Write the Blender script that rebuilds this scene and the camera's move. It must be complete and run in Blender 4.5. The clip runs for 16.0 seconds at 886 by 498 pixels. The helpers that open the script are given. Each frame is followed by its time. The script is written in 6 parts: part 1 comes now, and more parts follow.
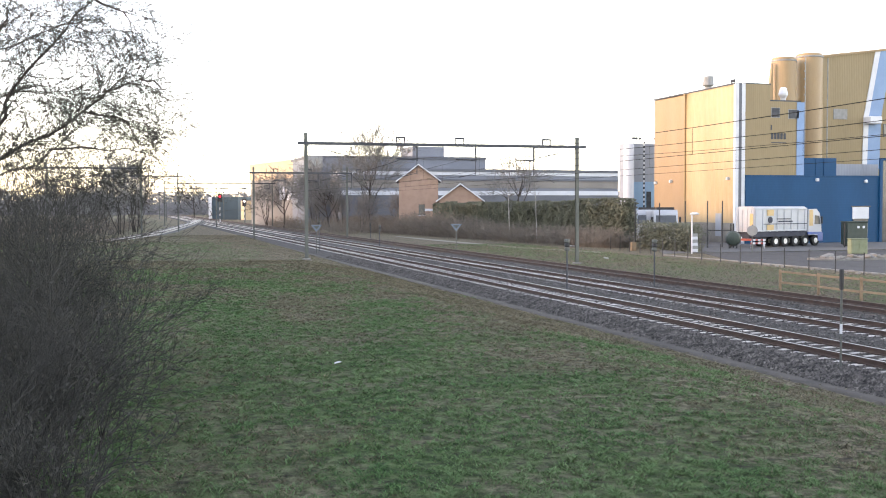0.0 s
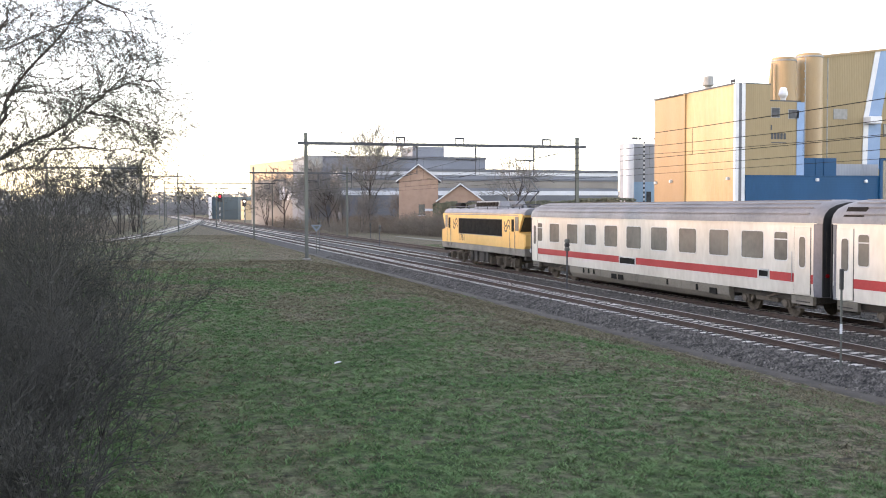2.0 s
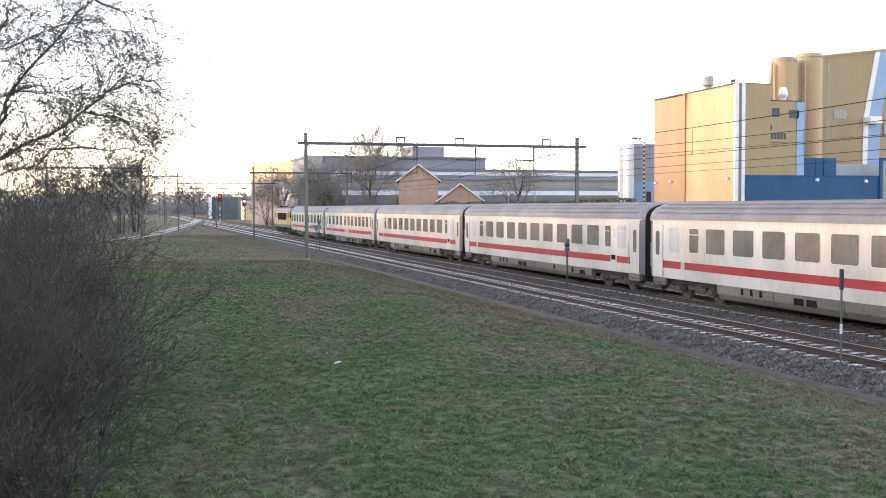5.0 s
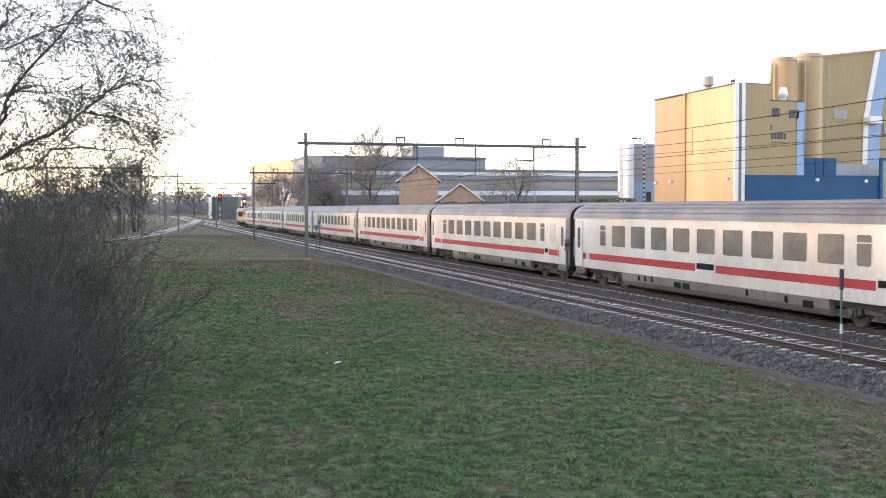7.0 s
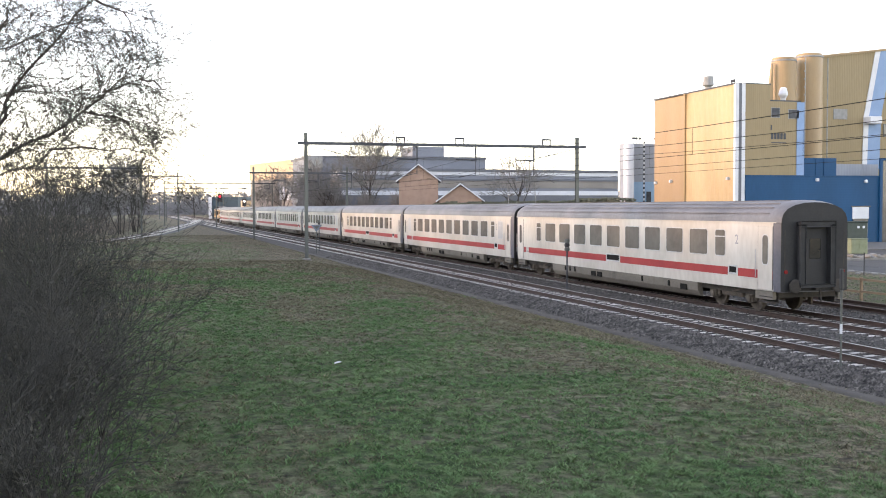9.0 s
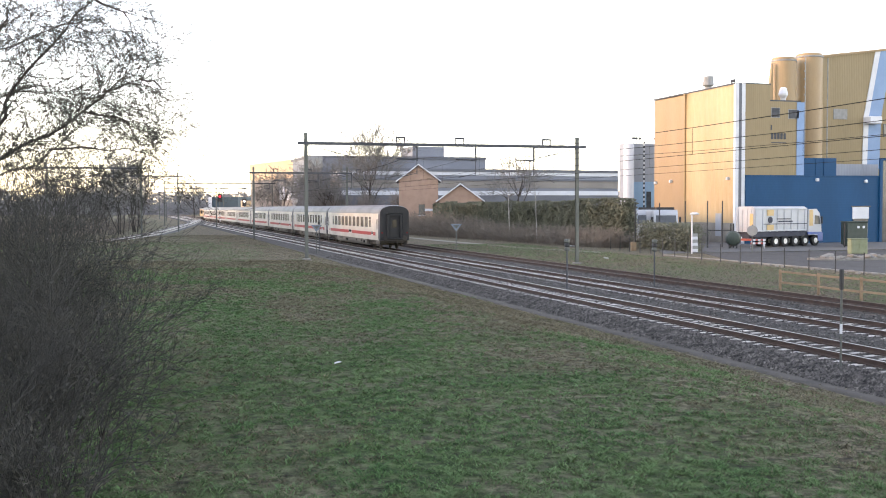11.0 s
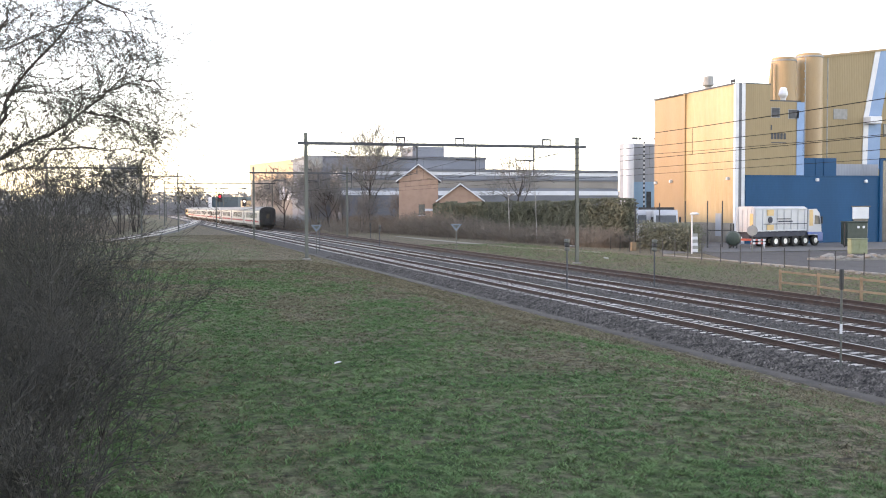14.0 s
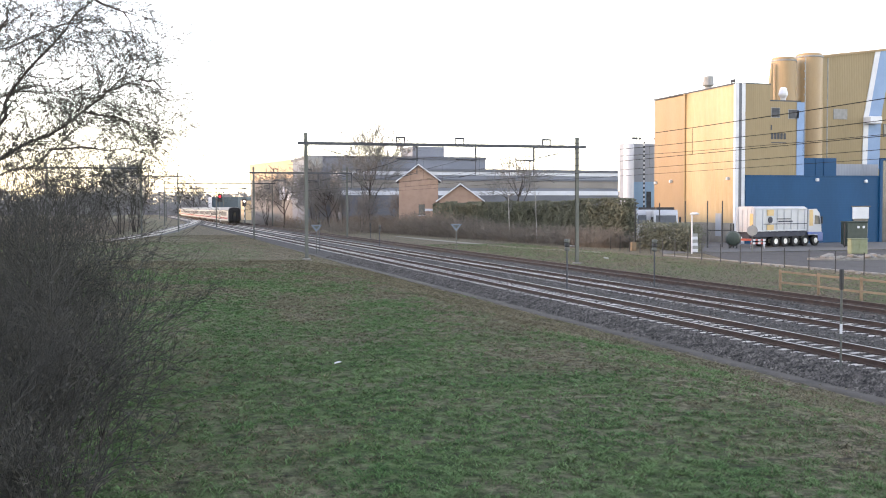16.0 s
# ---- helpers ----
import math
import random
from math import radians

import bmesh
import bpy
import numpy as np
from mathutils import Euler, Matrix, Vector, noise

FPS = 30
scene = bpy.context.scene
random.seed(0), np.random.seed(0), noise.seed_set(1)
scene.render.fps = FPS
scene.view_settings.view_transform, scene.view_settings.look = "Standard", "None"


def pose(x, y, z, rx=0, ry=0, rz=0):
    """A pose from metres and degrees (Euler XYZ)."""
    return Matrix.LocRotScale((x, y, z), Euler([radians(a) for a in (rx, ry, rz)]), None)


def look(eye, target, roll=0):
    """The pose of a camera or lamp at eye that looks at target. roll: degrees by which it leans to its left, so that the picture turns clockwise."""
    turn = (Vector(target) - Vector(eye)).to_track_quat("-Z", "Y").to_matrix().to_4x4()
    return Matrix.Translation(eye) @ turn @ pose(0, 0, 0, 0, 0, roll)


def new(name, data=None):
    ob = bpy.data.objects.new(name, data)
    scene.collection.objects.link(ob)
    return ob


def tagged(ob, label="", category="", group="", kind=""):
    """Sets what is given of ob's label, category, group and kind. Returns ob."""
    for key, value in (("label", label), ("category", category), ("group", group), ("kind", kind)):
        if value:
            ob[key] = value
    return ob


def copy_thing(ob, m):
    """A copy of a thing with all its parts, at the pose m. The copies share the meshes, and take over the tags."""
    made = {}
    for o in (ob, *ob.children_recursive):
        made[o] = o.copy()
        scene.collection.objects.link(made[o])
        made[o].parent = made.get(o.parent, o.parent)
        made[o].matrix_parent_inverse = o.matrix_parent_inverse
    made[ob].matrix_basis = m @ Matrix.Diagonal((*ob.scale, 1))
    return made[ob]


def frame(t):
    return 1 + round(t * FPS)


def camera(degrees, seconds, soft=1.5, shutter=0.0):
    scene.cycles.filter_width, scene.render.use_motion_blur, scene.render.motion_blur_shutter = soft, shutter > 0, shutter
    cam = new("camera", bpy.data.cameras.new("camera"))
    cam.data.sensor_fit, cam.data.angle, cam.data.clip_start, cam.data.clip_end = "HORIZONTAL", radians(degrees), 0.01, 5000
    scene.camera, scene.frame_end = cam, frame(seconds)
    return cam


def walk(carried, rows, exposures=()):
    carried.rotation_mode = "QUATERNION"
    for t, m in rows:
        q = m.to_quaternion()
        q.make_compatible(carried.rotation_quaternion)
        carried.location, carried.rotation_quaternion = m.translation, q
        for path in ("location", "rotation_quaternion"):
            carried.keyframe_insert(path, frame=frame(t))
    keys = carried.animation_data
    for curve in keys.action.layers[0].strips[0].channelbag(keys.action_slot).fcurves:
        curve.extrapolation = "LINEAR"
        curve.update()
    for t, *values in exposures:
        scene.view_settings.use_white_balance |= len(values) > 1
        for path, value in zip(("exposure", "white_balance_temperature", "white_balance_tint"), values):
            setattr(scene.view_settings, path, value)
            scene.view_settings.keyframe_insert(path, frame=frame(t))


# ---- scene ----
# camera: stands still beside the line
cam = camera(45.7, 16.0, soft=1.0)
EYE = (0.0, 0.0, 3.834)
VIEW = look(EYE, (math.sin(radians(16.55)) * 50, math.cos(radians(16.55)) * 50, 3.834 - 50 * math.tan(radians(2.274))), -0.18)
walk(cam, [(0.0, VIEW), (16.0, VIEW)], [(0.0, 2.88, 7500, 22), (1.5, 2.87, 7500, 22), (4.0, 2.83, 7500, 22), (6.5, 2.8, 7500, 22), (9.0, 2.72, 7500, 22), (11.5, 2.78, 7500, 22), (16.0, 2.81, 7500, 22)])

# low winter sun, ahead and to the side of the line
SUN_AZ, SUN_EL = -75.0, 9.0
world = bpy.data.worlds.new("sky")
scene.world = world
world.use_nodes = True
wn = world.node_tree.nodes
sky = wn.new("ShaderNodeTexSky")
sky.sky_type = "NISHITA"
sky.sun_disc = False
sky.sun_elevation = radians(SUN_EL)
sky.sun_rotation = radians(SUN_AZ)
sky.air_density, sky.dust_density, sky.ozone_density = 0.85, 0.2, 1.2
haze = wn.new("ShaderNodeHueSaturation")  # thin winter haze pales the sky
haze.inputs["Saturation"].default_value = 0.7
world.node_tree.links.new(sky.outputs[0], haze.inputs["Color"])
world.node_tree.links.new(haze.outputs[0], wn["Background"].inputs["Color"])
wn["Background"].inputs["Strength"].default_value = 0.15
sun = new("sun", bpy.data.lights.new("sun", "SUN"))
sun.data.energy, sun.data.angle, sun.data.color = 0.4, radians(2.0), (1.0, 0.66, 0.38)
SUN_DIR = Vector((math.sin(radians(SUN_AZ)) * math.cos(radians(SUN_EL)), math.cos(radians(SUN_AZ)) * math.cos(radians(SUN_EL)), math.sin(radians(SUN_EL))))
sun.matrix_world = look((-60, 40, 60), Vector((-60, 40, 60)) - SUN_DIR)


# ---- materials ----
def surface(name, a, b, rough=0.7, scale=4.0, fine=40.0, bump=0.15, metal=0.0, streak=(1, 1, 1), vary=0.0, coat=0.0, spec=0.5):
    """A procedural surface: colours a and b mixed at two scales, with fine relief; vary: change from piece to piece."""
    m = bpy.data.materials.new(name)
    m.use_nodes = True
    t = m.node_tree
    n, l = t.nodes, t.links
    p = n["Principled BSDF"]
    co = n.new("ShaderNodeTexCoord")
    mp = n.new("ShaderNodeMapping")
    mp.inputs["Scale"].default_value = streak
    l.new(co.outputs["Object"], mp.inputs["Vector"])
    big, small = n.new("ShaderNodeTexNoise"), n.new("ShaderNodeTexNoise")
    big.inputs["Scale"].default_value, big.inputs["Detail"].default_value = scale, 6
    small.inputs["Scale"].default_value, small.inputs["Detail"].default_value = fine, 4
    l.new(mp.outputs[0], big.inputs["Vector"])
    l.new(mp.outputs[0], small.inputs["Vector"])
    add = n.new("ShaderNodeMath")
    add.operation = "MULTIPLY_ADD"
    add.inputs[1].default_value = 0.45
    l.new(small.outputs[0], add.inputs[0])
    l.new(big.outputs[0], add.inputs[2])
    rng = n.new("ShaderNodeMapRange")
    rng.inputs["From Min"].default_value, rng.inputs["From Max"].default_value = 0.48, 0.98
    l.new(add.outputs[0], rng.inputs["Value"])
    mix = n.new("ShaderNodeMix")
    mix.data_type = "RGBA"
    l.new(rng.outputs[0], mix.inputs["Factor"])
    mix.inputs["A"].default_value, mix.inputs["B"].default_value = (*a, 1), (*b, 1)
    out = mix.outputs["Result"]
    if vary:
        oi = n.new("ShaderNodeObjectInfo")
        vr = n.new("ShaderNodeMapRange")
        vr.inputs["To Min"].default_value, vr.inputs["To Max"].default_value = 1 - vary, 1 + vary
        l.new(oi.outputs["Random"], vr.inputs["Value"])
        hs = n.new("ShaderNodeHueSaturation")
        l.new(vr.outputs[0], hs.inputs["Value"])
        l.new(out, hs.inputs["Color"])
        out = hs.outputs[0]
    l.new(out, p.inputs["Base Color"])
    p.inputs["Roughness"].default_value, p.inputs["Metallic"].default_value = rough, metal
    p.inputs["Coat Weight"].default_value = coat
    p.inputs["Specular IOR Level"].default_value = spec
    if bump:
        bp = n.new("ShaderNodeBump")
        bp.inputs["Strength"].default_value, bp.inputs["Distance"].default_value = bump, 0.02
        l.new(add.outputs[0], bp.inputs["Height"])
        l.new(bp.outputs[0], p.inputs["Normal"])
    return m


def glow(name, colour, strength):
    m = bpy.data.materials.new(name)
    m.use_nodes = True
    p = m.node_tree.nodes["Principled BSDF"]
    p.inputs["Base Color"].default_value = (*colour, 1)
    p.inputs["Emission Color"].default_value = (*colour, 1)
    p.inputs["Emission Strength"].default_value = strength
    return m


def ribbed(name, a, b, pitch=0.3, axis="Y", rough=0.5, depth=0.6):
    """Profiled metal cladding: trapezoid ribs as relief, weathered paint."""
    m = surface(name, a, b, rough, 0.25, 3.0, 0.05, streak=(1, 1, 0.3), spec=0.2)
    t = m.node_tree
    n, l = t.nodes, t.links
    co = n.new("ShaderNodeTexCoord")
    wv = n.new("ShaderNodeTexWave")
    wv.bands_direction = axis
    wv.inputs["Scale"].default_value = 0.314 / pitch
    l.new(co.outputs["Object"], wv.inputs["Vector"])
    bp = n.new("ShaderNodeBump")
    bp.inputs["Strength"].default_value, bp.inputs["Distance"].default_value = depth, 0.04
    l.new(wv.outputs[1], bp.inputs["Height"])
    l.new(bp.outputs[0], n["Principled BSDF"].inputs["Normal"])
    return m


M_STEEL = surface("galvanised_steel", (0.065, 0.072, 0.065), (0.13, 0.138, 0.125), 0.55, 2, 30, 0.1, 0.2, (1, 1, 0.2))
M_DARKSTEEL = surface("dark_steel", (0.03, 0.035, 0.045), (0.07, 0.075, 0.085), 0.6, 2, 30, 0.1, 0.2)
M_RAILTOP = surface("polished_rail_head", (0.34, 0.32, 0.3), (0.48, 0.46, 0.43), 0.31, 3, 40, 0.02, 1.0, (1, 0.1, 1))
M_RUST = surface("rusty_rail", (0.035, 0.022, 0.018), (0.07, 0.042, 0.032), 0.85, 3, 60, 0.2)
M_RUSTTOP = surface("rusty_rail_head", (0.1, 0.062, 0.042), (0.17, 0.11, 0.075), 0.55, 3, 60, 0.1, 0.5)
M_SLEEPER = surface("concrete_sleeper", (0.42, 0.4, 0.37), (0.66, 0.63, 0.59), 0.9, 3, 40, 0.2, vary=0.25, spec=0.15)
M_WOODSLEEPER = surface("tarred_wood_sleeper", (0.06, 0.045, 0.035), (0.13, 0.1, 0.075), 0.9, 3, 50, 0.4, vary=0.25)
M_STONE = surface("ballast_stone", (0.03, 0.03, 0.032), (0.11, 0.105, 0.1), 0.9, 14, 60, 0.3)
M_CONCRETE = surface("weathered_concrete", (0.15, 0.145, 0.135), (0.26, 0.25, 0.23), 0.9, 2, 30, 0.2)
M_BARK = surface("dark_bark", (0.025, 0.02, 0.018), (0.06, 0.05, 0.045), 0.9, 6, 60, 0.4)
M_BIRCH = surface("pale_birch_bark", (0.2, 0.19, 0.18), (0.5, 0.48, 0.45), 0.85, 4, 30, 0.2, streak=(1, 1, 3))
M_TWIG = surface("dark_twig", (0.022, 0.0215, 0.018), (0.052, 0.05, 0.041), 0.85, 6, 60, 0.0)
M_GREYTWIG = surface("grey_brown_twig", (0.11, 0.107, 0.103), (0.2, 0.194, 0.188), 0.9, 3, 40, 0.0)
M_HEDGE = surface("conifer_foliage", (0.08, 0.086, 0.06), (0.17, 0.168, 0.115), 0.9, 0.8, 12, 0.0)
M_BRAMBLE = surface("withered_bramble", (0.1, 0.086, 0.07), (0.23, 0.195, 0.16), 0.95, 0.8, 12, 0.0)


# ---- mesh building ----
class Shape:
    """Vertices and faces collected for one mesh."""

    def __init__(self):
        self.v, self.f, self.k = [], [], []

    def add(self, verts, faces, k=0):
        o = len(self.v)
        self.v += [tuple(p) for p in verts]
        self.f += [tuple(i + o for i in f) for f in faces]
        self.k += [k] * len(faces)
        return self

    def box(self, x0, y0, z0, x1, y1, z1, k=0, c=0.0):
        """A box between two corners; c: width of its chamfered edges."""
        if c <= 0:
            vs = [(x, y, z) for z in (z0, z1) for y in (y0, y1) for x in (x0, x1)]
            return self.add(vs, [(0, 2, 3, 1), (4, 5, 7, 6), (0, 1, 5, 4), (2, 6, 7, 3), (0, 4, 6, 2), (1, 3, 7, 5)], k)
        vs, idx = [], {}
        for ix, x in enumerate((x0, x1)):
            for iy, y in enumerate((y0, y1)):
                for iz, z in enumerate((z0, z1)):
                    sx, sy, sz = (c, -c)[ix], (c, -c)[iy], (c, -c)[iz]
                    for ax, p in enumerate(((x, y + sy, z + sz), (x + sx, y, z + sz), (x + sx, y + sy, z))):
                        idx[ix, iy, iz, ax] = len(vs)
                        vs.append(p)
        g = lambda a, b, d, ax: idx[a, b, d, ax]
        fs = []
        for s in (0, 1):
            fs.append([g(s, 0, 0, 0), g(s, 1, 0, 0), g(s, 1, 1, 0), g(s, 0, 1, 0)])
            fs.append([g(0, s, 0, 1), g(1, s, 0, 1), g(1, s, 1, 1), g(0, s, 1, 1)])
            fs.append([g(0, 0, s, 2), g(1, 0, s, 2), g(1, 1, s, 2), g(0, 1, s, 2)])
            for u in (0, 1):
                fs.append([g(s, u, 0, 0), g(s, u, 1, 0), g(s, u, 1, 1), g(s, u, 0, 1)])
                fs.append([g(s, 0, u, 0), g(s, 1, u, 0), g(s, 1, u, 2), g(s, 0, u, 2)])
                fs.append([g(0, s, u, 1), g(1, s, u, 1), g(1, s, u, 2), g(0, s, u, 2)])
                for w in (0, 1):
                    fs.append([g(s, u, w, 0), g(s, u, w, 1), g(s, u, w, 2)])
        return self.add(vs, fs, k)

    def rounded(self, x0, x1, y0, z0, y1, z1, r, k=0):
        """An upright panel across x with rounded corners of radius r."""
        ring = []
        for cy, cz, a0 in ((y1 - r, z1 - r, 0), (y0 + r, z1 - r, 90), (y0 + r, z0 + r, 180), (y1 - r, z0 + r, 270)):
            for i in range(4):
                w = radians(a0 + 30 * i)
                ring.append((cy + r * math.cos(w), cz + r * math.sin(w)))
        return self.loft([[(x, a, b) for a, b in ring] for x in (x0, x1)], k)

    def tube(self, p0, p1, r0, r1=None, n=8, k=0, caps=True):
        r1 = r0 if r1 is None else r1
        p0, p1 = Vector(p0), Vector(p1)
        d = (p1 - p0).normalized()
        a = d.orthogonal().normalized()
        b = d.cross(a)
        vs = []
        for p, r in ((p0, r0), (p1, r1)):
            for i in range(n):
                w = 2 * math.pi * i / n
                vs.append(p + (a * math.cos(w) + b * math.sin(w)) * r)
        fs = [(i, (i + 1) % n, n + (i + 1) % n, n + i) for i in range(n)]
        if caps:
            fs += [tuple(reversed(range(n))), tuple(range(n, 2 * n))]
        return self.add(vs, fs, k)

    def beam(self, p0, p1, w, h, k=0):
        """A straight square bar of width w and height h between two points."""
        p0, p1 = Vector(p0), Vector(p1)
        d = (p1 - p0).normalized()
        s = d.cross(Vector((0, 0, 1)))
        s = s.normalized() if s.length > 1e-4 else Vector((1, 0, 0))
        u = s.cross(d).normalized()
        vs = [p + s * (w / 2 * i) + u * (h / 2 * j) for p in (p0, p1) for i, j in ((-1, -1), (1, -1), (1, 1), (-1, 1))]
        return self.add(vs, [(0, 1, 5, 4), (1, 2, 6, 5), (2, 3, 7, 6), (3, 0, 4, 7), (3, 2, 1, 0), (4, 5, 6, 7)], k)

    def loft(self, rings, k=0, caps=True, closed=True):
        """Skin between rings of equal length."""
        n = len(rings[0])
        vs = [p for r in rings for p in r]
        fs = []
        for j in range(len(rings) - 1):
            for i in range(n if closed else n - 1):
                fs.append((j * n + i, j * n + (i + 1) % n, (j + 1) * n + (i + 1) % n, (j + 1) * n + i))
        if caps and closed:
            fs += [tuple(reversed(range(n))), tuple(range((len(rings) - 1) * n, len(rings) * n))]
        return self.add(vs, fs, k)

    def lathe(self, c, prof, n=16, k=0, axis="z"):
        rings = []
        for r, z in prof:
            ring = []
            for i in range(n):
                w = 2 * math.pi * i / n
                a, b = r * math.cos(w), r * math.sin(w)
                ring.append((c[0] + a, c[1] + b, c[2] + z) if axis == "z" else (c[0] + z, c[1] + a, c[2] + b) if axis == "x" else (c[0] + a, c[1] + z, c[2] + b))
            rings.append(ring)
        return self.loft(rings, k)

    def mesh(self, name, mats, smooth=False):
        me = bpy.data.meshes.new(name)
        me.from_pydata(self.v, [], self.f)
        for m in mats if isinstance(mats, (list, tuple)) else [mats]:
            me.materials.append(m)
        me.polygons.foreach_set("material_index", self.k)
        b = bmesh.new()
        b.from_mesh(me)
        bmesh.ops.recalc_face_normals(b, faces=b.faces)
        b.to_mesh(me)
        b.free()
        if smooth:
            me.polygons.foreach_set("use_smooth", [True] * len(me.polygons))
            me.set_sharp_from_angle(angle=radians(40))
        return me


def thing(name, label, category, group="", kind="", m=None):
    ob = new(name)
    ob.empty_display_size = 0.2
    if m is not None:
        ob.matrix_basis = m
    return tagged(ob, label, category, group, kind)


def part(name, shape, material, parent, label="", smooth=False, m=None):
    ob = new(name, shape if isinstance(shape, bpy.types.Mesh) else shape.mesh(name, material, smooth))
    ob.parent = parent
    if m is not None:
        ob.matrix_basis = m
    if label:
        ob["label"] = label
    return ob


def solid(name, shape, material, label, category, group="", kind="", smooth=False, m=None):
    ob = new(name, shape.mesh(name, material, smooth))
    if m is not None:
        ob.matrix_basis = m
    return tagged(ob, label, category, group, kind)


# ---- ground ----
TRACKS = (18.5, 22.906, 27.4)


def lerp(x, xs, zs):
    return float(np.interp(x, xs, zs))


def ground_z(x, y):
    """Height of the land: a low bank of grass, the flat track bed, the verge and the yard."""
    z = lerp(x, (-60, -6, 4, 11, 15.2, 16.0, 30.5, 33, 60, 300), (0.7, 0.5, 0.45, 0.35, -0.42, -0.48, -0.48, -0.4, -0.5, -0.5))
    near = max(0.0, min(1.0, (y - 60) / 100))
    if x < 15:
        z = z * (1 - near) + 0.02 * near
    if -8 < x < 15 and y < 90:
        z += 0.05 * noise.noise((x * 0.35, y * 0.3, 3)) + 0.02 * noise.noise((x * 1.4, y * 1.2, 7))
    return z


def ground_material():
    """Turf: bare earth and painted tuft shade in one dark tone, green and straw in clumps at three scales, drier
    towards the track bed.
    """
    m = bpy.data.materials.new("winter_turf")
    m.use_nodes = True
    t = m.node_tree
    n, l = t.nodes, t.links
    p = n["Principled BSDF"]
    co = n.new("ShaderNodeTexCoord")

    def cloud(scale, detail, lo, hi, rough=0.6):
        q = n.new("ShaderNodeTexNoise")
        q.inputs["Scale"].default_value, q.inputs["Detail"].default_value, q.inputs["Roughness"].default_value = scale, detail, rough
        l.new(co.outputs["Object"], q.inputs["Vector"])
        r = n.new("ShaderNodeMapRange")
        r.inputs["From Min"].default_value, r.inputs["From Max"].default_value = lo, hi
        l.new(q.outputs[0], r.inputs["Value"])
        return r.outputs[0]

    def mixed(f, a, b):
        q = n.new("ShaderNodeMix")
        q.data_type = "RGBA"
        l.new(f, q.inputs["Factor"])
        for s, v in (("A", a), ("B", b)):
            if isinstance(v, tuple):
                q.inputs[s].default_value = (*v, 1)
            else:
                l.new(v, q.inputs[s])
        return q.outputs["Result"]

    green = mixed(cloud(3.0, 8, 0.41, 0.6, 0.75), (0.026, 0.05, 0.019), (0.102, 0.158, 0.063))
    straw = mixed(cloud(5.0, 8, 0.41, 0.6, 0.75), (0.06, 0.052, 0.038), (0.25, 0.214, 0.152))
    sep = n.new("ShaderNodeSeparateXYZ")
    l.new(co.outputs["Object"], sep.inputs[0])
    edge = n.new("ShaderNodeMapRange")
    edge.inputs["From Min"].default_value, edge.inputs["From Max"].default_value = 6.5, 13.5
    edge.inputs["To Max"].default_value = 0.6
    l.new(sep.outputs[0], edge.inputs["Value"])
    far = n.new("ShaderNodeMapRange")
    far.inputs["From Min"].default_value, far.inputs["From Max"].default_value = 29.0, 32.0
    far.inputs["To Max"].default_value = 0.3
    l.new(sep.outputs[0], far.inputs["Value"])
    add = n.new("ShaderNodeMath")
    add.operation = "SUBTRACT"
    l.new(edge.outputs[0], add.inputs[0])
    l.new(far.outputs[0], add.inputs[1])
    dist = n.new("ShaderNodeMapRange")
    dist.inputs["From Min"].default_value, dist.inputs["From Max"].default_value = 16.0, 60.0
    dist.inputs["To Max"].default_value = 0.5
    l.new(sep.outputs[1], dist.inputs["Value"])
    add3 = n.new("ShaderNodeMath")
    l.new(add.outputs[0], add3.inputs[0])
    l.new(dist.outputs[0], add3.inputs[1])
    add2 = n.new("ShaderNodeMath")
    add2.use_clamp = True
    l.new(add3.outputs[0], add2.inputs[0])
    l.new(cloud(0.45, 8, 0.42, 0.7, 0.7), add2.inputs[1])
    base = mixed(add2.outputs[0], green, straw)
    # dark spots: bare earth, with the shade under tufts painted in
    soil_shade = cloud(4.5, 8, 0.52, 0.64, 0.75)
    l.new(mixed(soil_shade, base, (0.03, 0.026, 0.02)), p.inputs["Base Color"])
    p.inputs["Roughness"].default_value, p.inputs["Specular IOR Level"].default_value = 0.95, 0.1
    bp = n.new("ShaderNodeBump")
    bp.inputs["Strength"].default_value, bp.inputs["Distance"].default_value = 1.0, 0.06
    l.new(cloud(9.0, 6, 0.2, 0.8, 0.7), bp.inputs["Height"])
    l.new(bp.outputs[0], p.inputs["Normal"])
    return m


M_TURF = ground_material()


def axis_steps(spans):
    out = []
    for a, b, s in spans:
        out += list(np.arange(a, b, s))
    return out + [spans[-1][1]]


def build_ground():
    xs = axis_steps(((-2500, -200, 400), (-200, -20, 20), (-20, 15, 0.5), (15, 34, 0.5), (34, 120, 8), (120, 300, 40), (300, 2500, 400)))
    ys = axis_steps(((-2500, -100, 400), (-100, 0, 20), (0, 60, 0.6), (60, 140, 3), (140, 500, 15), (500, 4000, 350)))
    s = Shape()
    vs = [(x, y, ground_z(x, y)) for y in ys for x in xs]
    w = len(xs)
    fs = [(j * w + i, j * w + i + 1, (j + 1) * w + i + 1, (j + 1) * w + i) for j in range(len(ys) - 1) for i in range(w - 1)]
    s.add(vs, fs)
    solid("ground", s, M_TURF, "worn winter grass, green with dry brown patches", "ground", kind="structure", smooth=True)


build_ground()


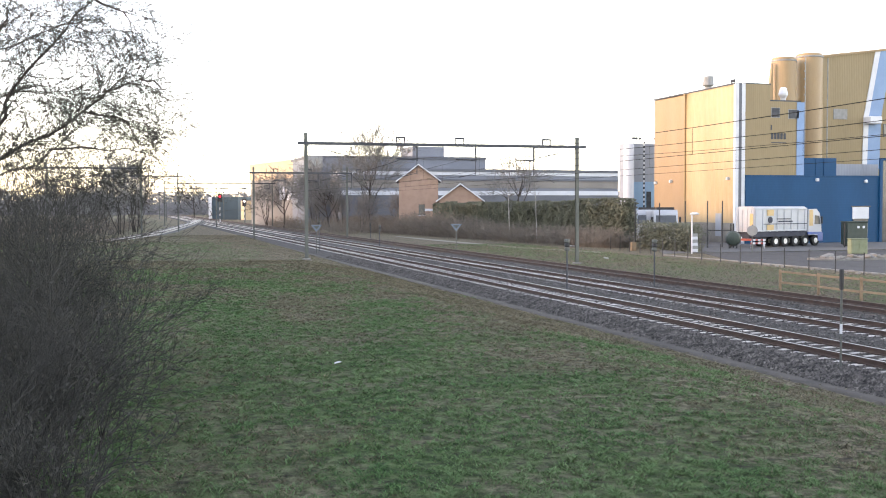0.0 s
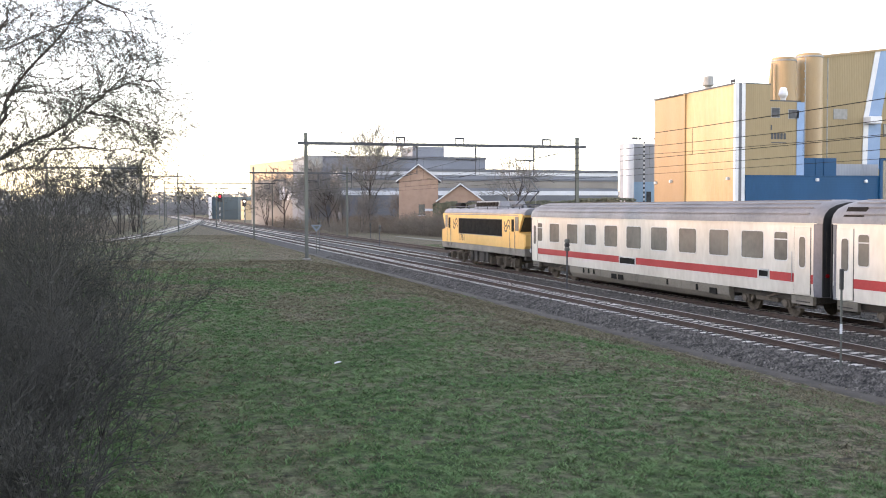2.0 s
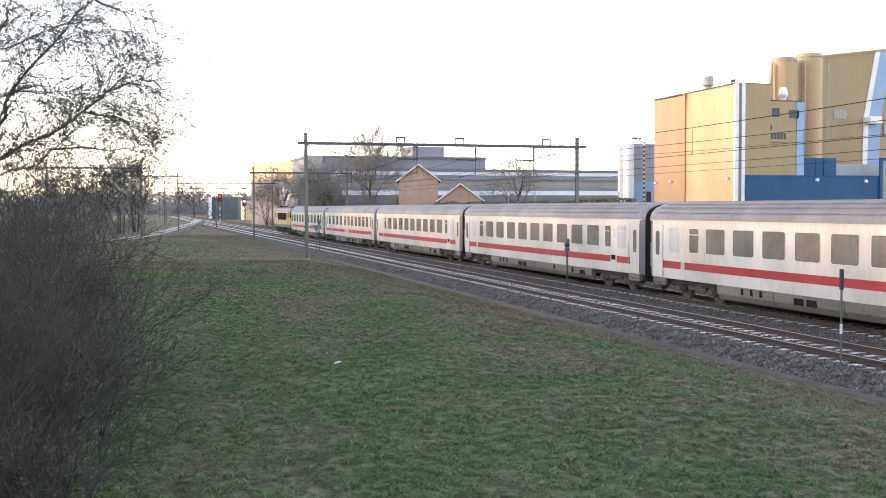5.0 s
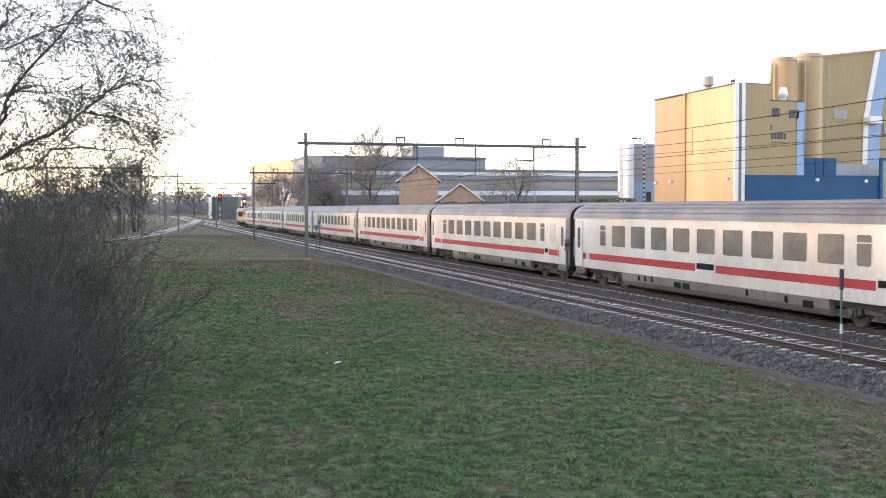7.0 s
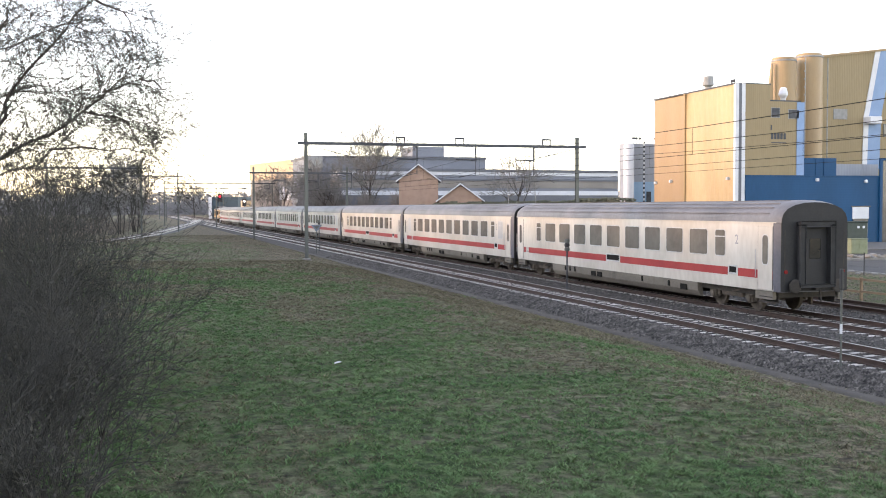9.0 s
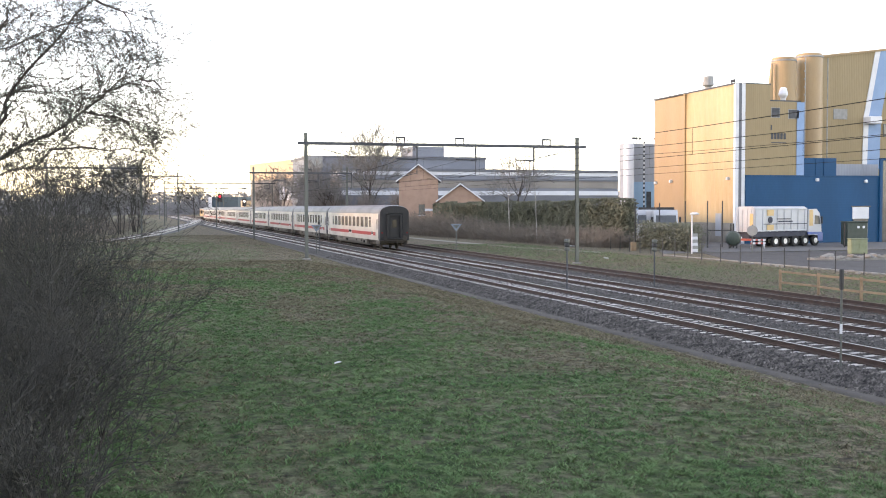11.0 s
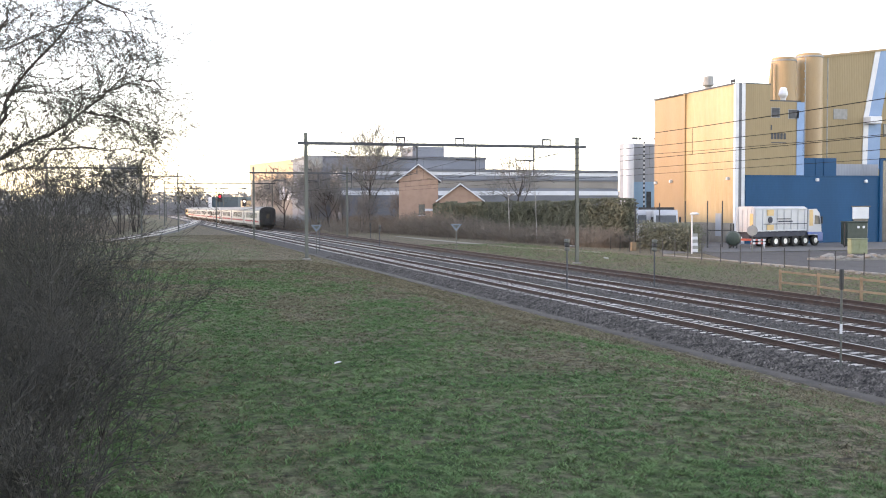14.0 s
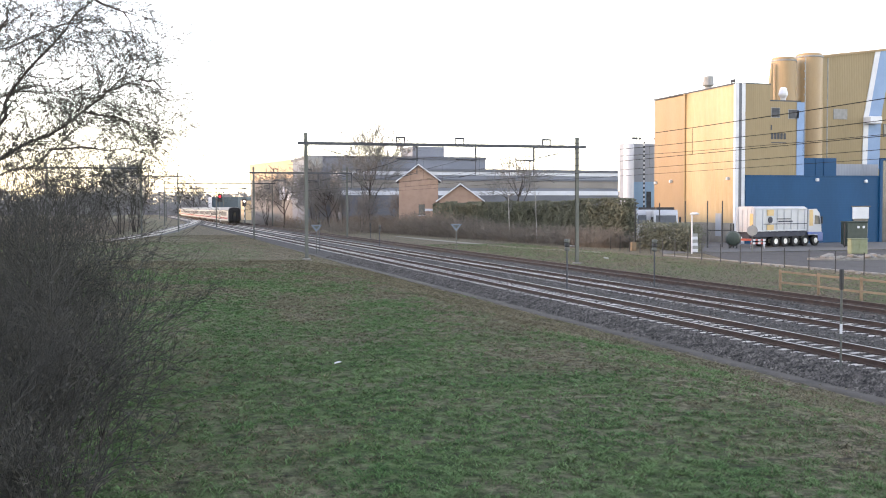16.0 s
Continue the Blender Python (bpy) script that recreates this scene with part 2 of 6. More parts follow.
def build_ballast():
    """The stone bed: one bank with shoulders under the three tracks."""
    s = Shape()
    prof = [(15.7, -0.6), (16.1, -0.46), (17.0, -0.19), (20.0, -0.185), (20.7, -0.24), (21.4, -0.185), (24.4, -0.185), (25.0, -0.25), (25.9, -0.185), (28.9, -0.185), (29.9, -0.4), (30.3, -0.6)]
    s.loft([[(x, y, z) for x, z in prof] for y in axis_steps(((-30, 900, 5),))], closed=False)
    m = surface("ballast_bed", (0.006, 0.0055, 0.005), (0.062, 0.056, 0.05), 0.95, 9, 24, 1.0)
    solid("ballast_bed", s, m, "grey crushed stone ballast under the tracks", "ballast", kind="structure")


build_ballast()


def build_service_path():
    """Worn cinder strip between the grass and the ballast shoulder."""
    s = Shape()
    rows = []
    for y in axis_steps(((10, 90, 0.5), (90, 160, 4))):
        a = 15.3 + 0.28 * noise.noise((y * 0.3, 1, 4)) + 0.12 * noise.noise((y * 1.3, 6, 4))
        rows.append([(x, y, ground_z(x, y) + 0.03 - (0.06 if k == 0 else 0)) for k, x in enumerate((a, a + 0.12, 15.8, 15.97, 16.2))])
    s.loft(rows, closed=False)
    solid("service_path", s, surface("grey_cinder", (0.03, 0.026, 0.022), (0.075, 0.065, 0.053), 0.95, 1.2, 22, 0.5), "narrow grey cinder path beside the ballast", "path", kind="structure", smooth=True)


build_service_path()
# ---- tracks ----
Y_NEAR, Y_FAR, Y_SPLIT = 14.0, 620.0, 146.0


def rail_shape(x, dx, head, z=0.0):
    s = Shape()
    c = x + dx
    prof = [(-0.07, -0.16), (0.07, -0.16), (0.07, -0.145), (0.012, -0.125), (0.012, -0.045), (0.036, -0.035), (0.036, -0.004), (0.028, 0.0), (-0.028, 0.0), (-0.036, -0.004), (-0.036, -0.035), (-0.012, -0.045), (-0.012, -0.125), (-0.07, -0.145)]
    ys = axis_steps(((-20, Y_FAR, 20),))
    n = len(prof)
    vs = [(c + a, y, b + z) for y in ys for a, b in prof]
    for j in range(len(ys) - 1):
        for i in range(n):
            s.f.append((j * n + i, j * n + (i + 1) % n, (j + 1) * n + (i + 1) % n, (j + 1) * n + i))
            s.k.append(1 if i in (7, 8) else 0)
    s.v = vs
    return s


def sleeper_shape(wood):
    s = Shape()
    if wood:
        return s.box(-1.3, -0.13, -0.22, 1.3, 0.13, -0.06, c=0.012)
    # raised seats under the rails, lower ends and a sunk middle
    s.loft([[(a, -0.12, -0.22), (a, 0.12, -0.22), (a, 0.085, b), (a, -0.085, b)] for a, b in ((-1.25, -0.085), (-1.0, -0.05), (-0.55, -0.05), (-0.3, -0.062), (-0.2, -0.1), (0.2, -0.1), (0.3, -0.062), (0.55, -0.05), (1.0, -0.05), (1.25, -0.085))])
    for a in (-0.86, -0.64, 0.64, 0.86):
        s.box(a - 0.035, -0.05, -0.06, a + 0.035, 0.05, -0.02, k=1)
    return s


def build_track(x, label, wood, z):
    t = thing("railway_track", label, "railway track", "parallel tracks", "structure")
    mats = [M_RUST, M_RUSTTOP if wood else M_RAILTOP]
    for dx in (-0.753, 0.753):
        part("rail", rail_shape(x, dx, 0, z), mats, t)
    me = sleeper_shape(wood).mesh("sleeper", M_WOODSLEEPER if wood else [M_SLEEPER, M_RUST])
    y, far = Y_NEAR, Shape()
    while y < Y_FAR - 100:
        if y < Y_SPLIT:
            part("sleeper", me, None, t, m=pose(x + random.uniform(-0.02, 0.02), y, z - 0.115, 0, 0, random.uniform(-0.5, 0.5)))
        else:
            far.box(x - 1.25, y - 0.1, z - 0.3, x + 1.25, y + 0.1, z - 0.168)
        y += 0.6
    tagged(part("sleeper_row", far, M_WOODSLEEPER if wood else M_SLEEPER, t), kind="stuff")


# ---- train ----
SPEED, Y_LAST_9S, COACH = 30.495, 31.278, 26.4
M_WHITE = surface("white_coach_paint", (0.45, 0.408, 0.345), (0.67, 0.63, 0.565), 0.38, 0.9, 8, 0.02, streak=(1, 0.6, 0.25), coat=0.2)
M_RED = surface("red_stripe_paint", (0.31, 0.028, 0.03), (0.41, 0.05, 0.048), 0.5, 0.8, 10, 0.02, coat=0.05, spec=0.25)
M_COACHROOF = surface("grey_coach_roof", (0.08, 0.083, 0.092), (0.165, 0.166, 0.178), 0.5, 0.6, 9, 0.05, streak=(0.6, 1, 1))
M_SKIRT = surface("dusty_grey_skirt", (0.095, 0.083, 0.066), (0.21, 0.185, 0.15), 0.75, 0.8, 14, 0.1, streak=(1, 0.5, 1))
M_UNDER = surface("grimy_underframe", (0.02, 0.018, 0.016), (0.06, 0.05, 0.042), 0.9, 2, 25, 0.3)
M_GREASE = surface("brown_bogie_dirt", (0.04, 0.032, 0.025), (0.14, 0.112, 0.085), 0.9, 2, 25, 0.3)
# reflected sky and warm light are put into the glass base colour
M_GLASS = surface("glass_with_reflection_tone", (0.12, 0.112, 0.1), (0.22, 0.2, 0.172), 0.08, 0.6, 4, 0.0, spec=0.8)
M_RUBBER = surface("black_rubber", (0.012, 0.012, 0.013), (0.03, 0.03, 0.03), 0.8, 3, 30, 0.2)
M_FRAME = surface("aluminium_window_frame", (0.45, 0.45, 0.45), (0.65, 0.65, 0.64), 0.4, 4, 30, 0.0, 0.6)
M_MARK = surface("grey_lettering_paint", (0.25, 0.25, 0.26), (0.33, 0.33, 0.34), 0.6, 4, 30, 0.0)
M_MARKDARK = surface("brown_grey_marking_paint", (0.1, 0.08, 0.05), (0.16, 0.13, 0.08), 0.6, 4, 30, 0.0)
M_LOUVRE = surface("dark_louvre", (0.008, 0.0075, 0.007), (0.022, 0.02, 0.018), 0.9, 3, 30, 0.2, spec=0.1)
M_YELLOW = surface("yellow_loco_paint", (0.62, 0.36, 0.11), (0.78, 0.5, 0.18), 0.42, 0.7, 9, 0.02, streak=(1, 0.6, 0.4), coat=0.25)
M_LOCOGREY = surface("dusty_grey_paint", (0.12, 0.11, 0.095), (0.22, 0.2, 0.175), 0.6, 0.8, 12, 0.08)
M_LOCOROOF = surface("pale_grey_roof_paint", (0.13, 0.13, 0.14), (0.24, 0.24, 0.255), 0.5, 0.8, 12, 0.05)
M_LAMPGLASS = surface("lamp_glass", (0.6, 0.6, 0.6), (0.8, 0.8, 0.78), 0.1, 3, 20, 0.0)
M_CABGLASS = surface("dark_cab_glass", (0.012, 0.012, 0.013), (0.03, 0.03, 0.03), 0.12, 1, 8, 0.0)
M_ENDWALL = surface("sooty_end_paint", (0.01, 0.01, 0.011), (0.028, 0.027, 0.027), 0.75, 1.2, 14, 0.1)
M_FROST = surface("frosted_window_glass", (0.36, 0.36, 0.35), (0.46, 0.46, 0.45), 0.3, 0.8, 6, 0.0)
M_COWL = surface("blue_grey_end_paint", (0.085, 0.085, 0.1), (0.15, 0.15, 0.17), 0.6, 0.9, 10, 0.05)
M_REDTEXT = surface("faded_red_lettering", (0.42, 0.12, 0.11), (0.5, 0.17, 0.15), 0.5, 2, 20, 0.0)
M_TAILRED = surface("red_lamp_glass", (0.16, 0.01, 0.012), (0.24, 0.015, 0.018), 0.15, 3, 20, 0.0)


def roof_profile():
    """Half section of the coach roof from the cantrail up, mirrored."""
    half = [(1.41, 3.25), (1.395, 3.42), (1.32, 3.62), (1.15, 3.8), (0.85, 3.94), (0.45, 4.03), (0.0, 4.05)]
    return half + [(-x, z) for x, z in reversed(half[:-1])]


def wheelset(parent, y, r=0.46, gauge=0.75):
    s = Shape()
    for sx in (-1, 1):
        x = sx * gauge
        s.lathe((x - 0.065, y, r), [(0.1, -0.03), (r - 0.08, 0.0), (r, 0.0), (r - 0.005, 0.13), (r - 0.1, 0.13), (r - 0.14, 0.09), (0.12, 0.14), (0.1, 0.16)], 24, 0, "x")
    s.tube((-gauge, y, r), (gauge, y, r), 0.085, n=10)
    part("wheelset", s, M_GREASE, parent, smooth=True)


def bogie(parent, y):
    """A two-axle bogie with side frames, springs, axle boxes and dampers."""
    s = Shape()
    for sx in (-1, 1):
        x = sx * 1.02
        s.box(x - 0.07, y - 1.75, 0.62, x + 0.07, y + 1.75, 0.78, c=0.02)
        s.box(x - 0.08, y - 0.7, 0.45, x + 0.08, y + 0.7, 0.66, c=0.03)
        for dy in (-1.25, 1.25):
            s.box(x - 0.12, y + dy - 0.17, 0.3, x + 0.12, y + dy + 0.17, 0.62, c=0.04)
            s.lathe((x + sx * 0.12, y + dy, 0.46), [(0.13, 0.0), (0.13, sx * 0.06), (0.06, sx * 0.08)], 12, 0, "x")
            for e in (-0.3, 0.3):
                s.lathe((x, y + dy + e, 0.4), [(0.07, 0), (0.09, 0.08), (0.07, 0.16), (0.09, 0.24), (0.07, 0.3)], 8)
        for e in (-0.28, 0.28):
            s.lathe((x, y + e, 0.66), [(0.12, 0), (0.14, 0.1), (0.12, 0.2), (0.14, 0.3), (0.12, 0.36)], 10)
        s.beam((x + sx * 0.13, y - 0.15, 0.62), (x + sx * 0.13, y - 1.6, 0.98), 0.07, 0.07)
        s.box(x - 0.06, y - 1.95, 0.25, x + 0.06, y - 1.75, 0.7, c=0.02)
    s.box(-1.0, y - 0.3, 0.5, 1.0, y + 0.3, 0.72, c=0.03)
    part("bogie_frame", s, M_GREASE, parent)
    for dy in (-1.25, 1.25):
        wheelset(parent, y + dy)


def lettering(words, size, material):
    """Flat raised letters as a mesh, centred."""
    f = bpy.data.curves.new("letters", "FONT")
    f.body, f.size, f.extrude, f.align_x = words, size, 0.002, "CENTER"
    f.materials.append(material)
    ob = new("letters", f)
    me = bpy.data.meshes.new_from_object(ob.evaluated_get(bpy.context.evaluated_depsgraph_get()))
    bpy.data.objects.remove(ob)
    return me


def coach(label, windows, doors, boxes, skirt=True, marks=(), half_open=(), digits=(), pale=(), words="", roof_vents=()):
    """A passenger coach; places along it are metres from its rear coupling plane."""
    c = thing("passenger_coach", label, "railway coach", "coaches of the train")
    L0, L1 = 0.22, 26.18
    y = lambda v: v - COACH / 2
    body = Shape()
    # sides, floor and ends
    zt, zb, xw = 3.25, 0.84, 1.41
    ends = [(L0 + 0.38, 0.0), (L1 - 0.38, 0.0)]
    section = lambda v, i: [(-xw + i, y(v), zt), (-xw + i, y(v), 1.2), (-xw + i + 0.03, y(v), zb), (xw - i - 0.03, y(v), zb), (xw - i, y(v), 1.2), (xw - i, y(v), zt)]
    for q in (((L0, 0.13), (L0 + 0.15, 0.05), (L0 + 0.38, 0.004)), ((L1 - 0.38, 0.004), (L1 - 0.15, 0.05), (L1, 0.13))):
        part("end_cowl", Shape().loft([section(v, i) for v, i in q]), M_COWL, c, "dark blue-grey tapered end", smooth=True)
    body.loft([[(-xw + i, y(v), zt), (-xw + i, y(v), 1.2), (-xw + i + 0.03, y(v), zb), (xw - i - 0.03, y(v), zb), (xw - i, y(v), 1.2), (xw - i, y(v), zt)] for v, i in ends])
    part("body", body, M_WHITE, c, smooth=True)
    roof = Shape()
    prof = roof_profile()
    roof.loft([[(px * (1 - i), y(v), 3.25 + (pz - 3.25) * (1 - i * 2)) for px, pz in prof] for v, i in ((L0, 0.05), (L0 + 0.25, 0.012), (L0 + 0.6, 0), (L1 - 0.6, 0), (L1 - 0.25, 0.012), (L1, 0.05))], 0)
    part("roof", roof, M_COACHROOF, c, smooth=True)
    for px, pz in ((1.35, 3.58), (1.18, 3.785), (0.9, 3.93), (0.5, 4.03), (-0.5, 4.03), (-0.9, 3.93), (-1.18, 3.785), (-1.35, 3.58)):
        part("roof_rib", Shape().beam((px, y(L0 + 0.7), pz), (px, y(L1 - 0.7), pz), 0.035, 0.03), M_COACHROOF, c)
    rain = Shape()
    for sx in (-1, 1):
        rain.beam((sx * 1.425, y(L0 + 0.2), 3.26), (sx * 1.425, y(L1 - 0.2), 3.26), 0.03, 0.03)
    part("gutter", rain, M_WHITE, c)
    # stripe, broken by panels
    for sx in (-1, 1):
        cuts = sorted([(a - 0.06, b + 0.06) for a, b, *_ in boxes] + [(a, b) for a, b in marks])
        v0 = L0 + 0.38
        for a, b in cuts + [(L1 - 0.38, None)]:
            if a > v0 + 0.05:
                s = Shape()
                s.box(sx * 1.409, y(v0), 1.27, sx * 1.4145, y(a), 1.57)
                part("stripe", s, M_RED, c, "red stripe")
            v0 = b
        for a, b, za, zb2 in boxes:
            s = Shape()
            s.box(sx * 1.40, y(a), za, sx * 1.421, y(b), zb2, 1, 0.008)
            s.box(sx * 1.40, y(a + 0.06), za + 0.06, sx * 1.424, y(b - 0.06), zb2 - 0.06, 0)
            part("side_panel", s, [M_LOUVRE, M_FRAME], c, "dark recessed panel in the stripe")
        for a, b in marks:
            s = Shape()
            if words and b - a > 1.5:
                me = lettering(words, 0.4, M_REDTEXT)
                part("side_lettering", me, None, c, "red lettering in a gap of the stripe", m=Matrix.Translation((sx * 1.4115, y((a + b) / 2), 1.3)) @ Matrix.Rotation(radians(90 * sx), 4, "Z") @ Matrix.Rotation(radians(90), 4, "X"))
                continue
            for q in range(4):
                s.box(sx * 1.409, y(a + 0.05), 1.3 + q * 0.07, sx * 1.4145, y(b - 0.05), 1.335 + q * 0.07)
            part("side_lettering", s, M_MARK, c)
        for a, b in windows:
            s = Shape()
            s.rounded(sx * 1.40, sx * 1.418, y(a), 1.95, y(b), 2.98, 0.12, 1)
            s.rounded(sx * 1.40, sx * 1.4215, y(a + 0.035), 1.985, y(b - 0.035), 2.945, 0.09, 0)
            if b - a < 0.95 or (a, b) in half_open:
                s.box(sx * 1.40, y(a + 0.03), 2.68, sx * 1.426, y(b - 0.03), 2.72, 1)
            part("window", s, [M_GLASS, M_FRAME], c)
        for a, b in pale:
            s = Shape()
            s.rounded(sx * 1.40, sx * 1.418, y(a), 1.9, y(b), 2.98, 0.12, 1)
            s.rounded(sx * 1.40, sx * 1.4215, y(a + 0.035), 1.935, y(b - 0.035), 2.945, 0.09, 0)
            s.box(sx * 1.40, y(a + 0.03), 2.68, sx * 1.426, y(b - 0.03), 2.72, 1)
            part("frosted_window", s, [M_FROST, M_FRAME], c, "pale frosted window")
        for a, b in doors:
            s = Shape()
            s.box(sx * 1.40, y(a), 0.9, sx * 1.4175, y(b), 3.12, 0, 0.012)
            d = part("door", s, M_WHITE, c)
            s = Shape()
            mid = (a + b) / 2
            s.rounded(sx * 1.40, sx * 1.4235, y(mid - 0.2), 1.75, y(mid + 0.2), 2.85, 0.15, 1)
            s.rounded(sx * 1.40, sx * 1.4265, y(mid - 0.165), 1.79, y(mid + 0.165), 2.81, 0.12, 0)
            part("door_window", s, [M_GLASS, M_FRAME], d)
            s = Shape()
            for e in (a - 0.012, b + 0.012):
                s.box(sx * 1.40, y(e - 0.012), 0.9, sx * 1.4145, y(e + 0.012), 3.13)
            part("door_seal", s, M_RUBBER, d)
            s = Shape().beam((sx * 1.44, y(b + 0.12), 1.3), (sx * 1.44, y(b + 0.12), 2.3), 0.02, 0.02)
            part("grab_rail", s, M_FRAME, d)
            part("door_skirt", Shape().box(sx * 1.28, y(max(0.62, a - 0.2)), 0.55, sx * 1.372, y(min(25.78, b + 0.2)), 0.85, 0, 0.02), M_SKIRT, d, "dusty grey skirt under the door")
            s = Shape()
            s.box(sx * 1.1, y(a + 0.05), 0.42, sx * 1.42, y(b - 0.05), 0.47, 0, 0.01)
            s.box(sx * 1.12, y(a), 0.45, sx * 1.16, y(b), 0.84)
            s.box(sx * 1.1, y(a + 0.05), 0.62, sx * 1.38, y(b - 0.05), 0.66)
            part("step", s, M_UNDER, d)
    for a in digits:
        f = bpy.data.curves.new("class_number", "FONT")
        f.body, f.size, f.extrude, f.align_x = "2", 0.5, 0.002, "CENTER"
        f.materials.append(M_MARK)
        ob = new("class_number", f)
        me = bpy.data.meshes.new_from_object(ob.evaluated_get(bpy.context.evaluated_depsgraph_get()))
        bpy.data.objects.remove(ob)
        for sx in (-1, 1):
            part("class_number", me, None, c, m=Matrix.Translation((sx * 1.4115, y(a), 2.45)) @ Matrix.Rotation(radians(90 * sx), 4, "Z") @ Matrix.Rotation(radians(90), 4, "X"))
    for a in roof_vents:
        for sx in (-1, 1):
            s = Shape().loft([[(sx * px, y(v), pz) for px, pz in ((1.375, 3.5), (1.2, 3.8), (1.16, 3.77), (1.33, 3.48))] for v in (a, a + 0.95)])
            part("roof_vent", s, M_LOUVRE, c, "dark louvred roof vent")
    # underframe
    s = Shape()
    s.box(-1.15, y(0.6), 0.62, 1.15, y(25.8), 0.83)
    s.box(-0.9, y(7.5), 0.3, 0.9, y(19), 0.66, c=0.04)
    for yy, w in ((8.2, 0.9), (9.6, 0.5), (11.0, 1.4), (13.4, 0.7), (15.2, 1.2), (17.3, 0.9)):
        s.box(-1.2, y(yy), 0.34, 1.2, y(yy + w), 0.7, c=0.03)
    part("underframe", s, M_UNDER, c)
    if skirt:
        for sx in (-1, 1):
            for a, b in ((5.75, 9.3), (9.33, 13.2), (13.23, 17.0), (17.03, 20.7)):
                s = Shape()
                s.loft([[(sx * 1.375, y(v), 0.85), (sx * 1.34, y(v), 0.5), (sx * 1.2, y(v), 0.28), (sx * 1.12, y(v), 0.28), (sx * 1.12, y(v), 0.85)] for v in (a, b)])
                part("skirt_panel", s, M_SKIRT, c, "dusty grey skirt panel")
            for a, w, z in ((6.6, 0.5, 0.6), (8.0, 0.14, 0.66), (10.4, 0.12, 0.7), (14.6, 0.5, 0.62), (15.3, 0.5, 0.62), (17.7, 0.13, 0.7), (18.3, 0.13, 0.7), (18.9, 0.13, 0.7)):
                s = Shape()
                s.box(sx * 1.3, y(a), z - 0.13, sx * 1.375, y(a + w), z + 0.1, 0, 0.01)
                part("vent", s, M_LOUVRE, c)
    else:
        for sx in (-1, 1):
            s = Shape()
            s.box(sx * 1.30, y(5.8), 0.7, sx * 1.36, y(20.6), 0.85)
            part("side_sill", s, M_SKIRT, c)
            for a, w in ((6.4, 0.5), (7.4, 1.6), (9.4, 0.9), (11.1, 1.1), (13.0, 0.6), (14.4, 1.9), (16.6, 0.8), (18.0, 1.8)):
                s = Shape()
                s.box(sx * 1.0, y(a), 0.32, sx * 1.3, y(a + w), 0.72, 0, 0.03)
                part("equipment_box", s, M_SKIRT, c)
    for yy in (3.7, 22.7):
        b = part("bogie", Shape().lathe((0, y(yy), 0.68), [(0.3, 0), (0.3, 0.16)], 12), M_UNDER, c)
        bogie(b, y(yy))
    # ends: dark wall, gangway bellows, buffers, hose
    for v, d in ((L0, -1), (L1, 1)):
        yy = y(v)
        s = Shape()
        prof2 = [(px * 0.95, 3.25 + (pz - 3.25) * 0.9) for px, pz in prof] + [(-1.34, 0.86), (1.34, 0.86)]
        s.loft([[(px, yy + d * e, pz) for px, pz in prof2] for e in (-0.02, 0.012)])
        part("end_wall", s, M_ENDWALL, c, "grimy dark end wall")
        s = Shape()
        for sx in (-1, 1):
            s.box(sx * 0.5, yy, 1.1, sx * 0.72, yy + d * 0.2, 3.2, 0, 0.04)
        s.box(-0.72, yy, 3.1, 0.72, yy + d * 0.2, 3.32, 0, 0.04)
        s.box(-0.7, yy, 1.0, 0.7, yy + d * 0.22, 1.12, 0, 0.03)
        part("gangway", s, M_RUBBER, c, "black rubber gangway surround")
        s = Shape()
        s.box(-0.45, yy, 1.12, 0.45, yy + d * 0.03, 3.1, 0, 0.01)
        s.box(-0.22, yy, 2.0, 0.22, yy + d * 0.036, 2.7, 1, 0.01)
        part("end_door", s, [M_ENDWALL, M_CABGLASS], c)
        for sx in (-1, 1):
            s = Shape()
            s.lathe((sx * 0.875, yy, 1.05), [(0.1, -0.1), (0.1, d * 0.12), (0.24, d * 0.13), (0.25, d * 0.17), (0.2, d * 0.19)], 14, 0, "y")
            part("buffer", s, M_UNDER, c)
            s = Shape()
            s.beam((sx * 1.2, yy, 1.1), (sx * 1.2, yy, 3.0), 0.03, 0.03)
            part("handrail", s, M_UNDER, c)
            s = Shape()
            s.lathe((sx * 1.16, yy + d * 0.012, 1.55), [(0.07, 0), (0.07, d * 0.03)], 12, 0, "y")
            part("tail_lamp", s, M_TAILRED, c)
        s = Shape()
        s.tube((0, yy, 0.98), (0, yy + d * 0.2, 0.98), 0.08)
        s.tube((0.25, yy, 0.9), (0.2, yy + d * 0.12, 0.5), 0.03)
        part("coupling", s, M_UNDER, c)
    return c


def evenly(a, w, pitch, n):
    return [(a + i * pitch, a + i * pitch + w) for i in range(n)]


def flip(spans):
    return [(COACH - q[1], COACH - q[0], *q[2:]) for q in spans][::-1]


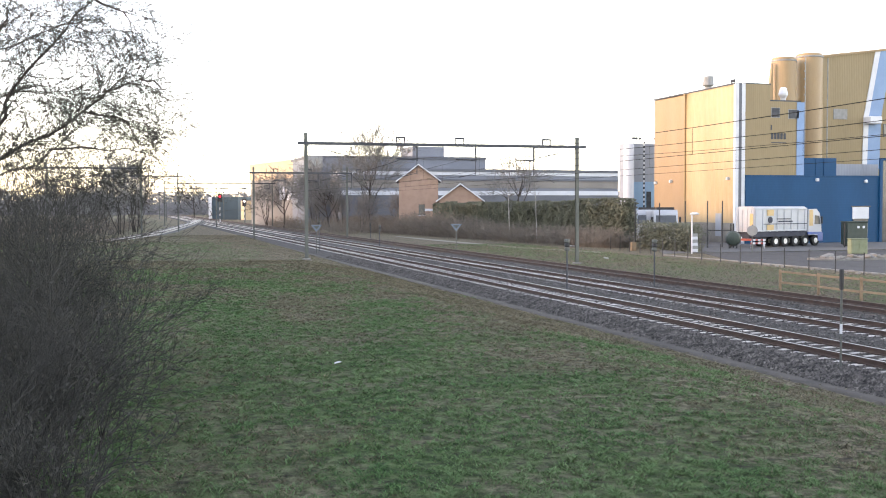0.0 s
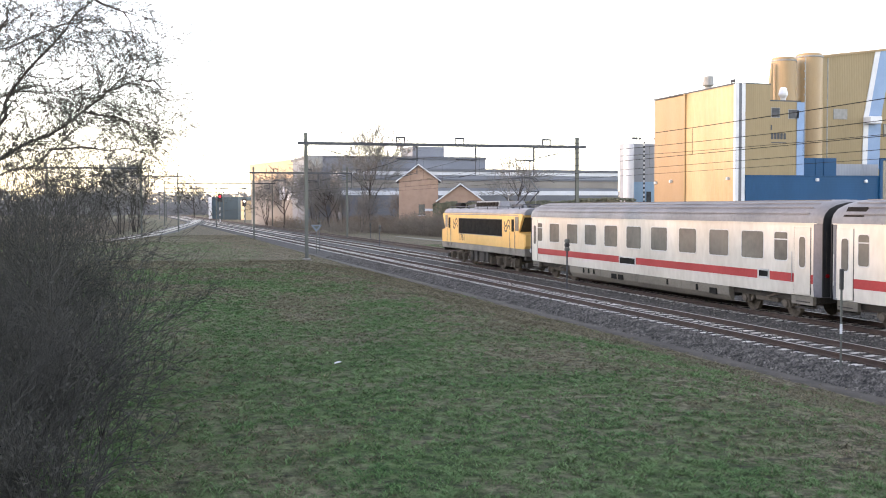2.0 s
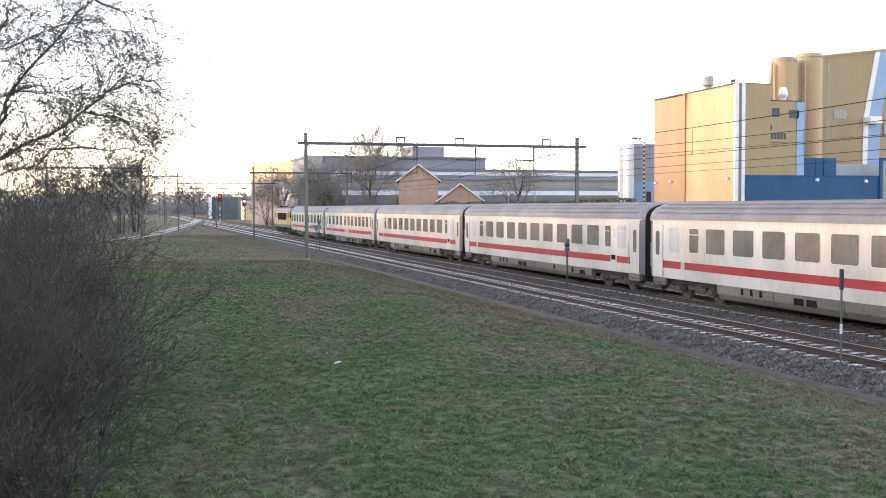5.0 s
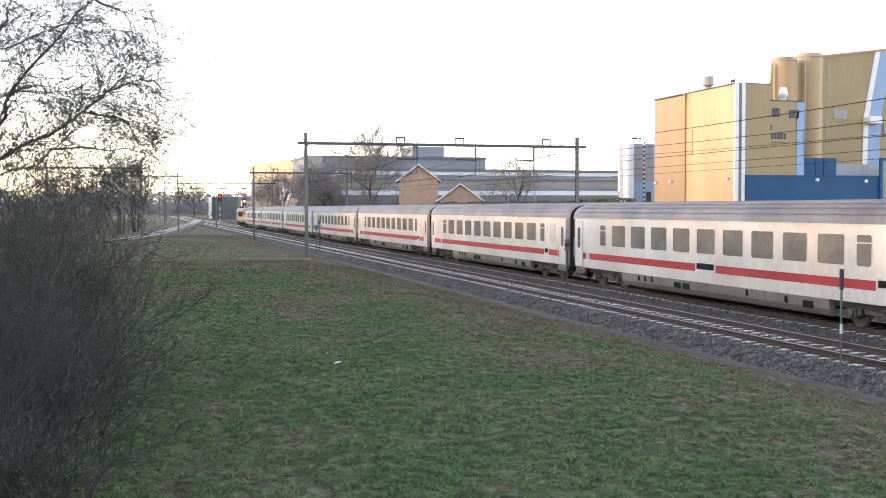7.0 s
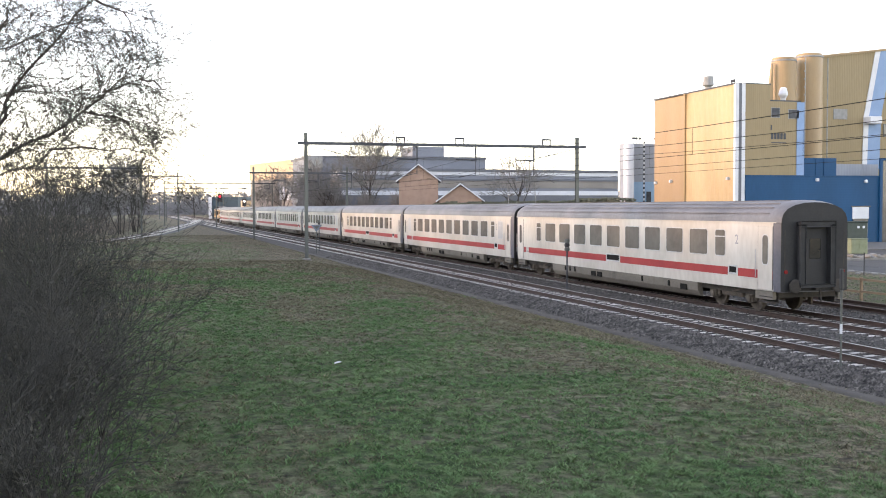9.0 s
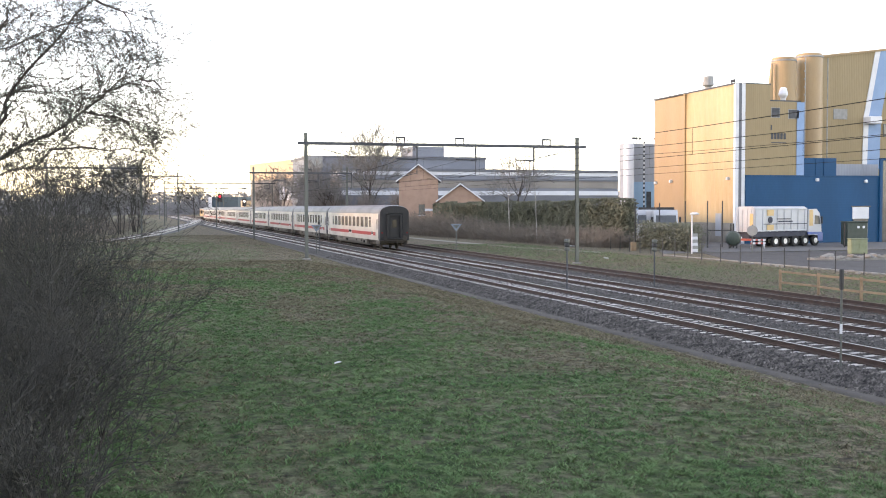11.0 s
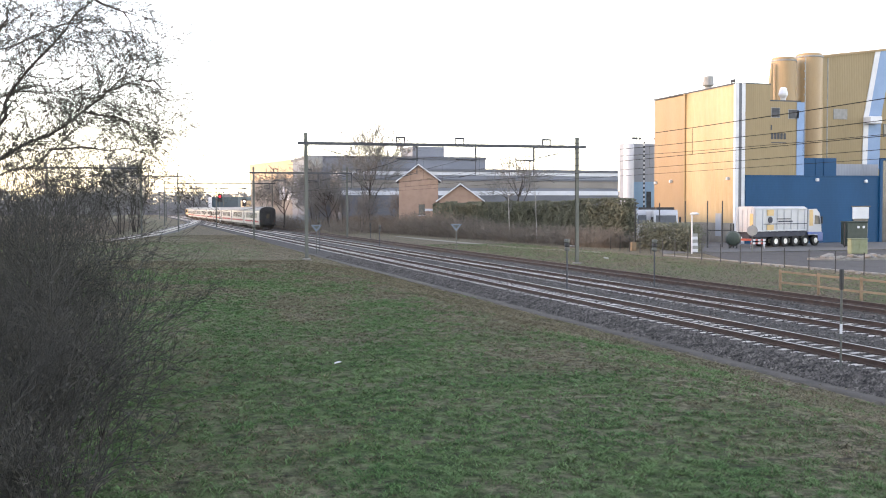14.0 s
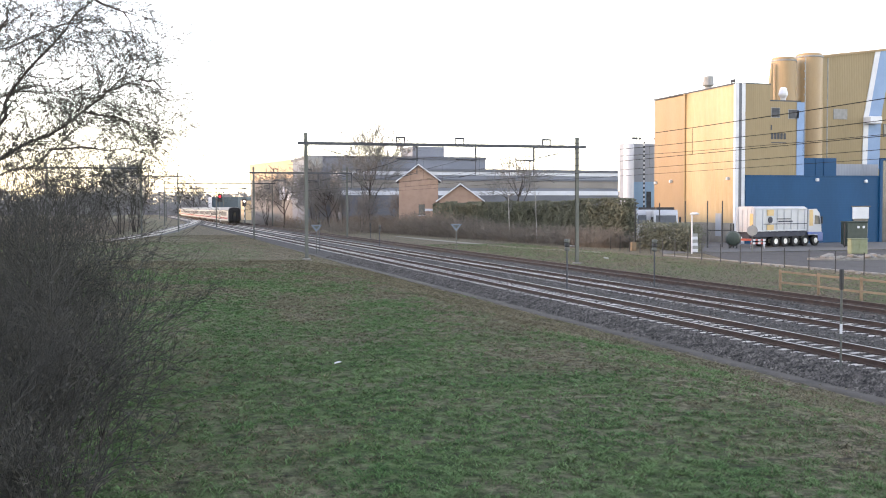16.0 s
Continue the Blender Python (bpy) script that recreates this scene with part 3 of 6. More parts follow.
OPEN_W = [(3.66, 4.4)] + evenly(4.93, 1.4, 1.91, 9) + [(22.25, 22.9)]
OPEN_D = [(0.62, 1.5), (24.9, 25.78)]
OPEN_B = [(2.85, 3.43, 1.32, 1.66), (12.6, 14.0, 1.3, 1.66)]
COMP_W = [(1.99, 2.81), (3.42, 4.86), (5.7, 7.1), (8.05, 9.45), (10.4, 11.86), (12.75, 14.2), (15.1, 16.5), (17.4, 18.75), (19.6, 20.95), (21.95, 23.3), (24.3, 25.0)]
COMP_B = [(3.1, 3.75, 1.3, 1.62), (13.3, 14.9, 1.2, 1.58)]
OLD_W = [(1.56, 2.1), (2.95, 4.07), (4.55, 5.75), (6.3, 7.5), (8.0, 9.25), (9.8, 11.05), (11.6, 12.85), (13.5, 14.75), (15.6, 16.85), (17.8, 19.0), (19.95, 21.2), (22.3, 23.35), (24.25, 24.8)]
WHITE_LABEL = "white passenger coach with red stripe and grey roof"


def loco():
    """Four-axle electric locomotive; rear coupling plane at 0, front at 17.5."""
    c = thing("locomotive", "yellow electric locomotive with dark side grille and grey roof", "locomotive")
    N = 17.48
    y = lambda v: v - N / 2
    # body side outline: angled nose above a bulging front
    body = Shape()
    side = [(0.6, 1.42), (0.42, 1.6), (0.42, 2.25), (1.4, 2.36), (0.76, 3.3), (0.9, 3.42)]
    outline = [(a, z) for a, z in side] + [(N - a, z) for a, z in reversed(side)]
    def ring(x, ins):
        return [(x, y(min(max(v, ins + 0.4), N - ins - 0.4) if ins else v), z) for v, z in outline]
    body.loft([ring(-1.47, 0.2), ring(-1.4, 0.06), ring(-1.1, 0.0), ring(1.1, 0.0), ring(1.4, 0.06), ring(1.47, 0.2)])
    part("body", body, M_YELLOW, c)
    s = Shape()
    pr = [(1.47, 3.36), (1.46, 3.5), (1.3, 3.68), (1.1, 3.74), (0, 3.78), (-1.1, 3.74), (-1.3, 3.68), (-1.46, 3.5), (-1.47, 3.36)]
    s.loft([[(px * k, y(v), pz) for px, pz in pr] for v, k in ((0.75, 0.93), (1.1, 1.0), (N - 1.1, 1.0), (N - 0.75, 0.93))])
    part("roof", s, M_LOCOROOF, c)
    s = Shape()
    s.box(-1.45, y(0.5), 1.0, 1.45, y(N - 0.5), 1.45, 0, 0.04)
    part("solebar", s, M_LOCOGREY, c, "dusty grey solebar")
    for sx in (-1, 1):
        s = Shape()
        s.box(sx * 1.44, y(4.2), 2.05, sx * 1.476, y(12.95), 3.12, 1, 0.01)
        s.box(sx * 1.44, y(4.26), 2.09, sx * 1.479, y(12.89), 3.08, 0)
        part("grille_frame", s, [M_LOUVRE, M_LOCOGREY], c)
        g = Shape()
        for i in range(18):
            z = 2.1 + i * 0.055
            g.box(sx * 1.455, y(4.28), z, sx * 1.486, y(12.87), z + 0.034)
        part("grille", g, M_LOUVRE, c, "dark ventilation grille")
        s = Shape()
        s.beam((sx * 1.475, y(1.5), 3.36), (sx * 1.475, y(N - 1.5), 3.36), 0.03, 0.06)
        part("gutter", s, M_LOCOROOF, c)
        for a in (2.0, N - 2.75):
            s = Shape()
            s.box(sx * 1.44, y(a), 1.46, sx * 1.48, y(a + 0.7), 3.25, 0, 0.01)
            d = part("cab_door", s, M_YELLOW, c)
            s = Shape()
            s.rounded(sx * 1.44, sx * 1.486, y(a + 0.12), 2.4, y(a + 0.58), 3.12, 0.06)
            part("door_window", s, M_CABGLASS, d)
            s = Shape()
            for e in (-0.07, 0.77):
                s.beam((sx * 1.52, y(a + e), 1.2), (sx * 1.52, y(a + e), 2.4), 0.022, 0.022)
            for e in (-0.015, 0.705):
                s.box(sx * 1.44, y(a + e), 1.15, sx * 1.481, y(a + e + 0.015), 3.27)
            part("handrail", s, M_LOCOGREY, d)
        for a in (1.42, N - 1.95):
            s = Shape().box(sx * 1.44, y(a), 2.45, sx * 1.477, y(a + 0.53), 3.28, 0, 0.01)
            part("cab_side", s, M_LOCOGREY, c, "grey cab side panel")
        # plain two-band emblem, drawn as bent bars
        for cy in (3.35, N - 3.75):
            s = Shape()
            for z0 in (3.0, 2.68):
                pts = [(-0.52, z0 - 0.2), (-0.42, z0 + 0.02), (-0.18, z0 + 0.06), (-0.02, z0 - 0.1), (0.14, z0 - 0.3), (0.38, z0 - 0.26), (0.5, z0 - 0.02)]
                for p, q in zip(pts, pts[1:]):
                    s.beam((sx * 1.474, y(cy) + p[0], p[1]), (sx * 1.474, y(cy) + q[0], q[1]), 0.012, 0.12)
            part("emblem", s, M_MARKDARK, c)
        f = bpy.data.curves.new("number", "FONT")
        f.body, f.size, f.extrude, f.align_x = "1761", 0.62, 0.004, "CENTER"
        f.space_character, f.offset = 1.0, 0.012
        f.materials.append(M_MARKDARK)
        ob = new("number", f)
        dg = bpy.context.evaluated_depsgraph_get()
        me = bpy.data.meshes.new_from_object(ob.evaluated_get(dg))
        bpy.data.objects.remove(ob)
        part("number", me, None, c, m=Matrix.Translation((sx * 1.474, y(12.2), 1.62)) @ Matrix.Rotation(radians(90 * sx), 4, "Z") @ Matrix.Rotation(radians(90), 4, "X"))
        s = Shape()
        for i, (a, w) in enumerate(((7.0, 0.5), (7.7, 1.1), (9.1, 0.7), (10.1, 0.4))):
            s.box(sx * 1.0, y(a), 0.35 + 0.05 * (i % 2), sx * 1.38, y(a + w), 1.02, 0, 0.03)
        part("equipment_box", s, M_UNDER, c)
        s = Shape().tube((sx * 1.2, y(1.6), 3.86), (sx * 1.2, y(N - 1.6), 3.86), 0.025, n=6)
        for i in range(8):
            s.tube((sx * 1.2, y(2.0 + i * 1.9), 3.68), (sx * 1.2, y(2.0 + i * 1.9), 3.86), 0.025, n=6)
        part("roof_cable", s, M_DARKSTEEL, c)
    for a, d in ((0.0, -1), (N, 1)):
        e = lambda v: y(a - d * v)
        s = Shape()
        q = [(-1.38, 2.4), (1.38, 2.4), (1.34, 3.24), (-1.34, 3.24)]
        s.loft([[(x, e(1.4 - (z - 2.36) * 0.68 + o), z) for x, z in q] for o in (-0.012, 0.03)])
        part("windscreen", s, M_CABGLASS, c)
        for sx in (-1, 1):
            s = Shape()
            s.lathe((sx * 0.875, e(0.55), 1.02), [(0.13, 0), (0.13, d * 0.38), (0.25, d * 0.4), (0.26, d * 0.5), (0.2, d * 0.53)], 14, 0, "y")
            part("buffer", s, M_UNDER, c)
            s = Shape()
            s.lathe((sx * 1.0, e(0.62), 1.35), [(0.15, 0), (0.16, d * 0.22), (0.13, d * 0.25)], 14, 0, "y")
            part("headlight", s, M_LAMPGLASS, c)
        s = Shape()
        s.box(-1.15, e(1.1), 0.3, 1.15, e(0.85), 0.6, 0, 0.03)
        s.box(-1.35, e(0.8), 0.78, 1.35, e(0.55), 1.1, 0, 0.03)
        part("buffer_beam", s, M_UNDER, c)
    for yy in (4.6, N - 4.6):
        b = part("bogie", Shape().lathe((0, y(yy), 0.7), [(0.35, 0), (0.35, 0.1)], 12), M_UNDER, c)
        bogie(b, y(yy))
        for sx in (-1, 1):
            for dy in (-2.1, -0.6, 0.6, 2.1):
                part("sandbox", Shape().box(sx * 1.08, y(yy) + dy - 0.14, 0.28, sx * 1.3, y(yy) + dy + 0.14, 0.75, 0, 0.04), M_GREASE, b)
    # roof gear
    for sx in (-1, 1):
        s = Shape().loft([[(sx * 0.95, y(v), 3.76), (sx * 0.8, y(v + k), 4.22), (sx * 0.2, y(v + k), 4.22), (sx * 0.2, y(v), 3.76)] for v, k in ((6.2, 0.25), (11.2, -0.25))])
        part("resistor_hood", s, M_LOCOROOF, c)
    for i in range(7):
        for sx in (-1, 1):
            part("hood_louvre", Shape().box(sx * 0.86, y(6.55 + i * 0.62), 3.86, sx * 0.93, y(7.05 + i * 0.62), 4.14), M_LOUVRE, c)
    s = Shape()
    s.tube((-0.7, y(14.3), 3.95), (-0.7, y(15.6), 3.95), 0.19, n=14)
    s.tube((-0.1, y(15.2), 3.78), (-0.1, y(15.2), 4.0), 0.04)
    part("air_tank", s, M_LOUVRE, c)
    for base, up in ((12.7, False), (4.0, True)):
        s = Shape()
        for sx in (-1, 1):
            s.beam((sx * 0.55, y(base - 0.9), 3.95), (sx * 0.55, y(base + 0.9), 3.95), 0.06, 0.08)
            for e in (-0.8, 0.8):
                s.lathe((sx * 0.55, y(base + e), 3.74), [(0.06, 0), (0.1, 0.05), (0.06, 0.09), (0.1, 0.14), (0.05, 0.2)], 8)
        s.beam((-0.55, y(base - 0.9), 3.97), (0.55, y(base - 0.9), 3.97), 0.06, 0.06)
        top = 5.55 if up else 4.2
        knee = (base - 1.3, 4.75) if up else (base - 1.1, 4.1)
        tip = (base + 0.35, top) if up else (base + 0.4, 4.22)
        for sx in (-1, 1):
            s.tube((sx * 0.35, y(base + 0.7), 3.98), (sx * 0.3, y(knee[0]), knee[1]), 0.04, n=6)
            s.tube((sx * 0.3, y(knee[0]), knee[1]), (sx * 0.35, y(tip[0]), tip[1]), 0.028, n=6)
        s.beam((-0.3, y(knee[0]), knee[1]), (0.3, y(knee[0]), knee[1]), 0.06, 0.06)
        for e in (-0.22, 0.22):
            s.beam((-0.6, y(tip[0] + e), tip[1] + 0.04), (0.6, y(tip[0] + e), tip[1] + 0.04), 0.05, 0.05)
            for sx in (-1, 1):
                s.tube((sx * 0.6, y(tip[0] + e), tip[1] + 0.04), (sx * 0.85, y(tip[0] + e), tip[1] - 0.15), 0.025, n=6)
        for sx in (-1, 1):
            s.beam((sx * 0.4, y(tip[0] - 0.22), tip[1]), (sx * 0.4, y(tip[0] + 0.22), tip[1]), 0.04, 0.04)
        part("pantograph", s, M_DARKSTEEL, c, "raised pantograph" if up else "folded pantograph")
    return c


def build_train():
    made = []
    lab = WHITE_LABEL
    made.append((0, coach("white coach with red stripe and grey roof, last of the train", OPEN_W, OPEN_D, OPEN_B, True, [(24.1, 24.5)], digits=(2.9,))))
    a = coach(lab + " and dusty skirts", flip(OPEN_W), flip(OPEN_D), [(2.95, 3.5, 1.32, 1.66)], True, [(23.1, 23.4)], digits=(3.15,), pale=[(2.0, 2.85), (23.55, 24.4)])
    made.append((1, a))
    made.append((8, coach(lab + ", compartment windows", COMP_W, [(0.75, 1.62), (25.0, 25.8)], COMP_B, True)))
    made.append((7, coach(lab + " and sliding windows", OLD_W, [(0.6, 1.4), (25.0, 25.8)], [(2.2, 2.75, 1.32, 1.66)], False, [(12.3, 14.4), (21.6, 21.95)], [OLD_W[i] for i in (2, 5, 7, 10, 11)], words="Bordbistro", roof_vents=(24.6,))))
    made.append((2, copy_thing(made[0][1], Matrix())))
    made[-1][1]["label"] = lab + " and dusty skirts"
    for n in (3, 4, 5, 6):
        made.append((n, copy_thing(a, Matrix())))
    made.append((9, loco()))
    return made


for tx, tl, tw, tz in ((18.5, "main track with pale concrete sleepers and polished rails", False, 0.0), (22.906, "second main track with concrete sleepers, train runs on it", False, 0.0), (27.4, "rusty siding track with dark wooden sleepers", True, 0.0)):
    build_track(tx, tl, tw, tz)
TRAIN = build_train()
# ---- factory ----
# one yellow cladding in two tones: sun painted brighter, shade painted darker
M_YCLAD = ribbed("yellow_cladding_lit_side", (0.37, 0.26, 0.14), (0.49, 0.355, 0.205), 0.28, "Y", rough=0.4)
M_YCLADSHADE = ribbed("yellow_cladding", (0.245, 0.188, 0.108), (0.305, 0.235, 0.14), 0.28, "X", depth=0.3)
M_BLUE = ribbed("blue_cladding", (0.002, 0.05, 0.122), (0.004, 0.066, 0.163), 0.3, "Z", depth=0.1)
M_HALLDARK = surface("dark_grey_cladding", (0.085, 0.09, 0.11), (0.13, 0.14, 0.165), 0.6, 0.15, 4, 0.05)
M_PALEBLUE = surface("pale_blue_trim", (0.14, 0.24, 0.4), (0.19, 0.3, 0.48), 0.5, 0.6, 8, 0.03)
M_WHITETRIM = surface("white_trim", (0.5, 0.51, 0.54), (0.62, 0.63, 0.66), 0.5, 0.6, 8, 0.03)
M_GREYCLAD = ribbed("pale_grey_cladding", (0.26, 0.28, 0.31), (0.34, 0.36, 0.395), 0.4, "X", depth=0.25)
M_WINDOW = surface("dark_window", (0.05, 0.055, 0.06), (0.09, 0.1, 0.11), 0.15, 1, 8, 0.0)
M_GREYWIN = surface("grey_louvre", (0.2, 0.2, 0.2), (0.3, 0.3, 0.29), 0.6, 2, 20, 0.1)
M_PLINTH = surface("dark_concrete_plinth", (0.16, 0.14, 0.12), (0.26, 0.24, 0.21), 0.9, 0.6, 9, 0.2)
M_SILO = surface("yellow_silo_paint", (0.27, 0.18, 0.09), (0.34, 0.23, 0.12), 0.5, 0.4, 6, 0.03, streak=(1, 1, 0.2))
M_ASPHALT = surface("asphalt", (0.02, 0.02, 0.0215), (0.042, 0.042, 0.0435), 0.9, 0.5, 30, 0.3)
M_GRAVEL = surface("trodden_gravel", (0.15, 0.135, 0.1), (0.25, 0.23, 0.185), 0.95, 1.5, 14, 0.3)
M_PAVING = surface("pale_paving", (0.065, 0.063, 0.06), (0.125, 0.122, 0.118), 0.9, 1, 14, 0.2)


def build_factory():
    f = thing("factory", "tall yellow and blue clad factory with two silos", "factory")
    s = Shape()
    s.box(67.0, 107.0, -0.6, 71.5, 118.3, 17.9)
    s.box(71.5, 107.02, -0.6, 75.5, 118.3, 16.0)
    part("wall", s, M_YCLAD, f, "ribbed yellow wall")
    part("wall", Shape().box(67.06, 118.35, -0.6, 71.4, 126.6, 17.85), ribbed("ochre_cladding", (0.31, 0.205, 0.12), (0.37, 0.25, 0.145), 0.28, "Y"), f, "darker ochre wall section")
    s = Shape()
    s.box(68.2, 106.88, 7.3, 71.5, 106.99, 17.95)
    s.box(71.5, 106.88, 7.3, 75.1, 106.99, 16.05)
    part("wall", s, M_YCLADSHADE, f, "yellow front wall, shade painted as a darker tone")
    s = Shape()
    s.box(66.9, 106.82, -0.6, 67.35, 107.2, 18.0, 0)
    s.box(67.75, 106.82, -0.6, 68.2, 107.0, 18.0, 0)
    s.box(67.35, 106.85, -0.6, 67.75, 107.0, 18.0, 1)
    part("corner_trim", s, [M_WHITETRIM, M_HALLDARK], f)
    part("roof", Shape().box(66.9, 106.9, 17.9, 71.6, 126.7, 18.08).box(71.5, 106.9, 16.05, 75.7, 107.6, 16.2), M_DARKSTEEL, f)
    s = Shape()
    s.tube((66.9, 118.3, 0), (66.9, 118.3, 17.4), 0.12, n=10)
    s.box(66.7, 118.1, 17.3, 67.0, 118.5, 17.9)
    part("downpipe", s, M_SILO, f)
    s = Shape()
    s.box(66.93, 107.2, -0.6, 67.02, 126.6, 1.9)
    part("plinth", s, M_PLINTH, f)
    s = Shape()
    s.box(75.1, 106.8, 7.3, 76.1, 107.0, 16.0)
    part("corner_trim", s, M_PALEBLUE, f)
    for a, b, z0, z1 in ((71.7, 72.75, 14.2, 15.25), (74.0, 75.35, 14.1, 15.1)):
        w = part("window", Shape().box(a, 106.8, z0, b, 106.92, z1, 0, 0.02), M_DARKSTEEL, f, "dark louvred opening")
        part("frame", Shape().box(a - 0.06, 106.84, z0 - 0.06, b + 0.06, 106.88, z1 + 0.06), M_GREYWIN, w)
    # sign: plain bars in place of a company name
    s = Shape()
    for i in range(5):
        x = 71.65 + i * 0.42
        s.box(x, 106.84, 11.65, x + 0.3, 106.88, 12.35)
    s.box(71.7, 106.84, 11.2, 73.7, 106.88, 11.3)
    s.box(71.6, 106.84, 12.7, 71.75, 106.88, 13.3)
    part("sign", s, M_DARKSTEEL, f, "dark wall sign reduced to bars")
    # blue annexe
    part("annexe", Shape().box(68.22, 106.7, -0.6, 86.7, 112, 7.35), M_BLUE, f, "low blue clad annexe")
    part("annexe_roof", Shape().box(68.21, 106.62, 7.35, 86.75, 112, 7.46), M_BLUE, f)
    part("annexe", Shape().box(76.6, 107.5, 7.4, 81.1, 112, 9.55).box(78.2, 107.44, 7.5, 78.3, 107.52, 9.5).box(79.3, 107.44, 7.5, 79.4, 107.52, 9.5), M_BLUE, f)
    part("door", Shape().box(86.95, 106.7, -0.6, 92.5, 106.8, 9.3), M_WINDOW, f, "tall dark loading opening")
    part("annexe_trim", Shape().box(86.55, 106.5, -0.6, 86.95, 106.72, 9.6).box(86.95, 106.5, 9.3, 94, 106.72, 9.6), M_BLUE, f)
    # white shutter with dark strips above and below
    w = part("window", Shape().box(82.8, 106.6, 2.3, 85.1, 106.72, 3.7, 0, 0.02), M_WHITETRIM, f, "white shutter on the blue annexe wall")
    part("frame", Shape().box(82.9, 106.58, 1.85, 85.0, 106.7, 2.3).box(82.6, 106.58, 3.7, 85.3, 106.7, 3.85), M_WINDOW, w)
    # silos
    for cx, cy, r, zt in ((80.9, 118.0, 1.56, 22.9), (85.1, 118.6, 1.75, 23.6)):
        s = Shape().lathe((cx, cy, 0), [(r, 6), (r, zt - 0.4), (r * 0.97, zt - 0.15), (r * 0.9, zt), (0.2, zt + 0.1)], 40)
        part("silo", s, M_SILO, f, "round yellow silo", smooth=True)
        part("silo_rim", Shape().lathe((cx, cy, zt - 0.55), [(r + 0.02, 0), (r + 0.06, 0.05), (r + 0.06, 0.18), (r + 0.02, 0.22)], 40), M_GREYWIN, f)
    s = Shape()
    for z in range(8, 23):
        s.box(83.02, 116.5, z, 83.1, 116.7, z + 0.25)
    s.tube((82.95, 116.3, 6), (82.95, 116.3, 23), 0.06)
    s.tube((87.1, 117.4, 6), (87.1, 117.4, 23), 0.08)
    part("ladder", s, M_GREYWIN, f)
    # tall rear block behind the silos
    part("wall", Shape().loft([[(90.5, y, 7), (109, y, 7), (109, y, 26.4), (90.5, y, 24.1)] for y in (123.0, 126.0)]), M_YCLADSHADE, f, "tall yellow rear wall")
    s = Shape()
    for x0, x1, k in ((96.9, 97.7, 0), (97.7, 99.7, 1)):
        s.loft([[(x0 + q, 122.9, z), (x1 + q, 122.9, z), (x1 + q, 123.05, z), (x0 + q, 123.05, z)] for q, z in ((0, 9.0), (0.2, 16.1), (2.0, 25.3))], k)
    part("corner_trim", s, [M_WHITETRIM, M_PALEBLUE], f)
    part("roof", Shape().loft([[(90.3, y, 24.0), (109, y, 26.35), (109, y, 26.65), (90.3, y, 24.3)] for y in (122.8, 126.0)]), M_SILO, f)
    part("wall", Shape().box(83.0, 110.5, 7.4, 89.5, 112, 9.0), M_GREYCLAD, f)
    part("window", Shape().box(92.2, 122.9, 15.7, 94.4, 123.02, 17.1), M_GREYWIN, f)
    part("window", Shape().box(100.3, 122.85, 13.4, 104, 123.02, 15.2), M_WINDOW, f)
    part("vent_hood", Shape().box(97.1, 121.6, 15.1, 99.1, 123, 16.1, 0, 0.1), M_WHITETRIM, f)
    # roof vents
    for x, y0, z in ((67.6, 114.0, 18.0),):
        s = Shape().lathe((x, y0, z), [(0.42, 0), (0.42, 0.35), (0.7, 0.55), (0.55, 1.6), (0.3, 1.65)], 12)
        part("roof_vent", s, M_GREYWIN, f)
    s = Shape().lathe((74.7, 109.0, 16.0), [(0.3, 0), (0.32, 0.65), (0.55, 1.05), (0.55, 1.2), (0.38, 1.85), (0.28, 1.95)], 12)
    part("roof_vent", s, M_WHITETRIM, f, "white roof vent")
    part("silo_stair", Shape().loft([[(78.95 - w, 117.4, z), (78.95, 117.4, z), (78.95, 117.8, z), (78.95 - w, 117.8, z)] for z, w in ((15, 0.8), (18.4, 0.55), (22.0, 0.15))]), M_SILO, f)
    s = Shape()
    for q in (0.0, 0.5):
        s.tube((68.3, 109.4 + q, 17.95), (68.3, 109.4 + q, 18.5), 0.06)
        s.lathe((68.3, 109.4 + q, 18.4), [(0.05, 0), (0.18, 0.1), (0.16, 0.35), (0.05, 0.4)], 8)
    part("roof_fan", s, M_DARKSTEEL, f)
    for x, y0, z in ((66.85, 121.8, 6.9), (66.85, 125.9, 6.8), (66.85, 108.3, 6.9), (77.8, 106.6, 6.75), (84.6, 106.6, 6.6)):
        s = Shape().box(x - 0.18, y0 - 0.18, z, x + 0.18, y0 + 0.18, z + 0.35, 0, 0.04)
        s.beam((x, y0, z + 0.3), (x + 0.3, y0 + 0.2, z + 0.45), 0.06, 0.06)
        part("wall_light", s, M_WHITETRIM, f)
    part("door", Shape().box(66.9, 109.8, 0.3, 67.0, 111.0, 3.0), M_GREYCLAD, f, "grey side door")


build_factory()


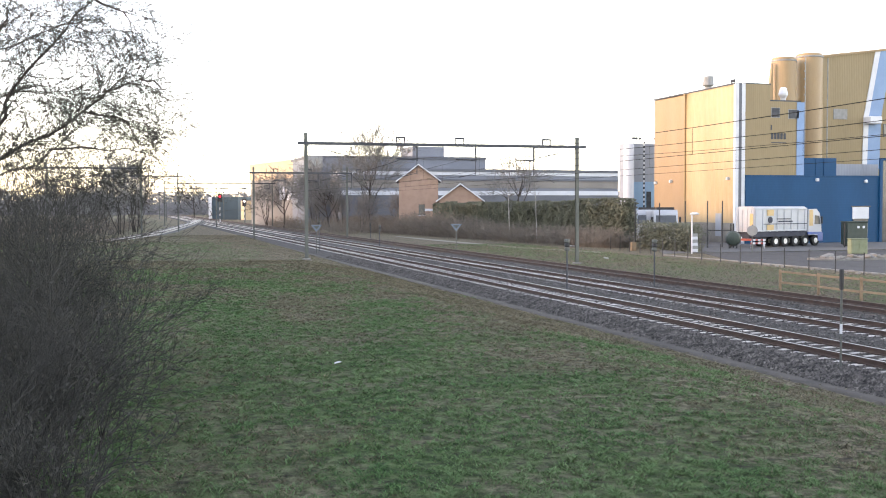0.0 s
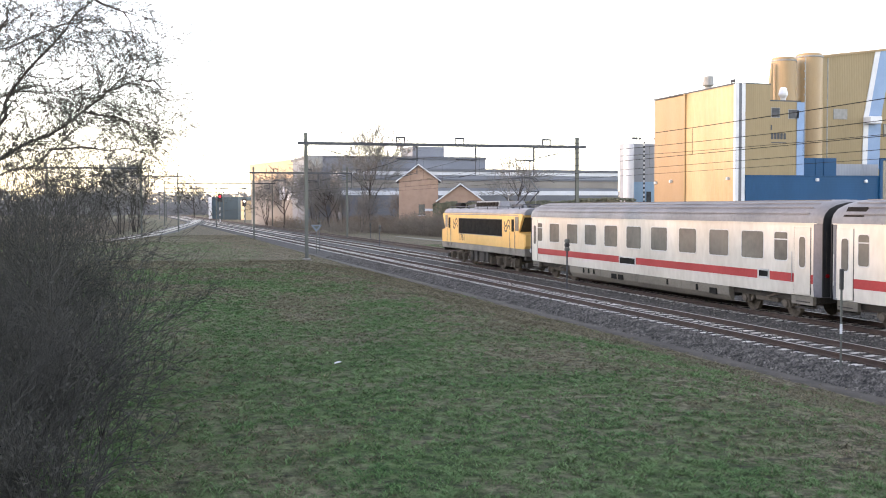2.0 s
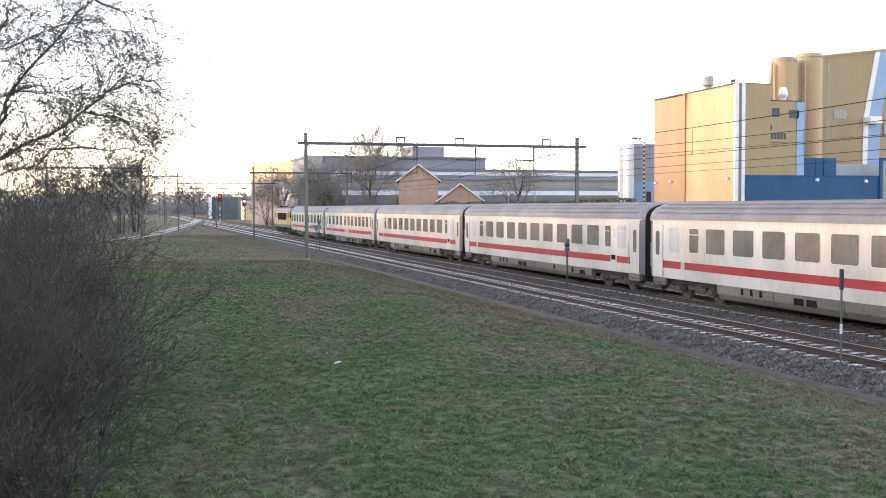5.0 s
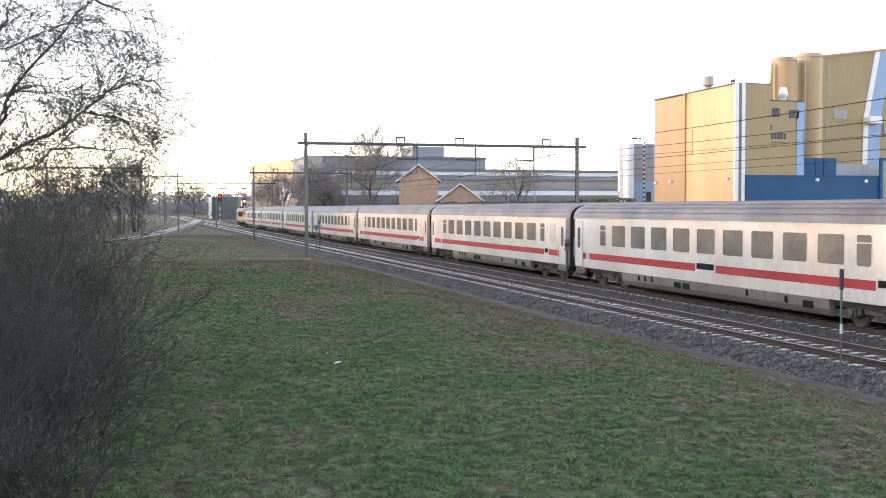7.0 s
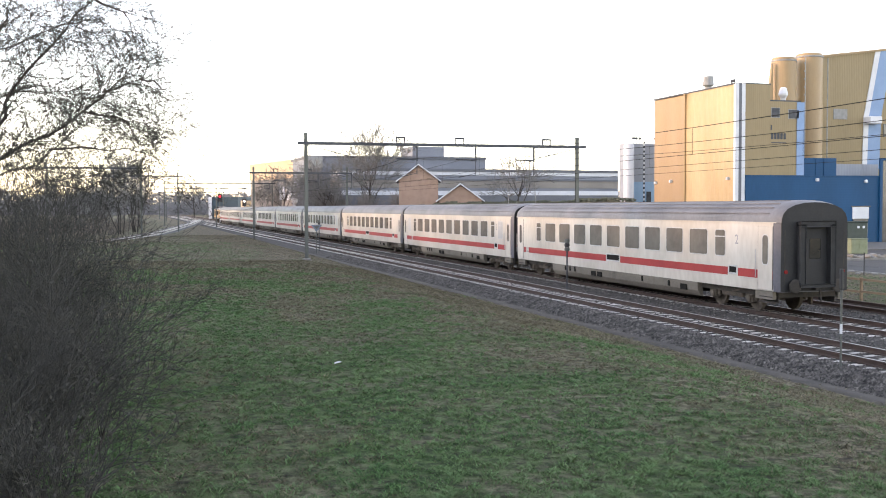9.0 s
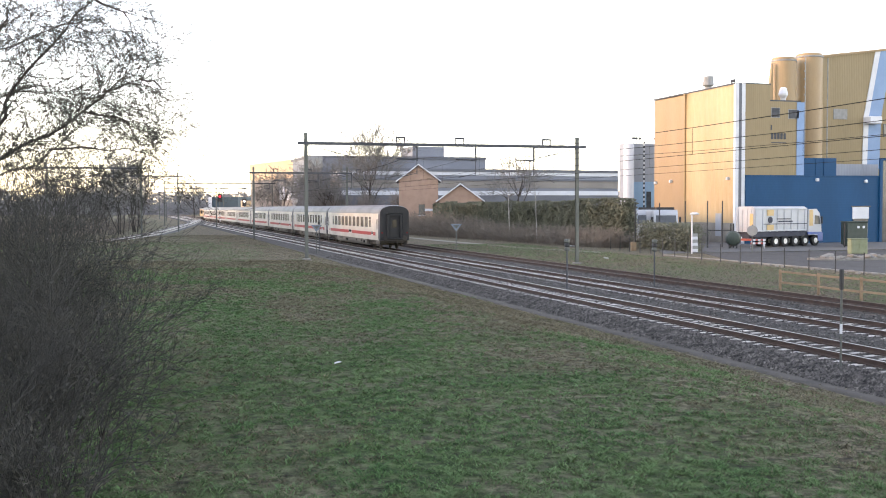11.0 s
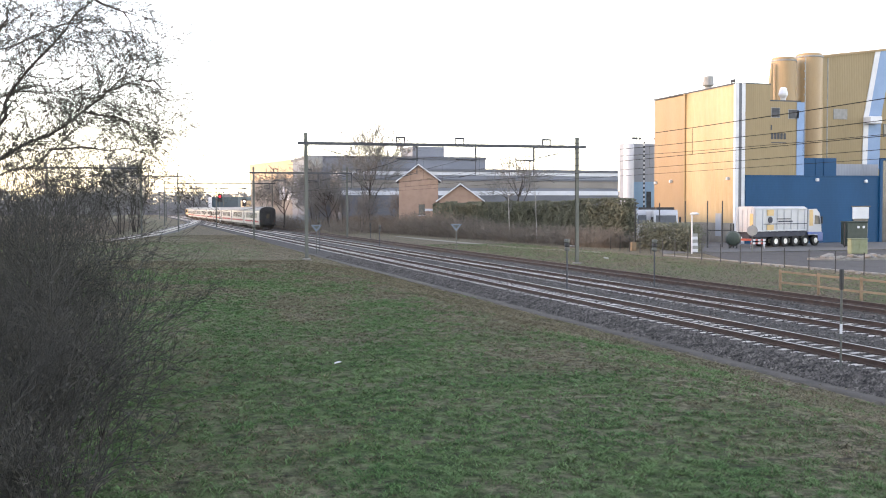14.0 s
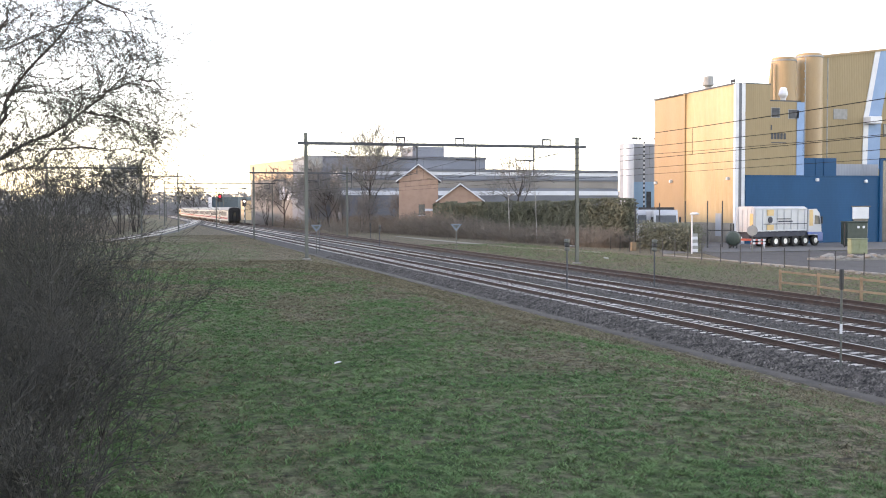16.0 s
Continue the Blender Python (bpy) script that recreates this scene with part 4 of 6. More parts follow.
def build_white_building():
    b = thing("storage_building", "pale grey and blue clad storage building with pipe", "building")
    part("wall", Shape().box(68, 137, -0.6, 80, 139, 12.9), M_GREYCLAD, b)
    part("wall", Shape().box(69.0, 136.8, -0.6, 76, 137.05, 7.4), surface("sky_blue_cladding", (0.2, 0.34, 0.5), (0.27, 0.42, 0.58), 0.5, 0.6, 8, 0.03), b, "pale blue lower cladding")
    part("tank", Shape().lathe((68.3, 136.6, -0.5), [(0.75, 0), (0.75, 13.0), (0.6, 13.3)], 20), M_WHITETRIM, b, smooth=True)
    part("pipe", Shape().tube((70.6, 136.4, -0.4), (70.6, 136.4, 13.2), 0.1), M_WHITETRIM, b)
    for i in range(20):
        part("pipe_clamp", Shape().lathe((70.6, 136.4, 0.5 + i * 0.65), [(0.13, 0), (0.13, 0.3)], 8), M_DARKSTEEL, b)
    part("door", Shape().box(71.2, 136.7, 3.4, 71.9, 136.82, 6.0), M_WINDOW, b)
    s = Shape()
    for x in (69.4, 69.9, 70.5, 72.9):
        s.tube((x, 137.5, 12.9), (x, 137.5, 13.7), 0.06)
        s.box(x - 0.15, 137.3, 13.5, x + 0.15, 137.7, 13.8)
    part("roof_vent", s, M_DARKSTEEL, b)


build_white_building()

FW, RT = Vector((math.sin(radians(16.55)), math.cos(radians(16.55)), 0)), Vector((math.cos(radians(16.55)), -math.sin(radians(16.55)), 0))


def slab(p, q, depth, z0, z1):
    """A wall-sided block whose front runs from p to q (plan) and whose body lies behind it."""
    p, q = Vector((*p, 0)), Vector((*q, 0))
    d = (q - p).normalized()
    nrm = Vector((-d.y, d.x, 0)) * depth
    s = Shape()
    s.loft([[(*(v.xy), z) for v in (p, q, q + nrm, p + nrm)] for z in (z0, z1)])
    return s


M_HALLROOF = surface("dull_blue_grey_cladding", (0.13, 0.145, 0.18), (0.19, 0.205, 0.245), 0.6, 0.15, 4, 0.05)
M_ROOFLIGHT = surface("translucent_rooflight", (0.45, 0.47, 0.52), (0.6, 0.62, 0.67), 0.4, 0.2, 3, 0.02)
# office: sunlit and shaded wall tones; the darker one is also hall cladding
M_TAN = surface("tan_render_sunlit", (0.5, 0.36, 0.22), (0.6, 0.44, 0.28), 0.8, 0.2, 5, 0.1)
M_TANDARK = surface("tan_grey_cladding_and_shade", (0.2, 0.182, 0.168), (0.26, 0.24, 0.222), 0.8, 0.2, 5, 0.1)


def plan(lat, dep):
    v = RT * lat + FW * dep
    return (v.x, v.y)


def build_halls():
    h = thing("industrial_hall", "long grey industrial hall with pale rooflight bands", "hall")
    L, R = (-20.0, 208.0), (38.3, 230.0)
    k = lambda e: (plan(L[0], L[1] - e), plan(R[0], R[1] - e))
    for z0, z1, e, m, nm in ((-0.6, 6.3, 0.0, M_HALLDARK, "wall"), (6.3, 7.2, 0.15, M_ROOFLIGHT, "rooflight_band"), (7.2, 7.8, 0.0, M_HALLROOF, "wall"), (7.8, 9.3, 0.1, M_TANDARK, "wall"), (9.3, 9.6, 0.3, M_HALLDARK, "fascia"), (9.6, 10.4, 0.0, M_HALLROOF, "wall"), (10.4, 11.1, 0.15, M_ROOFLIGHT, "rooflight_band"), (11.1, 11.7, 0.3, M_HALLDARK, "fascia")):
        p, q = k(e)
        part(nm, slab(p, q, 40, z0, z1), m, h)
    b = thing("industrial_hall", "tall dark grey hall behind bare trees", "hall")
    part("wall", slab(plan(-27.6, 215), plan(9.2, 226), 40, -0.6, 14.0), M_HALLROOF, b)
    part("parapet", slab(plan(-27.8, 214.7), plan(9.4, 225.7), 40, 14.0, 14.5), M_HALLDARK, b)
    part("plant_room", slab(plan(-6.5, 228), plan(0.3, 230), 10, 14.5, 17.0), M_HALLROOF, b)
    part("corner_panel", slab(plan(-27.9, 214.5), plan(-24.6, 215.6), 1, 11.8, 14.4), M_GREYWIN, b)
    o = thing("office_block", "tan office block, low sunlight painted on its upper wall", "building")
    # sun above and tree shade below are put into the two wall colours
    part("wall", slab(plan(-48, 262), plan(-29.0, 226), 40, 10.5, 14.6), M_TAN, o)
    part("wall", slab(plan(-47.7, 262), plan(-29.0, 226.3), 40, -0.6, 10.5), M_TANDARK, o)
    for i in range(3):
        t = 0.55 + i * 0.12
        c0 = (-48 + 19 * t, 262 - 36 * t)
        s = slab(plan(c0[0], c0[1] - 0.2), plan(c0[0] + 1.4, c0[1] - 2.8), 0.4, 5.6, 8.6)
        part("window", s, M_ROOFLIGHT, o)
    d = thing("warehouse", "distant dark blue warehouse beside the line", "building")
    part("wall", slab(plan(-84.6, 385), plan(-74.5, 383), 14, -0.5, 7.8), surface("dark_blue_cladding", (0.03, 0.055, 0.07), (0.05, 0.08, 0.1), 0.6, 0.2, 4, 0.05), d)
    part("door", slab(plan(-85.7, 384.8), plan(-84.5, 384.6), 5, -0.5, 7.8), M_WHITETRIM, d)


    g = thing("shed", "small tan shed catching the low sun beyond the line", "building")
    part("wall", slab(plan(-72.2, 376), plan(-69.6, 368), 8, -0.5, 6.4), M_TAN, g)
    part("roof", slab(plan(-72.4, 376), plan(-69.4, 367.6), 8.2, 6.4, 6.7), M_HALLDARK, g)


build_halls()


def build_house():
    M_BRICK = surface("sunlit_orange_brick", (0.31, 0.2, 0.15), (0.41, 0.275, 0.21), 0.85, 1.0, 25, 0.2)
    M_TILE = surface("dark_roof_tiles", (0.06, 0.05, 0.05), (0.11, 0.09, 0.085), 0.8, 1.5, 20, 0.3)
    h = thing("brick_house", "orange brick house with two gables and pale verges", "house")
    def gable(x0, x1, y0, y1, ze, zr, zb):
        xm = (x0 + x1) / 2
        s = Shape().loft([[(x0, y, zb), (x1, y, zb), (x1, y, ze), (xm, y, zr), (x0, y, ze)] for y in (y0, y1)])
        part("wall", s, M_BRICK, h)
        for a, b in (((x0 - 0.5, ze - 0.35), (xm, zr + 0.12)), ((x1 + 0.5, ze - 0.35), (xm, zr + 0.12))):
            s = Shape().loft([[(a[0], y, a[1]), (b[0], y, b[1]), (b[0], y, b[1] + 0.2), (a[0], y, a[1] + 0.2)] for y in (y0 - 0.4, y1 + 0.4)])
            r = part("roof", s, M_TILE, h)
            s = Shape().loft([[(a[0], y, a[1] - 0.02), (b[0], y, b[1] - 0.02), (b[0], y, b[1] + 0.22), (a[0], y, a[1] + 0.22)] for y in (y0 - 0.5, y0 - 0.38)])
            part("verge_board", s, M_WHITETRIM, r)
    gable(-3.2, 3.2, 0, 12, 8.3, 10.6, -0.5)
    gable(3.3, 10.2, -2.0, 10, 5.0, 7.4, -0.5)
    w = part("window", Shape().box(0.0, -0.15, 2.6, 1.0, 0.05, 4.3, 0, 0.02), M_WINDOW, h)
    part("frame", Shape().box(1.0, -0.18, 3.2, 3.0, 0.02, 3.6).box(-0.1, -0.2, 2.45, 1.1, -0.05, 2.6), M_WHITETRIM, w)
    h.matrix_basis = pose(45.2, 166, 0, 0, 0, -15.5)


build_house()


# ---- overhead line ----
def mast(x, y, z0, z1, parent):
    """H-section steel mast on a concrete footing."""
    s = Shape()
    for e in (-0.1, 0.1):
        s.box(x - 0.11, y + e - 0.012, z0, x + 0.11, y + e + 0.012, z1)
    s.box(x - 0.008, y - 0.1, z0, x + 0.008, y + 0.1, z1)
    m = part("mast", s, M_STEEL, parent)
    part("footing", Shape().box(x - 0.28, y - 0.28, z0 - 0.4, x + 0.28, y + 0.28, z0 + 0.14, 0, 0.05), M_CONCRETE, m)
    return m


def gantry(y, xs, zb, top, wires, group="gantries over the tracks", detail=True):
    g = thing("overhead_line_gantry", "steel portal gantry carrying the overhead line", "gantry", group)
    for x in xs:
        mast(x, y, ground_z(x, y) - 0.02 if x < 16 or x > 30 else -0.45, top, g)
    s = Shape()
    for e in (-0.12, 0.12):
        s.box(xs[0] - 0.55, y + e - 0.03, zb - 0.1, xs[-1] + 0.7, y + e + 0.03, zb + 0.1)
    part("crossbeam", s, M_DARKSTEEL, g)
    for x in wires:
        s = Shape()
        s.box(x + 1.04, y - 0.05, zb - 1.15, x + 1.16, y + 0.05, zb, 0)
        s.tube((x + 1.1, y, zb - 1.05), (x - 0.4, y, zb - 1.0), 0.05, n=6)
        s.lathe((x + 0.7, y, zb - 1.05), [(0.09, 0), (0.06, 0.05), (0.09, 0.1), (0.06, 0.15), (0.09, 0.2)], 8, 0, "x")
        s.tube((x + 1.1, y, zb - 2.1), (x + 1.1, y, zb - 1.1), 0.03, n=6)
        s.tube((x + 1.1, y, zb - 2.0), (x - 0.3, y, zb - 2.35), 0.02, n=6)
        part("wire_bracket", s, M_DARKSTEEL, g)
        x += 2.2 if x == wires[-1] else 0.0
        s = Shape()
        for e in (-0.3, 0.3):
            s.box(x - 0.1 + e - 0.04, y - 0.04, zb + 0.1, x - 0.1 + e + 0.04, y + 0.04, zb + 0.5)
        s.tube((x - 0.45, y, zb + 0.5), (x + 0.25, y, zb + 0.5), 0.06, n=6)
        part("insulator_frame", s, M_DARKSTEEL, g)
    for sx, x in ((1, xs[0]), (-1, xs[-1])):
        part("brace", Shape().tube((x, y, zb - 0.1), (x + sx * 3.4, y, zb - 0.95), 0.03, n=6), M_DARKSTEEL, g)
    return g


WIRE_X = (18.5, 22.9, 27.4)
gantry(72.4, (11.67, 31.95), 8.28, 8.98, WIRE_X)
gantry(139, (15.5, 27.9), 8.42, 9.2, WIRE_X)
gantry(225, (6.8, 17.3, 29.0), 9.0, 9.5, WIRE_X)
gantry(300, (9.5, 31.0), 9.2, 9.7, WIRE_X)
gantry(370, (9.5, 31.0), 9.2, 9.7, WIRE_X)
gantry(171, (-5.5, 7.25), 8.85, 9.5, (2.6,), "gantries over the branch line")
gantry(134, (-9.5, 1.3), 8.7, 9.7, (-3.0,), "gantries over the branch line")
gantry(-8, (12.0, 31.95), 8.28, 8.98, WIRE_X)


M_WIRE = surface("dark_wire", (0.015, 0.015, 0.016), (0.03, 0.03, 0.03), 0.9, 3, 20, 0.0, spec=0.05)


def build_wires():
    w = thing("overhead_wires", "thin catenary and contact wires over the tracks", "overhead wire", kind="stuff")
    spans = ((-70, -8), (-8, 72.4), (72.4, 139), (139, 225), (225, 300), (300, 370), (370, 450))
    for x in WIRE_X:
        s = Shape()
        for a, b in spans:
            prev = None
            n = 14
            for i in range(n + 1):
                u = i / n
                y = a + (b - a) * u
                zc = 7.25 - 0.72 * 4 * u * (1 - u)
                p = Vector((x, y, zc))
                q = Vector((x, y, 5.62))
                if prev:
                    s.tube(prev[0], p, 0.014, n=4, caps=False)
                    s.tube(prev[1], q, 0.012, n=4, caps=False)
                if 0 < i < n and i % 2:
                    s.tube(q, p, 0.006, n=4, caps=False)
                prev = (p, q)
        part("wire", s, M_WIRE, w)


build_wires()
# ---- plants ----
class Twigs:
    """Fast collector of thin three-sided twigs and small leaf quads."""

    def __init__(self):
        self.v, self.f = [], []

    def seg(self, p, q, r0, r1):
        d = q - p
        a = d.orthogonal()
        if a.length < 1e-9:
            return
        a.normalize()
        b = d.cross(a).normalized()
        o = len(self.v)
        for c, r in ((p, r0), (q, r1)):
            for ca, sa in ((1, 0), (-0.5, 0.866), (-0.5, -0.866)):
                self.v.append((c.x + (a.x * ca + b.x * sa) * r, c.y + (a.y * ca + b.y * sa) * r, c.z + (a.z * ca + b.z * sa) * r))
        self.f += [(o, o + 1, o + 4, o + 3), (o + 1, o + 2, o + 5, o + 4), (o + 2, o, o + 3, o + 5)]

    def leaf(self, p, size, rnd):
        a = Vector((rnd.gauss(0, 1), rnd.gauss(0, 1), rnd.gauss(0, 1))).normalized() * size
        b = a.orthogonal().normalized() * size * rnd.uniform(0.4, 0.9)
        o = len(self.v)
        for q in (p - a, p + b, p + a, p - b):
            self.v.append(q.to_tuple())
        self.f.append((o, o + 1, o + 2, o + 3))

    def mesh(self, name, mat):
        me = bpy.data.meshes.new(name)
        me.from_pydata(self.v, [], self.f)
        me.materials.append(mat)
        return me


def grow(limbs, twigs, p, d, length, r, level, rnd, lift=0.05, droop=0.0, kids=(5, 4, 4), spread=0.7, tip=0.004, buds=0.0, thick=0.03):
    """One branch and all that springs from it."""
    n = 5 if level > 0 else 6
    step = length / n
    pts = [p]
    for i in range(n):
        j = Vector((rnd.gauss(0, 1), rnd.gauss(0, 1), rnd.gauss(0, 1))) * 0.13
        d = (d + j + Vector((0, 0, lift - droop * (i / n)))).normalized()
        q = p + d * step
        ra, rb = r + (tip - r) * i / n, r + (tip - r) * (i + 1) / n
        if ra > thick and limbs is not None:
            limbs.tube(p, q, ra, rb, n=6 if ra > 0.06 else 5, caps=False)
        else:
            twigs.seg(p, q, ra, rb)
            if buds and rnd.random() < buds:
                twigs.leaf(q, rnd.uniform(0.012, 0.028), rnd)
        p = q
        pts.append((p.copy(), d.copy(), rb))
    if level >= len(kids):
        return
    for i in range(kids[level]):
        t = rnd.uniform(0.25, 1.0)
        q, dd, rr = pts[1 + min(n - 1, int(t * n))]
        side = dd.orthogonal().normalized()
        side.rotate(Matrix.Rotation(rnd.uniform(0, 6.283), 3, dd))
        cd = (dd + side * spread * rnd.uniform(0.6, 1.4)).normalized()
        grow(limbs, twigs, q, cd, length * rnd.uniform(0.42, 0.66), max(tip, rr * 0.62), level + 1, rnd, lift, droop, kids, spread, tip, buds, thick)


def bare_tree(label, base, height, seed, kids=(14, 9, 7), r=0.24, spread=0.85, mat=None, tip=0.04, category="tree", stems=1):
    rnd = random.Random(seed)
    t = thing("bare_tree", label, category, "bare trees")
    limbs, twigs = Shape(), Twigs()
    for i in range(stems):
        d = Vector((rnd.gauss(0, 0.12 + 0.1 * (stems > 1)), rnd.gauss(0, 0.12 + 0.1 * (stems > 1)), 1)).normalized()
        grow(limbs, twigs, Vector((rnd.gauss(0, 0.3) * (stems > 1), rnd.gauss(0, 0.3) * (stems > 1), -0.3)), d, height * 0.95, r, 0, rnd, 0.07, 0.0, kids, spread, tip, 0, 0.05)
    part("trunk", limbs, mat or M_BARK, t)
    part("crown", twigs.mesh("crown", M_GREYTWIG if mat is None else M_TWIG), None, t)
    t.matrix_basis = pose(*base)
    return t


def scaled(x, y, z, rz, s):
    return pose(x, y, z, 0, 0, rz) @ Matrix.Diagonal((s, s, s, 1))


TREE_A = bare_tree("tall bare winter tree with a broad crown", (41.6, 186, -0.45), 12.2, 5, (20, 11, 8), 0.26, 0.8, tip=0.03)
TREE_B = bare_tree("bare winter tree with upright limbs", (66.0, 175, -0.45), 10.5, 8, (13, 7, 5), 0.24, 0.8)
TREE_C = bare_tree("many-stemmed bare winter scrub tree", (34.5, 205, -0.45), 8.0, 11, (7, 5, 3), 0.09, 0.8, stems=5)
for x, y, rz, s in ((52, 215, 200, 0.7), (45, 222, 300, 0.6)):
    copy_thing(TREE_A, scaled(x, y, -0.45, rz, s))
for x, y, rz, s in ((33.5, 182, 50, 0.75), (37, 190, 120, 0.9), (31.5, 225, 10, 0.9), (-3.5, 190, 77, 0.75), (-9, 205, 140, 0.85), (24, 420, 30, 1.1), (44, 178, 250, 0.5)):
    copy_thing(TREE_B, scaled(x, y, -0.3, rz, s))
for x, y, rz, s in ((33, 192, 20, 0.55), (36, 185, 99, 0.55), (38, 176, 200, 0.5), (41, 184, 150, 0.55), (43.5, 172, 10, 0.5), (35.5, 214, 310, 0.8), (40, 210, 250, 0.8), (-1.6, 160, 60, 0.95), (0.6, 176, 30, 1.0), (-4.5, 166, 160, 0.6), (-8, 178, 290, 0.6), (-12, 172, 40, 0.6), (1.5, 215, 220, 0.8), (-6, 230, 340, 0.7), (30, 245, 120, 0.9)):
    copy_thing(TREE_C, scaled(x, y, -0.3, rz, s))


def slender_birch(base, height, seed):
    rnd = random.Random(seed)
    t = thing("birch_sapling", "slender pale birch stem before the hedge", "tree", "birch saplings")
    limbs, twigs = Shape(), Twigs()
    pts = [Vector((0.12 * noise.noise((seed, z * 0.5, 0)) - 0.04 * z, 0, z)) for z in [height * k / 8 - 0.2 for k in range(9)]]
    for k in range(8):
        limbs.tube(pts[k], pts[k + 1], 0.065 - 0.006 * k, 0.059 - 0.006 * k, n=6, caps=False)
        if k > 3:
            for _ in range(3):
                grow(limbs, twigs, pts[k], Vector((rnd.gauss(0, 0.6), rnd.gauss(0, 0.6), 1)).normalized(), height * 0.16, 0.02, 1, rnd, 0.1, 0, (4, 3), 0.5, 0.008, 0, 0.035)
    part("trunk", limbs, M_BIRCH, t)
    part("crown", twigs.mesh("crown", M_GREYTWIG), None, t)
    t.matrix_basis = pose(*base)


slender_birch((45.6, 124, -0.45), 7.2, 21)
slender_birch((45.9, 115.5, -0.45), 7.0, 22)


def foliage_row(name, label, category, seed, n, place, size, mat, kind="stuff"):
    """A hedge or thicket of many small tilted leaf sprays."""
    rnd = random.Random(seed)
    tw = Twigs()
    for _ in range(n):
        tw.leaf(Vector(place(rnd)), rnd.uniform(*size), rnd)
    ob = new(name, tw.mesh(name, mat))
    return tagged(ob, label, category, kind=kind)


def hedge_at(rnd):
    y = rnd.uniform(101, 155)
    side = rnd.random()
    top = 4.35 + 0.25 * noise.noise((y * 0.35, 2, 0)) + 0.3 * noise.noise((y * 1.4, 5, 0)) + (0.3 if y < 112 else 0)
    z = -0.45 + (top + 0.45) * rnd.random() ** 0.8
    x = 50.2 - 0.1 * (y - 98) + 0.35 * noise.noise((y * 0.6, z * 0.7, 9)) + (0 if side < 0.75 else rnd.uniform(0, 1.6))
    if rnd.random() < 0.06:
        return (rnd.uniform(50.0, 51.4), rnd.gauss(101.2, 0.25), z)
    return (x, y, z if side < 0.75 else top)


foliage_row("conifer_hedge", "tall dark green conifer hedge, patchy and brown below", "hedge", 31, 42000, hedge_at, (0.07, 0.19), M_HEDGE)
solid("hedge_core", Shape().loft([[(50.3, 102.2, z), (51.0, 102.2, z), (46.6, 148, z), (45.9, 148, z)] for z in (-0.5, 4.0)]), M_HEDGE, "dense shaded inside of the conifer hedge", "hedge", kind="stuff")


def shrub_at(rnd):
    y = rnd.uniform(87, 98)
    top = 2.2 + 0.5 * noise.noise((y * 0.8, 4, 0))
    return (50.6 + rnd.gauss(0, 0.45), y, -0.5 + (top + 0.5) * rnd.random())


foliage_row("shrub_border", "low dark green shrubs beside the yard fence", "shrub", 32, 9000, shrub_at, (0.06, 0.15), M_HEDGE)


def bramble(rnd, tw, x, y, h):
    p = Vector((x, y, -0.5))
    d = Vector((rnd.gauss(0, 0.35), rnd.gauss(0, 0.35), 1)).normalized()
    for i in range(3):
        q = p + d * h / 3
        tw.seg(p, q, 0.03, 0.018)
        for _ in range(2):
            tw.seg(q, q + Vector((rnd.gauss(0, 0.4), rnd.gauss(0, 0.4), rnd.uniform(-0.1, 0.5))), 0.02, 0.01)
        d = (d + Vector((rnd.gauss(0, 0.25), rnd.gauss(0, 0.25), -0.25))).normalized()
        p = q


def build_brambles():
    rnd = random.Random(5)
    tw = Twigs()
    for _ in range(7800):
        y = rnd.uniform(99, 215)
        x = 48.4 - 0.09 * (y - 98) * (1 if y < 165 else 0.7) + rnd.gauss(0, 0.9)
        bramble(rnd, tw, x, y, rnd.uniform(0.7, 2.4) * lerp(y, (125, 150, 180), (1.0, 1.7, 1.3)))
    for _ in range(1500):
        bramble(rnd, tw, rnd.uniform(30.5, 42), rnd.uniform(165, 260), rnd.uniform(1.0, 3.0))
    for _ in range(1500):
        y = rnd.uniform(150, 240)
        bramble(rnd, tw, rnd.uniform(-25, -2) + (y - 150) * 0.06, y, rnd.uniform(1.0, 3.2))
    ob = new("brambles", tw.mesh("brambles", M_BRAMBLE))
    tagged(ob, "withered brown brambles and reeds along the verge", "bramble", kind="stuff")


build_brambles()


def shading_belt_at(rnd):
    """Unseen belt added beyond the branch line; its height steers where shade falls."""
    y = rnd.uniform(-40, 430)
    return (-26 - 0.085 * y + rnd.gauss(0, 2.2), y, 0.2 + (lerp(y, (126, 134, 158, 166, 300), (10.3, 19.5, 19.5, 14.8, 11.5)) + 1.2 * noise.noise((y * 0.06, 1, 1)) + 1.2 * noise.noise((y * 0.3, 1, 4))) * rnd.random())


# stands out of view, only there to block the low sun
foliage_row("tree_belt", "unseen belt of grey-brown sprays added to block the sun", "woods", 33, 30000, shading_belt_at, (0.6, 1.5), M_BRAMBLE)


def far_at(rnd):
    a = radians(rnd.uniform(-16, 45))
    d = rnd.uniform(620, 760)
    h = 13 + 6 * noise.noise((math.degrees(a) * 0.35, 3, 2)) + 3 * noise.noise((math.degrees(a) * 1.7, 7, 2))
    return (d * math.sin(a), d * math.cos(a), max(0.5, h) * rnd.random() ** 1.3)


# distance haze is painted in as a paler wood colour
M_FARWOOD = surface("haze_paled_woods", (0.13, 0.13, 0.135), (0.22, 0.21, 0.21), 1.0, 0.05, 1, 0.0)
foliage_row("far_woods", "distant belt of bare woods, colour paled for haze", "woods", 34, 90000, far_at, (0.35, 1.1), M_FARWOOD)


